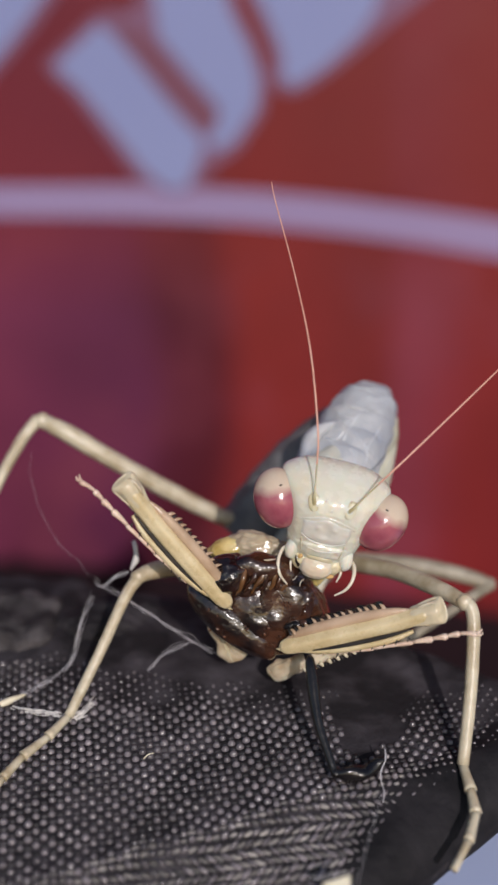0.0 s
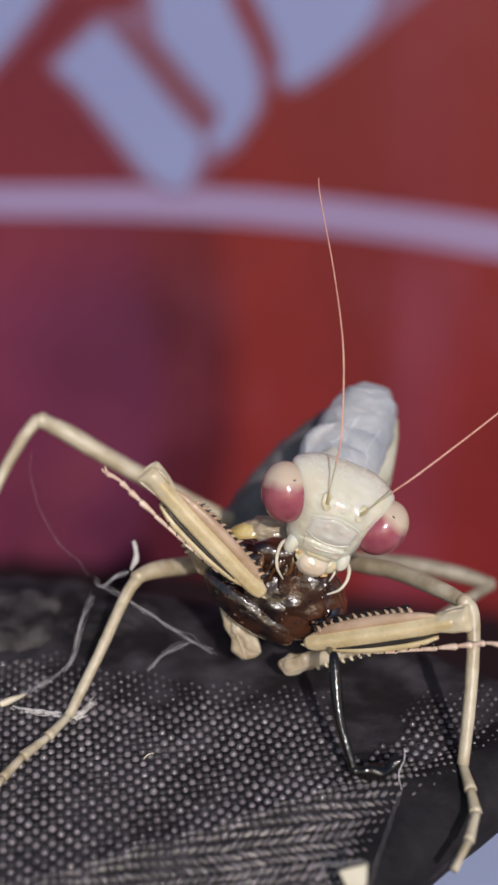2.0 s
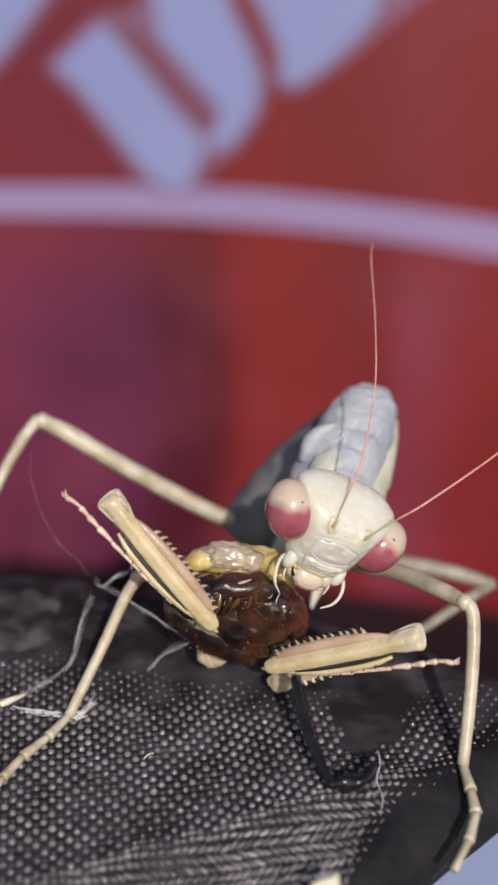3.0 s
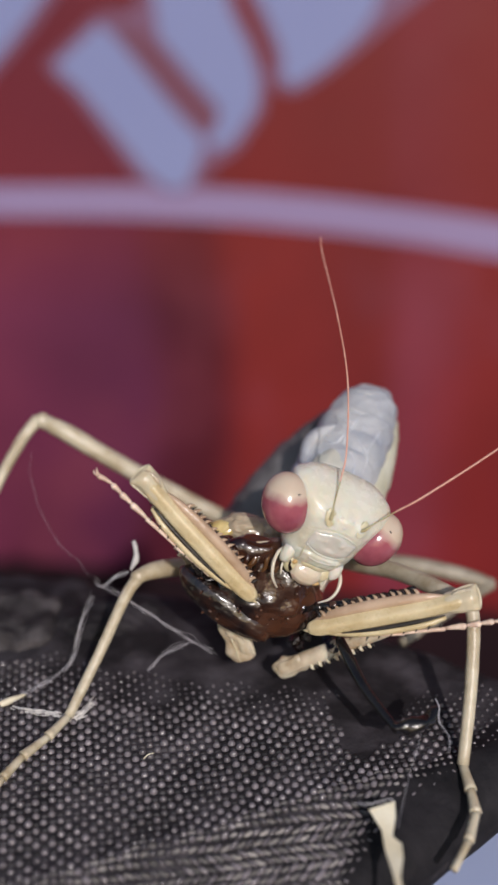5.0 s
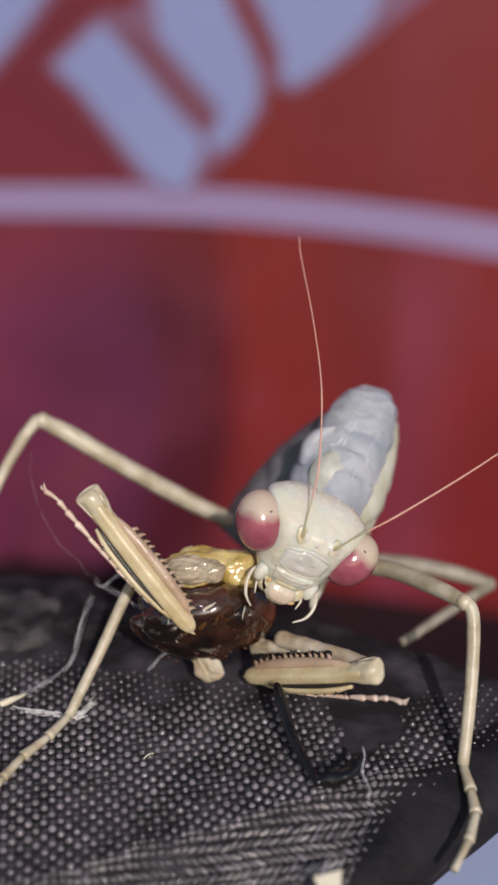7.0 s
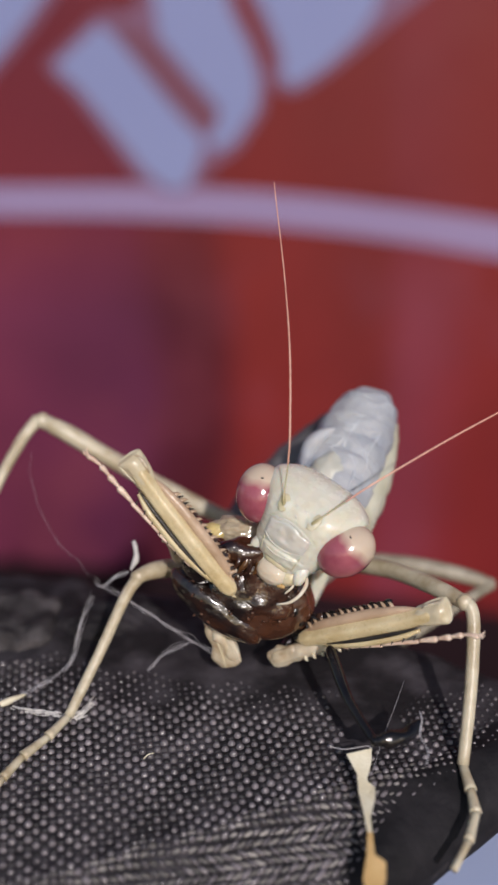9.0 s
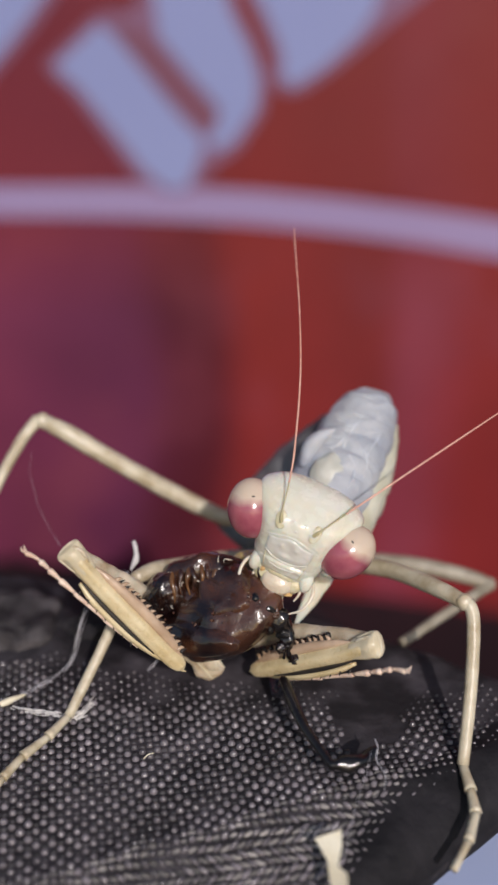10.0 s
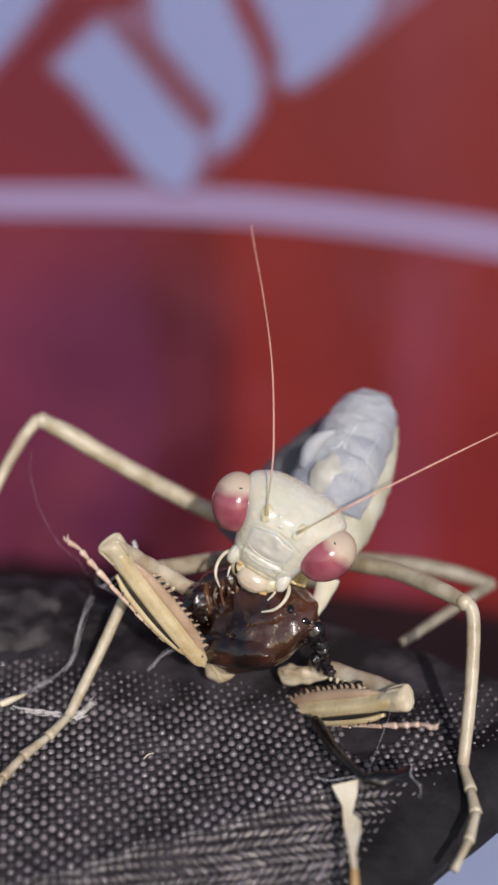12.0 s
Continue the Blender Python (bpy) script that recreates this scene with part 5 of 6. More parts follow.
    walk(antenna_b, [
        (0, pose(0.00082, 0.00024, 0.00212, -19.9, 0.0, -35.5)), (0.2, pose(0.00082, 0.00024, 0.00212, -14.1, 0.0, -33.6)),
        (0.5, pose(0.00082, 0.00024, 0.00212, -16.1, 0.0, -33.6)), (0.7, pose(0.00082, 0.00024, 0.00212, -15.8, 0.0, -31.7)),
        (1, pose(0.00082, 0.00024, 0.00212, -17.3, 0.0, -33.6)), (1.2, pose(0.00082, 0.00024, 0.00212, -12.5, 0.0, -30.1)),
        (1.5, pose(0.00082, 0.00024, 0.00212, -14.8, 0.0, -33.6)), (1.7, pose(0.00082, 0.00024, 0.00212, -13.1, 0.0, -32.3)),
        (2, pose(0.00082, 0.00024, 0.00212, -10.6, 0.0, -34.1)), (2.3, pose(0.00082, 0.00024, 0.00212, -10.2, 0.0, -36.7)),
        (2.5, pose(0.00082, 0.00024, 0.00212, -10.2, 0.0, -34.5)), (2.7, pose(0.00082, 0.00024, 0.00212, -10.3, 0.0, -35.6)),
        (3, pose(0.00082, 0.00024, 0.00212, -11.5, 0.0, -34.8)), (3.2, pose(0.00082, 0.00024, 0.00212, -13.9, 0.0, -41.0)),
        (4.8, pose(0.00082, 0.00024, 0.00212, -22.3, 0.0, -34.8)), (5, pose(0.00082, 0.00024, 0.00212, -6.1, 0.0, -34.7)),
        (5.2, pose(0.00082, 0.00024, 0.00212, -7.0, 0.0, -31.8)), (5.5, pose(0.00082, 0.00024, 0.00212, -9.6, 0.0, -33.3)),
        (5.7, pose(0.00082, 0.00024, 0.00212, -17.2, 0.0, -32.7)), (6, pose(0.00082, 0.00024, 0.00212, -23.3, 0.0, -37.9)),
        (6.2, pose(0.00082, 0.00024, 0.00212, -17.7, 0.0, -33.7)), (6.5, pose(0.00082, 0.00024, 0.00212, -15.5, 0.0, -32.4)),
        (6.7, pose(0.00082, 0.00024, 0.00212, -20.5, 0.0, -39.8)), (7, pose(0.00082, 0.00024, 0.00212, -7.7, 0.0, -36.2)),
        (7.2, pose(0.00082, 0.00024, 0.00212, -2.6, 0.0, -34.4)), (8.8, pose(0.00082, 0.00024, 0.00212, -30.2, 0.0, -27.3)),
        (9, pose(0.00082, 0.00024, 0.00212, -25.1, 0.0, -25.4)), (9.2, pose(0.00082, 0.00024, 0.00212, -25.8, 0.0, -24.9)),
        (9.5, pose(0.00082, 0.00024, 0.00212, -33.3, 0.0, -29.3)), (9.7, pose(0.00082, 0.00024, 0.00212, -36.0, 0.0, -37.8)),
        (10, pose(0.00082, 0.00024, 0.00212, -26.3, 0.0, -34.7)), (10.2, pose(0.00082, 0.00024, 0.00212, -21.7, 0.0, -38.2)),
        (10.5, pose(0.00082, 0.00024, 0.00212, -22.5, 0.0, -39.3)), (10.7, pose(0.00082, 0.00024, 0.00212, -29.3, 0.0, -42.8)),
        (11, pose(0.00082, 0.00024, 0.00212, -21.9, 0.0, -36.0)), (11.2, pose(0.00082, 0.00024, 0.00212, -22.0, 0.0, -38.4)),
        (11.5, pose(0.00082, 0.00024, 0.00212, -24.7, 0.0, -37.8)), (11.7, pose(0.00082, 0.00024, 0.00212, -23.2, 0.0, -37.9)),
        (12, pose(0.00082, 0.00024, 0.00212, -20.9, 0.0, -35.0)),
    ])
    walk(tibia_a, [
        (0, pose(-0.00724, -0.01047, 0.00881, 78.4, 51.6, 5.2)), (0.2, pose(-0.00687, -0.01054, 0.00857, 73.9, 50.3, -0.6)),
        (0.5, pose(-0.00650, -0.01071, 0.00793, 77.5, 48.9, 4.9)), (0.7, pose(-0.00657, -0.01061, 0.00828, 73.4, 48.8, -1.0)),
        (1, pose(-0.00633, -0.01048, 0.00876, 74.4, 47.4, -0.1)), (1.2, pose(-0.00640, -0.01062, 0.00824, 73.3, 46.6, -0.9)),
        (1.5, pose(-0.00650, -0.01066, 0.00809, 73.0, 46.9, -1.1)), (1.7, pose(-0.00633, -0.01060, 0.00833, 74.4, 47.4, 0.3)),
        (2, pose(-0.00608, -0.01036, 0.00923, 74.0, 47.9, -1.7)), (2.3, pose(-0.00640, -0.01055, 0.00852, 76.0, 48.5, 2.2)),
        (2.5, pose(-0.00670, -0.01050, 0.00871, 71.3, 50.6, -4.6)), (2.7, pose(-0.00724, -0.01043, 0.00895, 75.3, 51.2, 1.1)),
        (3, pose(-0.00785, -0.01066, 0.00809, 70.9, 51.7, -3.3)), (3.2, pose(-0.00738, -0.01064, 0.00816, 70.3, 50.7, -4.6)),
        (4.8, pose(-0.00657, -0.01048, 0.00876, 73.7, 50.2, -1.5)), (5, pose(-0.00645, -0.01039, 0.00911, 72.4, 48.2, -3.4)),
        (5.2, pose(-0.00724, -0.01048, 0.00876, 70.6, 50.4, -4.9)), (5.5, pose(-0.00706, -0.01055, 0.00852, 68.7, 47.7, -7.1)),
        (5.7, pose(-0.00670, -0.01052, 0.00864, 71.9, 49.3, -3.5)), (6, pose(-0.00738, -0.01055, 0.00852, 73.4, 49.6, -0.6)),
        (6.2, pose(-0.00682, -0.01056, 0.00847, 64.5, 46.7, -13.1)), (6.5, pose(-0.00665, -0.01047, 0.00881, 72.8, 49.3, -2.5)),
        (6.7, pose(-0.00780, -0.01063, 0.00821, 68.8, 51.5, -6.2)), (7, pose(-0.00878, -0.01061, 0.00828, 63.0, 51.3, -12.8)),
        (7.2, pose(-0.00842, -0.01063, 0.00821, 67.3, 52.7, -7.6)), (8.8, pose(-0.00756, -0.01052, 0.00864, 58.8, 46.9, -20.1)),
        (9, pose(-0.00694, -0.01022, 0.00976, 70.1, 52.5, -7.1)), (9.2, pose(-0.00878, -0.01115, 0.00627, 82.2, 54.0, 13.6)),
        (9.5, pose(-0.00903, -0.01133, 0.00560, 78.9, 51.8, 11.2)), (9.7, pose(-0.00952, -0.01132, 0.00562, 76.2, 49.5, 9.0)),
        (10, pose(-0.00960, -0.01124, 0.00596, 72.7, 49.0, 3.9)), (10.2, pose(-0.01019, -0.01122, 0.00603, 74.8, 52.1, 6.4)),
        (10.5, pose(-0.00994, -0.01134, 0.00555, 78.6, 53.8, 11.1)), (10.7, pose(-0.00915, -0.01131, 0.00567, 80.6, 51.5, 13.7)),
        (11, pose(-0.00785, -0.01149, 0.00501, 82.2, 50.8, 15.5)), (11.2, pose(-0.00817, -0.01122, 0.00603, 83.0, 55.8, 13.4)),
        (11.5, pose(-0.00805, -0.01115, 0.00627, 81.9, 56.5, 11.3)), (11.7, pose(-0.00743, -0.01110, 0.00646, 86.6, 56.9, 16.0)),
        (12, pose(-0.00785, -0.01115, 0.00627, 85.8, 56.0, 16.1)),
    ])
    walk(tibia_b, [
        (0, pose(0.00596, -0.01185, 0.00365, -69.2, 19.0, 166.7)), (0.2, pose(0.00614, -0.01202, 0.00301, -70.2, 20.2, 160.9)),
        (0.5, pose(0.00646, -0.01215, 0.00254, -69.7, 20.8, 161.1)), (0.7, pose(0.00641, -0.01211, 0.00270, -69.6, 20.8, 162.0)),
        (1, pose(0.00702, -0.01194, 0.00334, -69.2, 18.0, 163.5)), (1.2, pose(0.00682, -0.01211, 0.00270, -69.9, 20.6, 160.3)),
        (1.5, pose(0.00682, -0.01217, 0.00247, -68.2, 17.6, 163.3)), (1.7, pose(0.00690, -0.01213, 0.00263, -69.3, 18.8, 160.4)),
        (2, pose(0.00712, -0.01194, 0.00334, -68.6, 15.6, 164.0)), (2.3, pose(0.00646, -0.01215, 0.00254, -69.6, 18.1, 158.3)),
        (2.5, pose(0.00609, -0.01219, 0.00239, -68.1, 16.1, 162.7)), (2.7, pose(0.00547, -0.01200, 0.00311, -70.4, 18.5, 158.8)),
        (3, pose(0.00505, -0.01215, 0.00254, -69.8, 19.5, 160.4)), (3.2, pose(0.00572, -0.01215, 0.00254, -69.0, 18.7, 162.2)),
        (4.8, pose(0.00732, -0.01182, 0.00377, -67.8, 12.2, 168.5)), (5, pose(0.00744, -0.01171, 0.00420, -67.7, 14.3, 172.0)),
        (5.2, pose(0.00481, -0.01249, 0.00128, -71.5, 19.2, 141.2)), (5.5, pose(0.00486, -0.01257, 0.00097, -71.8, 20.8, 143.9)),
        (5.7, pose(0.00547, -0.01258, 0.00092, -70.8, 18.9, 141.7)), (6, pose(0.00395, -0.01290, -0.00026, -67.1, 15.6, 139.1)),
        (6.2, pose(0.00535, -0.01268, 0.00057, -69.1, 17.1, 142.3)), (6.5, pose(0.00572, -0.01249, 0.00128, -70.7, 18.8, 145.4)),
        (6.7, pose(0.00412, -0.01265, 0.00069, -68.9, 16.4, 140.9)), (7, pose(0.00326, -0.01252, 0.00116, -70.3, 17.7, 142.5)),
        (7.2, pose(0.00309, -0.01253, 0.00111, -71.0, 18.4, 139.4)), (8.8, pose(0.00523, -0.01220, 0.00235, -73.4, 20.7, 144.2)),
        (9, pose(0.00621, -0.01185, 0.00365, -73.4, 21.4, 152.5)), (9.2, pose(0.00417, -0.01257, 0.00097, -72.4, 20.6, 139.3)),
        (9.5, pose(0.00375, -0.01255, 0.00104, -71.6, 19.6, 140.5)), (9.7, pose(0.00301, -0.01247, 0.00135, -73.7, 21.5, 139.7)),
        (10, pose(0.00326, -0.01223, 0.00223, -76.9, 24.9, 142.4)), (10.2, pose(0.00240, -0.01236, 0.00175, -75.1, 22.6, 140.0)),
        (10.5, pose(0.00272, -0.01255, 0.00104, -72.7, 21.3, 142.2)), (10.7, pose(0.00351, -0.01238, 0.00168, -74.6, 22.6, 141.5)),
        (11, pose(0.00523, -0.01255, 0.00104, -71.8, 20.3, 141.9)), (11.2, pose(0.00424, -0.01281, 0.00009, -73.6, 23.5, 138.1)),
        (11.5, pose(0.00429, -0.01295, -0.00045, -72.3, 23.0, 138.8)), (11.7, pose(0.00461, -0.01289, -0.00022, -73.6, 23.7, 136.2)),
        (12, pose(0.00456, -0.01283, 0.00002, -73.2, 23.4, 138.7)),
    ])
    walk(femur_a, [
        (0, pose(-0.00493, -0.00813, 0.00394, -109.6, -59.2, -141.7)), (0.2, pose(-0.00451, -0.00820, 0.00370, -109.0, -58.8, -142.3)),
        (0.5, pose(-0.00402, -0.00837, 0.00308, -107.2, -57.8, -143.6)), (0.7, pose(-0.00422, -0.00828, 0.00337, -109.3, -59.1, -142.3)),
        (1, pose(-0.00408, -0.00816, 0.00382, -111.6, -60.1, -141.2)), (1.2, pose(-0.00399, -0.00829, 0.00336, -108.6, -58.5, -142.9)),
        (1.5, pose(-0.00417, -0.00834, 0.00316, -109.6, -59.5, -142.2)), (1.7, pose(-0.00402, -0.00828, 0.00339, -110.4, -59.7, -141.9)),
        (2, pose(-0.00401, -0.00806, 0.00422, -115.3, -61.9, -139.1)), (2.3, pose(-0.00414, -0.00823, 0.00357, -111.2, -60.1, -141.3)),
        (2.5, pose(-0.00474, -0.00822, 0.00363, -116.2, -63.0, -137.8)), (2.7, pose(-0.00503, -0.00811, 0.00403, -111.3, -60.2, -140.7)),
        (3, pose(-0.00556, -0.00833, 0.00319, -108.5, -59.4, -141.7)), (3.2, pose(-0.00510, -0.00832, 0.00323, -109.4, -59.7, -141.6)),
        (4.8, pose(-0.00435, -0.00816, 0.00381, -111.8, -60.4, -140.9)), (5, pose(-0.00434, -0.00809, 0.00412, -114.2, -61.5, -139.5)),
        (5.2, pose(-0.00506, -0.00816, 0.00381, -111.7, -60.6, -140.4)), (5.5, pose(-0.00489, -0.00824, 0.00355, -111.8, -60.8, -140.4)),
        (5.7, pose(-0.00445, -0.00820, 0.00371, -111.0, -60.0, -141.2)), (6, pose(-0.00518, -0.00823, 0.00358, -110.9, -60.4, -140.7)),
        (6.2, pose(-0.00462, -0.00825, 0.00350, -111.7, -60.7, -140.7)), (6.5, pose(-0.00451, -0.00817, 0.00382, -113.1, -61.2, -139.9)),
        (6.7, pose(-0.00562, -0.00832, 0.00325, -110.5, -60.6, -140.6)), (7, pose(-0.00645, -0.00826, 0.00346, -106.8, -58.5, -142.1)),
        (7.2, pose(-0.00608, -0.00829, 0.00337, -107.2, -58.6, -142.1)), (8.8, pose(-0.00523, -0.00818, 0.00378, -108.8, -58.9, -141.9)),
        (9, pose(-0.00512, -0.00794, 0.00469, -119.3, -64.0, -135.5)), (9.2, pose(-0.00555, -0.00779, 0.00292, -93.3, -37.6, -138.8)),
        (9.5, pose(-0.00583, -0.00799, 0.00220, -92.7, -38.2, -138.7)), (9.7, pose(-0.00635, -0.00797, 0.00221, -92.7, -38.3, -138.4)),
        (10, pose(-0.00643, -0.00788, 0.00257, -93.0, -38.1, -138.3)), (10.2, pose(-0.00705, -0.00784, 0.00263, -93.1, -38.3, -137.9)),
        (10.5, pose(-0.00679, -0.00799, 0.00213, -92.7, -38.5, -138.2)), (10.7, pose(-0.00596, -0.00797, 0.00228, -92.8, -38.2, -138.6)),
        (11, pose(-0.00460, -0.00820, 0.00161, -92.3, -38.2, -139.6)), (11.2, pose(-0.00492, -0.00788, 0.00268, -93.1, -37.6, -139.2)),
        (11.5, pose(-0.00478, -0.00781, 0.00294, -93.3, -37.4, -139.2)), (11.7, pose(-0.00413, -0.00776, 0.00316, -93.5, -37.1, -139.5)),
        (12, pose(-0.00457, -0.00781, 0.00294, -93.3, -37.3, -139.3)),
    ])
    walk(femur_b, [
        (0, pose(-0.00070, -0.00868, -0.00072, 82.6, -27.7, -13.7)), (0.2, pose(-0.00056, -0.00868, -0.00072, 81.5, -23.1, -15.0)),
        (0.5, pose(-0.00003, -0.00875, -0.00098, 81.4, -22.0, -16.0)), (0.7, pose(-0.00030, -0.00871, -0.00085, 81.1, -21.8, -15.4)),
        (1, pose(-0.00003, -0.00864, -0.00059, 81.2, -23.5, -13.9)), (1.2, pose(-0.00016, -0.00871, -0.00085, 80.7, -21.0, -14.8)),
        (1.5, pose(-0.00016, -0.00871, -0.00085, 80.3, -19.3, -15.3)), (1.7, pose(-0.00016, -0.00871, -0.00085, 80.5, -20.3, -14.8)),
        (2, pose(-0.00016, -0.00861, -0.00046, 80.7, -22.1, -13.7)), (2.3, pose(-0.00030, -0.00868, -0.00072, 80.5, -19.5, -15.9)),
        (2.5, pose(-0.00083, -0.00871, -0.00085, 80.2, -19.0, -15.6)), (2.7, pose(-0.00102, -0.00875, -0.00098, 82.5, -26.3, -14.8)),
        (3, pose(-0.00070, -0.00881, -0.00123, 83.5, -26.4, -17.3)), (3.2, pose(-0.00070, -0.00875, -0.00098, 81.6, -22.3, -16.2)),
        (4.8, pose(-0.00070, -0.00854, -0.00021, 80.0, -21.5, -12.2)), (5, pose(-0.00043, -0.00864, -0.00059, 81.0, -26.6, -10.9)),
        (5.2, pose(0.00119, -0.00801, 0.00081, 62.0, -5.3, -46.9)), (5.5, pose(0.00109, -0.00822, 0.00057, 61.6, -4.5, -44.8)),
        (5.7, pose(0.00185, -0.00811, 0.00043, 61.9, -5.5, -46.8)), (6, pose(0.00038, -0.00839, -0.00094, 60.8, -7.4, -47.6)),
        (6.2, pose(0.00168, -0.00825, 0.00008, 61.5, -5.4, -46.1)), (6.5, pose(0.00190, -0.00819, 0.00097, 62.0, -3.5, -44.0)),
        (6.7, pose(0.00046, -0.00820, 0.00017, 61.4, -5.8, -46.5)), (7, pose(-0.00052, -0.00817, 0.00074, 61.4, -4.8, -44.9)),
        (7.2, pose(-0.00052, -0.00803, 0.00056, 61.6, -6.1, -47.3)), (8.8, pose(0.00147, -0.00783, 0.00208, 62.8, -3.3, -45.0)),
        (9, pose(-0.00070, -0.00850, -0.00008, 81.2, -22.7, -14.6)), (9.2, pose(0.00063, -0.00802, 0.00039, 61.8, -6.4, -48.1)),
        (9.5, pose(0.00011, -0.00808, 0.00052, 61.6, -5.8, -46.8)), (9.7, pose(-0.00068, -0.00822, 0.00011, 68.2, -13.8, -44.8)),
        (10, pose(-0.00057, -0.00807, 0.00114, 68.5, -12.3, -42.9)), (10.2, pose(-0.00134, -0.00813, 0.00056, 68.3, -13.3, -44.3)),
        (10.5, pose(-0.00113, -0.00843, -0.00015, 67.4, -13.2, -42.5)), (10.7, pose(-0.00026, -0.00819, 0.00051, 68.2, -13.0, -43.7)),
        (11, pose(0.00159, -0.00809, 0.00057, 61.9, -5.3, -46.6)), (11.2, pose(0.00080, -0.00818, -0.00048, 60.0, -6.3, -49.6)),
        (11.5, pose(0.00081, -0.00835, -0.00104, 59.6, -6.4, -49.0)), (11.7, pose(0.00130, -0.00817, -0.00090, 60.1, -7.4, -51.3)),
        (12, pose(0.00110, -0.00821, -0.00054, 60.0, -6.1, -49.3)),
    ])
    walk(hip_a, [
        (0, pose(-0.00269, -0.00844, 0.00018, -87.6, -59.8, -173.8)), (0.2, pose(-0.00229, -0.00847, 0.00005, -87.7, -59.4, -173.5)),
        (0.5, pose(-0.00203, -0.00850, -0.00008, -89.0, -58.1, -171.6)), (0.7, pose(-0.00208, -0.00854, -0.00021, -88.1, -59.7, -173.2)),
        (1, pose(-0.00203, -0.00844, 0.00018, -88.4, -61.1, -173.3)), (1.2, pose(-0.00189, -0.00850, -0.00008, -88.4, -59.1, -172.7)),
        (1.5, pose(-0.00229, -0.00850, -0.00008, -89.6, -60.2, -171.7)), (1.7, pose(-0.00203, -0.00850, -0.00008, -88.8, -60.5, -172.7)),
        (2, pose(-0.00203, -0.00840, 0.00031, -88.3, -63.6, -174.2)), (2.3, pose(-0.00216, -0.00847, 0.00005, -88.8, -61.1, -172.8)),
        (2.5, pose(-0.00296, -0.00850, -0.00008, -89.6, -64.8, -173.2)), (2.7, pose(-0.00269, -0.00850, -0.00008, -86.8, -61.1, -175.1)),
        (3, pose(-0.00362, -0.00850, -0.00008, -89.4, -59.9, -171.8)), (3.2, pose(-0.00309, -0.00854, -0.00021, -88.8, -60.3, -172.6)),
        (4.8, pose(-0.00256, -0.00833, 0.00056, -90.1, -61.4, -171.5)), (5, pose(-0.00229, -0.00844, 0.00018, -88.0, -63.0, -174.4)),
        (5.2, pose(-0.00282, -0.00854, -0.00021, -87.3, -61.6, -174.8)), (5.5, pose(-0.00282, -0.00854, -0.00021, -88.2, -61.8, -173.7)),
        (5.7, pose(-0.00229, -0.00850, -0.00008, -87.8, -60.9, -173.9)), (6, pose(-0.00296, -0.00857, -0.00034, -87.5, -61.1, -174.4)),
        (6.2, pose(-0.00243, -0.00861, -0.00046, -87.4, -61.6, -174.6)), (6.5, pose(-0.00243, -0.00850, -0.00008, -88.0, -62.4, -174.3)),
        (6.7, pose(-0.00336, -0.00868, -0.00072, -87.2, -61.2, -174.7)), (7, pose(-0.00376, -0.00868, -0.00072, -85.7, -58.3, -175.5)),
        (7.2, pose(-0.00349, -0.00868, -0.00072, -86.1, -58.6, -175.2)), (8.8, pose(-0.00296, -0.00847, 0.00005, -87.5, -59.4, -173.8)),
        (9, pose(-0.00296, -0.00850, -0.00008, -86.0, -66.2, -177.6)), (9.2, pose(-0.00349, -0.00871, -0.00085, -87.3, -49.6, -170.4)),
        (9.5, pose(-0.00362, -0.00861, -0.00046, -87.2, -43.6, -167.8)), (9.7, pose(-0.00362, -0.00871, -0.00085, -85.8, -43.4, -169.7)),
        (10, pose(-0.00376, -0.00864, -0.00059, -85.9, -44.1, -169.8)), (10.2, pose(-0.00402, -0.00878, -0.00111, -85.0, -45.4, -171.7)),
        (10.5, pose(-0.00402, -0.00871, -0.00085, -85.7, -42.9, -169.6)), (10.7, pose(-0.00362, -0.00871, -0.00085, -86.8, -45.4, -169.2)),
        (11, pose(-0.00309, -0.00875, -0.00098, -89.6, -46.6, -165.8)), (11.2, pose(-0.00322, -0.00878, -0.00111, -88.4, -51.5, -169.7)),
        (11.5, pose(-0.00322, -0.00871, -0.00085, -88.8, -52.1, -169.4)), (11.7, pose(-0.00309, -0.00868, -0.00072, -90.6, -55.2, -168.5)),
        (12, pose(-0.00322, -0.00868, -0.00072, -89.7, -52.7, -168.6)),
    ])
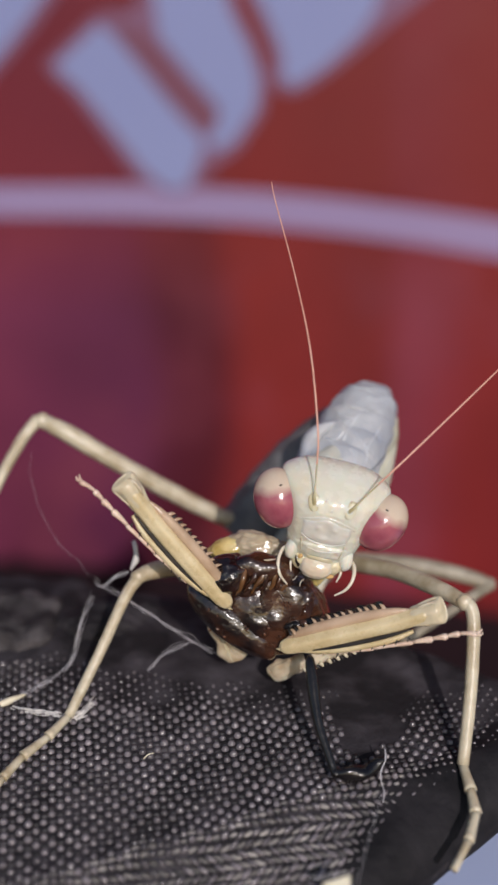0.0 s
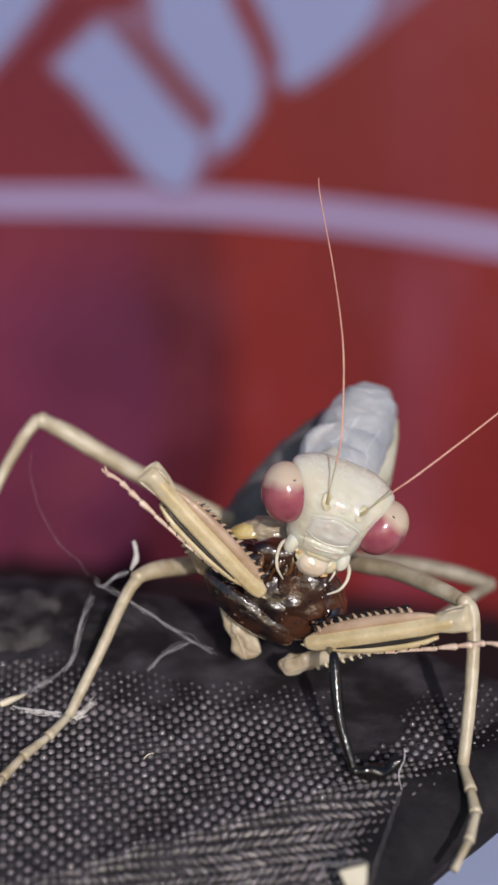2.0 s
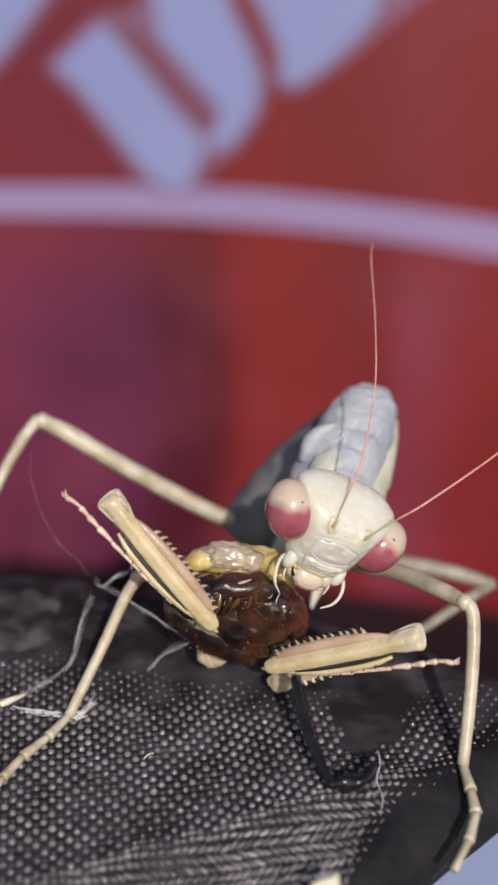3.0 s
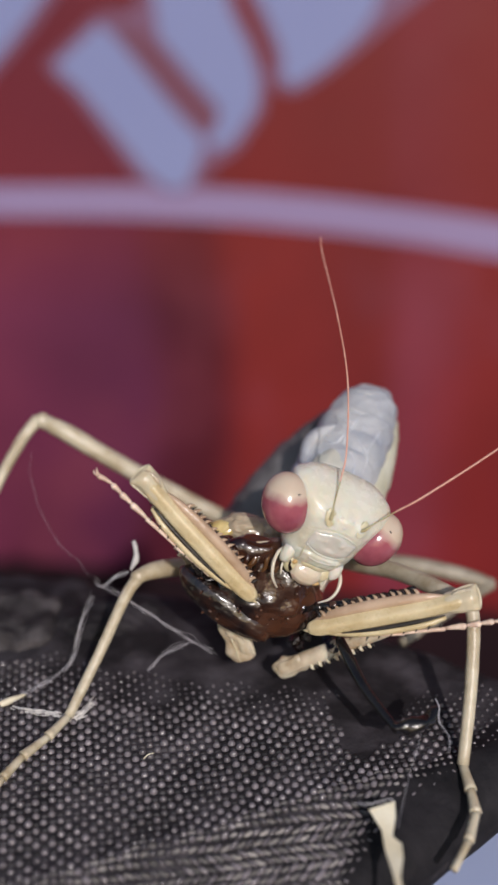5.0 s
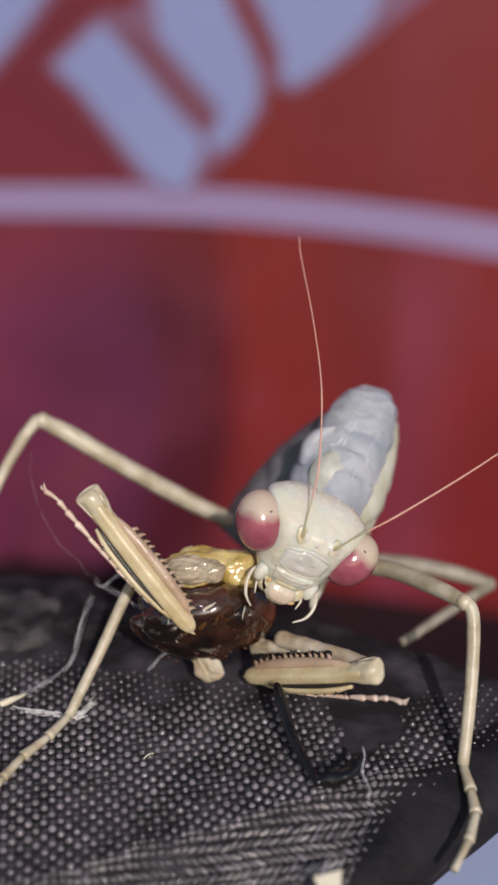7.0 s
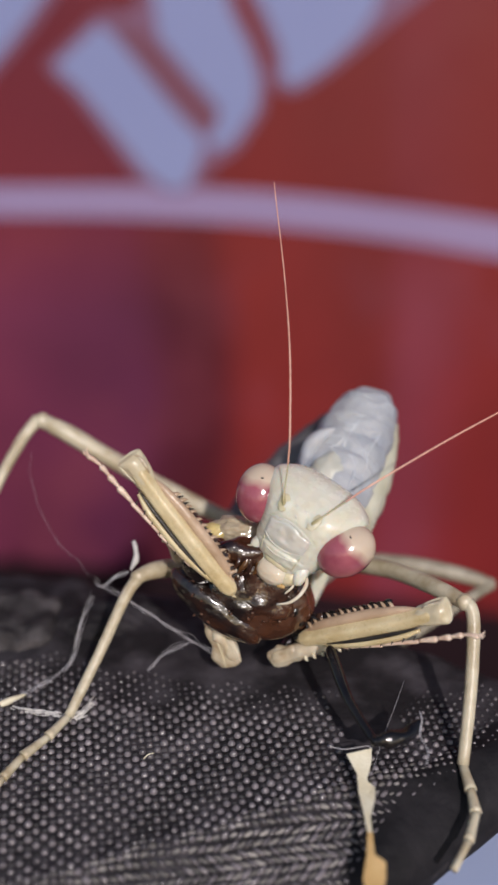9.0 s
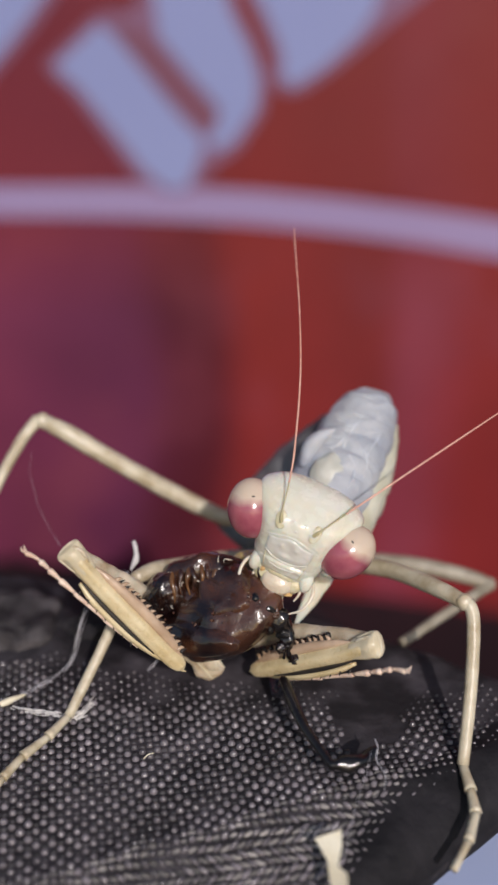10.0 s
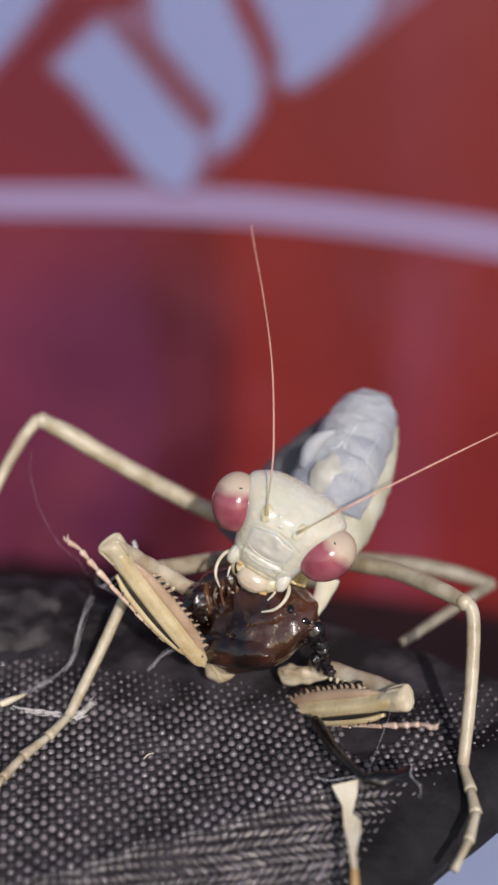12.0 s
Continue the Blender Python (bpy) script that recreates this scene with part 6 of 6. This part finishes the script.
    walk(hip_b, [
        (0, pose(-0.00070, -0.00868, -0.00072, 82.6, -27.7, -13.7)), (0.2, pose(-0.00056, -0.00868, -0.00072, 81.5, -23.1, -15.0)),
        (0.5, pose(-0.00003, -0.00875, -0.00098, 81.4, -22.0, -16.0)), (0.7, pose(-0.00030, -0.00871, -0.00085, 81.1, -21.8, -15.4)),
        (1, pose(-0.00003, -0.00864, -0.00059, 81.2, -23.5, -13.9)), (1.2, pose(-0.00016, -0.00871, -0.00085, 80.7, -21.0, -14.8)),
        (1.5, pose(-0.00016, -0.00871, -0.00085, 80.3, -19.3, -15.3)), (1.7, pose(-0.00016, -0.00871, -0.00085, 80.5, -20.3, -14.8)),
        (2, pose(-0.00016, -0.00861, -0.00046, 80.7, -22.1, -13.7)), (2.3, pose(-0.00030, -0.00868, -0.00072, 80.5, -19.5, -15.9)),
        (2.5, pose(-0.00083, -0.00871, -0.00085, 80.2, -19.0, -15.6)), (2.7, pose(-0.00102, -0.00875, -0.00098, 82.5, -26.3, -14.8)),
        (3, pose(-0.00070, -0.00881, -0.00123, 83.5, -26.4, -17.3)), (3.2, pose(-0.00070, -0.00875, -0.00098, 81.6, -22.3, -16.2)),
        (4.8, pose(-0.00070, -0.00854, -0.00021, 80.0, -21.5, -12.2)), (5, pose(-0.00043, -0.00864, -0.00059, 81.0, -26.6, -10.9)),
        (5.2, pose(0.00010, -0.00721, -0.00004, 82.5, -14.2, -40.6)), (5.5, pose(0.00014, -0.00749, -0.00029, 83.7, -16.2, -37.6)),
        (5.7, pose(0.00082, -0.00738, -0.00040, 81.9, -13.6, -39.8)), (6, pose(-0.00087, -0.00819, -0.00148, 75.3, -5.2, -35.7)),
        (6.2, pose(0.00069, -0.00757, -0.00076, 79.8, -11.3, -38.9)), (6.5, pose(0.00108, -0.00759, 0.00014, 81.3, -13.6, -35.1)),
        (6.7, pose(-0.00067, -0.00742, -0.00068, 79.1, -10.4, -40.8)), (7, pose(-0.00162, -0.00735, -0.00012, 80.7, -12.4, -39.2)),
        (7.2, pose(-0.00181, -0.00711, -0.00030, 81.8, -13.1, -43.2)), (8.8, pose(0.00055, -0.00711, 0.00124, 83.8, -16.4, -37.0)),
        (9, pose(-0.00070, -0.00850, -0.00008, 81.2, -22.7, -14.6)), (9.2, pose(-0.00061, -0.00720, -0.00043, 84.2, -15.6, -42.7)),
        (9.5, pose(-0.00108, -0.00720, -0.00034, 83.2, -14.8, -41.8)), (9.7, pose(-0.00190, -0.00722, -0.00084, 85.8, -17.2, -43.2)),
        (10, pose(-0.00162, -0.00713, 0.00022, 89.4, -21.8, -40.3)), (10.2, pose(-0.00257, -0.00710, -0.00039, 87.4, -18.8, -43.1)),
        (10.5, pose(-0.00222, -0.00758, -0.00105, 84.7, -16.8, -39.6)), (10.7, pose(-0.00134, -0.00725, -0.00041, 86.8, -18.8, -41.0)),
        (11, pose(0.00056, -0.00732, -0.00028, 83.5, -15.5, -39.8)), (11.2, pose(-0.00056, -0.00848, -0.00091, 80.1, -13.1, -28.5)),
        (11.5, pose(-0.00053, -0.00932, -0.00115, 77.2, -8.6, -20.4)), (11.7, pose(-0.00017, -0.00882, -0.00112, 78.6, -10.8, -25.6)),
        (12, pose(-0.00022, -0.00861, -0.00093, 79.6, -12.5, -27.1)),
    ])
    walk(prothorax, [
        (0, pose(0.00108, -0.00118, 0.00290, -1.8, -37.8, -83.7)), (0.2, pose(0.00108, -0.00118, 0.00290, -2.5, -37.2, -80.9)),
        (0.5, pose(0.00108, -0.00118, 0.00290, -2.4, -37.2, -81.5)), (0.7, pose(0.00108, -0.00118, 0.00290, -2.0, -36.6, -83.0)),
        (1, pose(0.00108, -0.00118, 0.00290, -2.4, -37.3, -81.5)), (1.2, pose(0.00108, -0.00118, 0.00290, -2.1, -37.2, -82.3)),
        (1.5, pose(0.00108, -0.00118, 0.00290, -2.2, -37.3, -82.0)), (1.7, pose(0.00108, -0.00118, 0.00290, -2.1, -37.4, -82.4)),
        (2, pose(0.00108, -0.00118, 0.00290, -2.7, -36.2, -80.3)), (2.3, pose(0.00108, -0.00118, 0.00290, -2.6, -35.4, -80.6)),
        (2.5, pose(0.00108, -0.00118, 0.00290, -2.5, -32.9, -80.6)), (2.7, pose(0.00108, -0.00118, 0.00290, -3.0, -34.1, -79.1)),
        (3, pose(0.00108, -0.00118, 0.00290, -2.5, -32.0, -80.9)), (3.2, pose(0.00108, -0.00118, 0.00290, -2.7, -35.4, -80.4)),
        (4.8, pose(0.00108, -0.00118, 0.00290, -1.9, -38.2, -83.1)), (5, pose(0.00108, -0.00118, 0.00290, -2.1, -36.2, -82.3)),
        (5.2, pose(0.00108, -0.00118, 0.00290, -1.9, -34.5, -83.2)), (5.5, pose(0.00108, -0.00118, 0.00290, 0.3, -33.1, -91.0)),
        (5.7, pose(0.00108, -0.00118, 0.00290, -1.5, -34.6, -84.4)), (6, pose(0.00108, -0.00118, 0.00290, 1.3, -33.1, -94.6)),
        (6.2, pose(0.00108, -0.00118, 0.00290, -0.6, -31.7, -87.6)), (6.5, pose(0.00108, -0.00118, 0.00290, -1.3, -30.7, -85.2)),
        (6.7, pose(0.00108, -0.00118, 0.00290, -0.4, -29.8, -88.5)), (7, pose(0.00108, -0.00118, 0.00290, 0.2, -28.1, -90.9)),
        (7.2, pose(0.00108, -0.00118, 0.00290, -1.2, -29.8, -85.6)), (8.8, pose(0.00108, -0.00118, 0.00290, 0.2, -34.3, -90.9)),
        (9, pose(0.00108, -0.00118, 0.00290, 1.1, -34.2, -94.0)), (9.2, pose(0.00108, -0.00118, 0.00290, 1.7, -33.9, -96.2)),
        (9.5, pose(0.00108, -0.00118, 0.00290, 1.0, -32.8, -93.8)), (9.7, pose(0.00108, -0.00118, 0.00290, 0.6, -32.8, -92.2)),
        (10, pose(0.00108, -0.00118, 0.00290, 1.3, -32.0, -94.8)), (10.2, pose(0.00108, -0.00118, 0.00290, 1.7, -30.0, -96.2)),
        (10.5, pose(0.00108, -0.00118, 0.00290, 1.7, -29.6, -96.4)), (10.7, pose(0.00108, -0.00118, 0.00290, 0.2, -32.4, -90.7)),
        (11, pose(0.00108, -0.00118, 0.00290, 0.0, -31.5, -90.0)), (11.2, pose(0.00108, -0.00118, 0.00290, 2.5, -31.1, -99.1)),
        (11.5, pose(0.00108, -0.00118, 0.00290, 2.8, -31.7, -100.5)), (11.7, pose(0.00108, -0.00118, 0.00290, 2.4, -31.6, -98.9)),
        (12, pose(0.00108, -0.00118, 0.00290, 3.0, -31.5, -101.3)),
    ])
    walk(prey, [
        (0, pose(0.00050, -0.00043, 0.00089, 75.0, -0.0, 0.0)), (0.2, pose(0.00063, -0.00050, 0.00064, 75.0, -0.0, 0.0)),
        (0.5, pose(0.00089, -0.00060, 0.00026, 75.0, -0.0, 0.0)), (0.7, pose(0.00081, -0.00053, 0.00052, 75.0, -0.0, 0.0)),
        (1, pose(0.00103, -0.00040, 0.00101, 75.0, -0.0, 0.0)), (1.2, pose(0.00116, -0.00050, 0.00064, 75.0, -0.0, 0.0)),
        (1.5, pose(0.00103, -0.00050, 0.00064, 75.0, -0.0, 0.0)), (1.7, pose(0.00116, -0.00047, 0.00077, 75.0, -0.0, 0.0)),
        (2, pose(0.00129, -0.00026, 0.00152, 75.0, -0.0, 0.0)), (2.3, pose(0.00103, -0.00043, 0.00089, 75.0, -0.0, 0.0)),
        (2.5, pose(0.00037, -0.00047, 0.00077, 75.0, -0.0, 0.0)), (2.7, pose(-0.00003, -0.00036, 0.00115, 83.0, -1.9, 0.5)),
        (3, pose(-0.00055, -0.00053, 0.00052, 91.0, -3.9, 1.0)), (3.2, pose(-0.00003, -0.00053, 0.00052, 89.0, -3.9, 1.0)),
        (4.8, pose(0.00003, -0.00029, 0.00142, 75.0, -0.0, 0.0)), (5, pose(0.00016, -0.00022, 0.00167, 75.0, -0.0, 0.0)),
        (5.2, pose(0.00023, -0.00036, 0.00115, 75.0, -0.0, 0.0)), (5.5, pose(0.00023, -0.00043, 0.00089, 75.0, -0.0, 0.0)),
        (5.7, pose(0.00050, -0.00043, 0.00089, 75.0, -0.0, 0.0)), (6, pose(-0.00003, -0.00050, 0.00064, 75.0, -0.0, 0.0)),
        (6.2, pose(0.00037, -0.00050, 0.00064, 75.0, -0.0, 0.0)), (6.5, pose(0.00050, -0.00043, 0.00089, 75.0, -0.0, 0.0)),
        (6.7, pose(-0.00081, -0.00057, 0.00038, 94.9, -4.8, 1.3)), (7, pose(-0.00213, -0.00057, 0.00038, 112.8, -9.7, 2.6)),
        (7.2, pose(-0.00186, -0.00057, 0.00038, 112.8, -9.7, 2.6)), (8.8, pose(-0.00076, -0.00043, 0.00091, 92.9, -4.8, 1.3)),
        (9, pose(-0.00023, -0.00026, 0.00155, 75.0, -0.0, 0.0)), (9.2, pose(-0.00103, -0.00057, 0.00038, 38.5, -33.4, -4.0)),
        (9.5, pose(-0.00076, -0.00057, 0.00038, 38.5, -33.4, -4.0)), (9.7, pose(-0.00142, -0.00060, 0.00026, 38.5, -33.4, -4.0)),
        (10, pose(-0.00155, -0.00057, 0.00038, 38.5, -33.4, -4.0)), (10.2, pose(-0.00221, -0.00060, 0.00026, 38.5, -33.4, -4.0)),
        (10.5, pose(-0.00207, -0.00060, 0.00026, 38.5, -33.4, -4.0)), (10.7, pose(-0.00142, -0.00064, 0.00013, 38.5, -33.4, -4.0)),
        (11, pose(0.00028, -0.00068, 0.00001, 38.5, -33.4, -4.0)), (11.2, pose(-0.00023, -0.00068, 0.00001, 38.5, -33.4, -4.0)),
        (11.5, pose(0.00028, -0.00074, -0.00025, 38.5, -33.4, -4.0)), (11.7, pose(0.00042, -0.00068, 0.00001, 38.5, -33.4, -4.0)),
        (12, pose(0.00003, -0.00071, -0.00013, 38.5, -33.4, -4.0)),
    ])
    walk(prey_leg, [
        (0, pose(0.00216, -0.00202, 0.00238, -7.1, -19.4, -78.8)), (0.2, pose(0.00244, -0.00234, 0.00193, -5.7, -27.9, -76.9)),
        (0.5, pose(0.00252, -0.00256, 0.00164, -4.8, -35.7, -75.3)), (0.7, pose(0.00252, -0.00269, 0.00172, -5.0, -33.4, -74.4)),
        (1, pose(0.00271, -0.00220, 0.00241, -7.4, -19.2, -76.7)), (1.2, pose(0.00263, -0.00271, 0.00173, -5.2, -33.1, -77.8)),
        (1.5, pose(0.00256, -0.00276, 0.00172, -5.1, -33.4, -76.8)), (1.7, pose(0.00263, -0.00270, 0.00179, -5.4, -31.6, -78.0)),
        (2, pose(0.00240, -0.00236, 0.00307, -9.3, -10.4, -81.4)), (2.3, pose(0.00238, -0.00276, 0.00180, -5.4, -31.2, -78.9)),
        (2.5, pose(0.00245, -0.00276, 0.00176, -5.1, -32.1, -77.8)), (2.7, pose(0.00237, -0.00220, 0.00251, -7.7, -30.5, -81.9)),
        (3, pose(0.00237, -0.00221, 0.00246, -10.5, -47.6, -71.8)), (3.2, pose(0.00240, -0.00225, 0.00248, -11.1, -42.6, -67.3)),
        (4.8, pose(0.00378, -0.00191, 0.00148, -16.8, -39.7, -60.4)), (5, pose(0.00378, -0.00214, 0.00151, -26.8, -38.5, -58.0)),
        (5.2, pose(0.00256, -0.00376, 0.00125, -6.8, -52.1, -66.0)), (5.5, pose(0.00248, -0.00409, 0.00128, -30.2, -50.1, -54.5)),
        (5.7, pose(0.00289, -0.00385, 0.00121, -26.0, -54.5, -54.0)), (6, pose(0.00205, -0.00425, 0.00130, -22.2, -49.1, -57.8)),
        (6.2, pose(0.00281, -0.00375, 0.00127, -18.4, -51.1, -58.3)), (6.5, pose(0.00289, -0.00364, 0.00123, -15.4, -53.1, -58.6)),
        (6.7, pose(0.00260, -0.00284, 0.00237, -30.9, -68.5, -47.9)), (7, pose(0.00274, -0.00184, 0.00328, -41.2, -75.4, -41.1)),
        (7.2, pose(0.00256, -0.00182, 0.00325, -40.7, -76.3, -41.4)), (8.8, pose(0.00356, -0.00250, 0.00222, -29.9, -62.6, -55.4)),
        (9, pose(0.00379, -0.00249, 0.00142, -13.7, -42.3, -64.9)), (9.2, pose(0.00132, -0.00414, -0.00234, -31.0, -13.9, -78.1)),
        (9.5, pose(0.00075, -0.00384, -0.00188, -32.9, -10.5, -79.1)), (9.7, pose(0.00095, -0.00369, -0.00175, -33.6, -8.7, -81.0)),
        (10, pose(0.00135, -0.00363, -0.00172, -38.4, -4.7, -81.1)), (10.2, pose(0.00131, -0.00364, -0.00162, -37.2, -2.2, -85.3)),
        (10.5, pose(0.00092, -0.00405, -0.00199, -35.2, -7.0, -83.8)), (10.7, pose(0.00141, -0.00363, -0.00178, -34.1, -7.8, -85.1)),
        (11, pose(0.00111, -0.00371, -0.00193, -36.6, -14.9, -79.0)), (11.2, pose(0.00048, -0.00451, -0.00247, -44.5, -15.6, -72.0)),
        (11.5, pose(-0.00012, -0.00452, -0.00235, -46.0, -17.1, -70.4)), (11.7, pose(0.00020, -0.00463, -0.00255, -44.0, -18.5, -71.8)),
        (12, pose(0.00048, -0.00445, -0.00249, -45.4, -20.2, -70.3)),
    ])
    walk(flake, [
        (0, pose(0.00347, -0.01182, -0.00585, 23.0, -0.0, 0.0)), (0.2, pose(0.00379, -0.01193, -0.00589, 22.9, -2.5, 2.2)),
        (0.5, pose(0.00407, -0.01251, -0.00610, 22.9, 2.5, -2.2)), (0.7, pose(0.00407, -0.01251, -0.00610, 23.0, -0.0, 0.0)),
        (1, pose(0.00439, -0.01124, -0.00562, 22.9, -2.5, 2.2)), (1.2, pose(0.00422, -0.01193, -0.00589, 22.9, 2.6, -2.2)),
        (1.5, pose(0.00385, -0.01251, -0.00610, 23.0, -0.1, 0.1)), (1.7, pose(0.00415, -0.01205, -0.00594, 22.9, -2.5, 2.1)),
        (2, pose(0.00416, -0.01135, -0.00567, 22.9, 2.6, -2.3)), (2.3, pose(0.00393, -0.01205, -0.00594, 23.0, -0.1, 0.1)),
        (2.5, pose(0.00342, -0.01251, -0.00610, 22.9, -2.4, 2.1)), (2.7, pose(0.00348, -0.01170, -0.00580, 22.9, 2.6, -2.3)),
        (3, pose(0.00303, -0.01182, -0.00585, 23.0, -0.2, 0.2)), (3.2, pose(0.00436, -0.01159, -0.00576, 22.9, -2.4, 2.1)),
        (4.8, pose(0.00540, -0.00879, -0.00480, 22.9, 2.6, -2.3)), (5, pose(0.00555, -0.00851, -0.00472, 23.0, -0.2, 0.2)),
        (5.2, pose(0.00374, -0.01101, -0.00553, 22.9, -2.4, 2.1)), (5.5, pose(0.00358, -0.01010, -0.00525, 22.9, 2.7, -2.3)),
        (5.7, pose(0.00444, -0.00783, -0.00448, 23.0, -0.3, 0.3)), (6, pose(0.00296, -0.01112, -0.00558, 22.9, -2.4, 2.0)),
        (6.2, pose(0.00407, -0.00811, -0.00457, 22.9, 2.7, -2.3)), (6.5, pose(0.00405, -0.00839, -0.00466, 23.0, -0.3, 0.3)),
        (6.7, pose(0.00288, -0.01135, -0.00567, 22.9, -2.3, 2.0)), (7, pose(0.00315, -0.01159, -0.00576, 22.9, 2.7, -2.3)),
        (7.2, pose(0.00315, -0.01159, -0.00576, 23.0, -0.4, 0.3)), (8.8, pose(0.00411, -0.00754, -0.00439, 22.9, -2.3, 2.0)),
        (9, pose(0.00486, -0.00569, -0.00387, 22.9, 2.7, -2.4)), (9.2, pose(0.00367, -0.00783, -0.00448, 23.0, -0.4, 0.4)),
        (9.5, pose(0.00323, -0.00839, -0.00466, 22.9, -2.3, 2.0)), (9.7, pose(0.00300, -0.01038, -0.00532, 22.9, 2.7, -2.4)),
        (10, pose(0.00326, -0.00987, -0.00515, 23.0, -0.5, 0.4)), (10.2, pose(0.00273, -0.01124, -0.00562, 23.0, -2.2, 1.9)),
        (10.5, pose(0.00282, -0.01170, -0.00580, 22.9, 2.7, -2.4)), (10.7, pose(0.00331, -0.01089, -0.00548, 23.0, -0.5, 0.5)),
        (11, pose(0.00450, -0.00709, -0.00426, 23.0, -2.2, 1.9)), (11.2, pose(0.00385, -0.00795, -0.00454, 22.9, 2.8, -2.4)),
        (11.5, pose(0.00397, -0.00783, -0.00448, 23.0, -0.6, 0.5)), (11.7, pose(0.00436, -0.00738, -0.00436, 23.0, -2.2, 1.9)),
        (12, pose(0.00412, -0.00738, -0.00436, 22.9, 2.8, -2.4)),
    ])
    walk(abdomen, [
        (0, pose(0.00000, 0.00000, 0.00000, 0.0, -0.0, 0.0)), (3, pose(0.00000, -0.00003, -0.00010, 0.0, -0.0, 0.0)),
        (5, pose(0.00000, -0.00004, -0.00016, 0.0, -0.0, 0.0)), (7.2, pose(0.00000, -0.00006, -0.00023, 0.0, -0.0, 0.0)),
        (9, pose(0.00000, -0.00008, -0.00029, 0.0, -0.0, 0.0)), (12, pose(0.00000, -0.00010, -0.00039, 0.0, -0.0, 0.0)),
    ])
    walk(coxa, [
        (0, pose(0.00181, -0.00369, 0.00321, -40.0, 70.3, -131.7)), (9.5, pose(0.00181, -0.00369, 0.00321, -40.0, 70.3, -131.7)),
        (10, pose(0.00150, -0.00721, 0.00359, -59.9, 58.9, -153.6)), (10.5, pose(0.00100, -0.00729, 0.00328, -59.8, 59.0, -153.5)),
        (11, pose(0.00193, -0.00721, 0.00359, -56.3, 62.2, -149.5)), (11.5, pose(0.00153, -0.00726, 0.00341, -41.9, 69.7, -133.7)),
        (12, pose(0.00180, -0.00724, 0.00349, -54.6, 63.4, -147.6)),
    ])


motions()
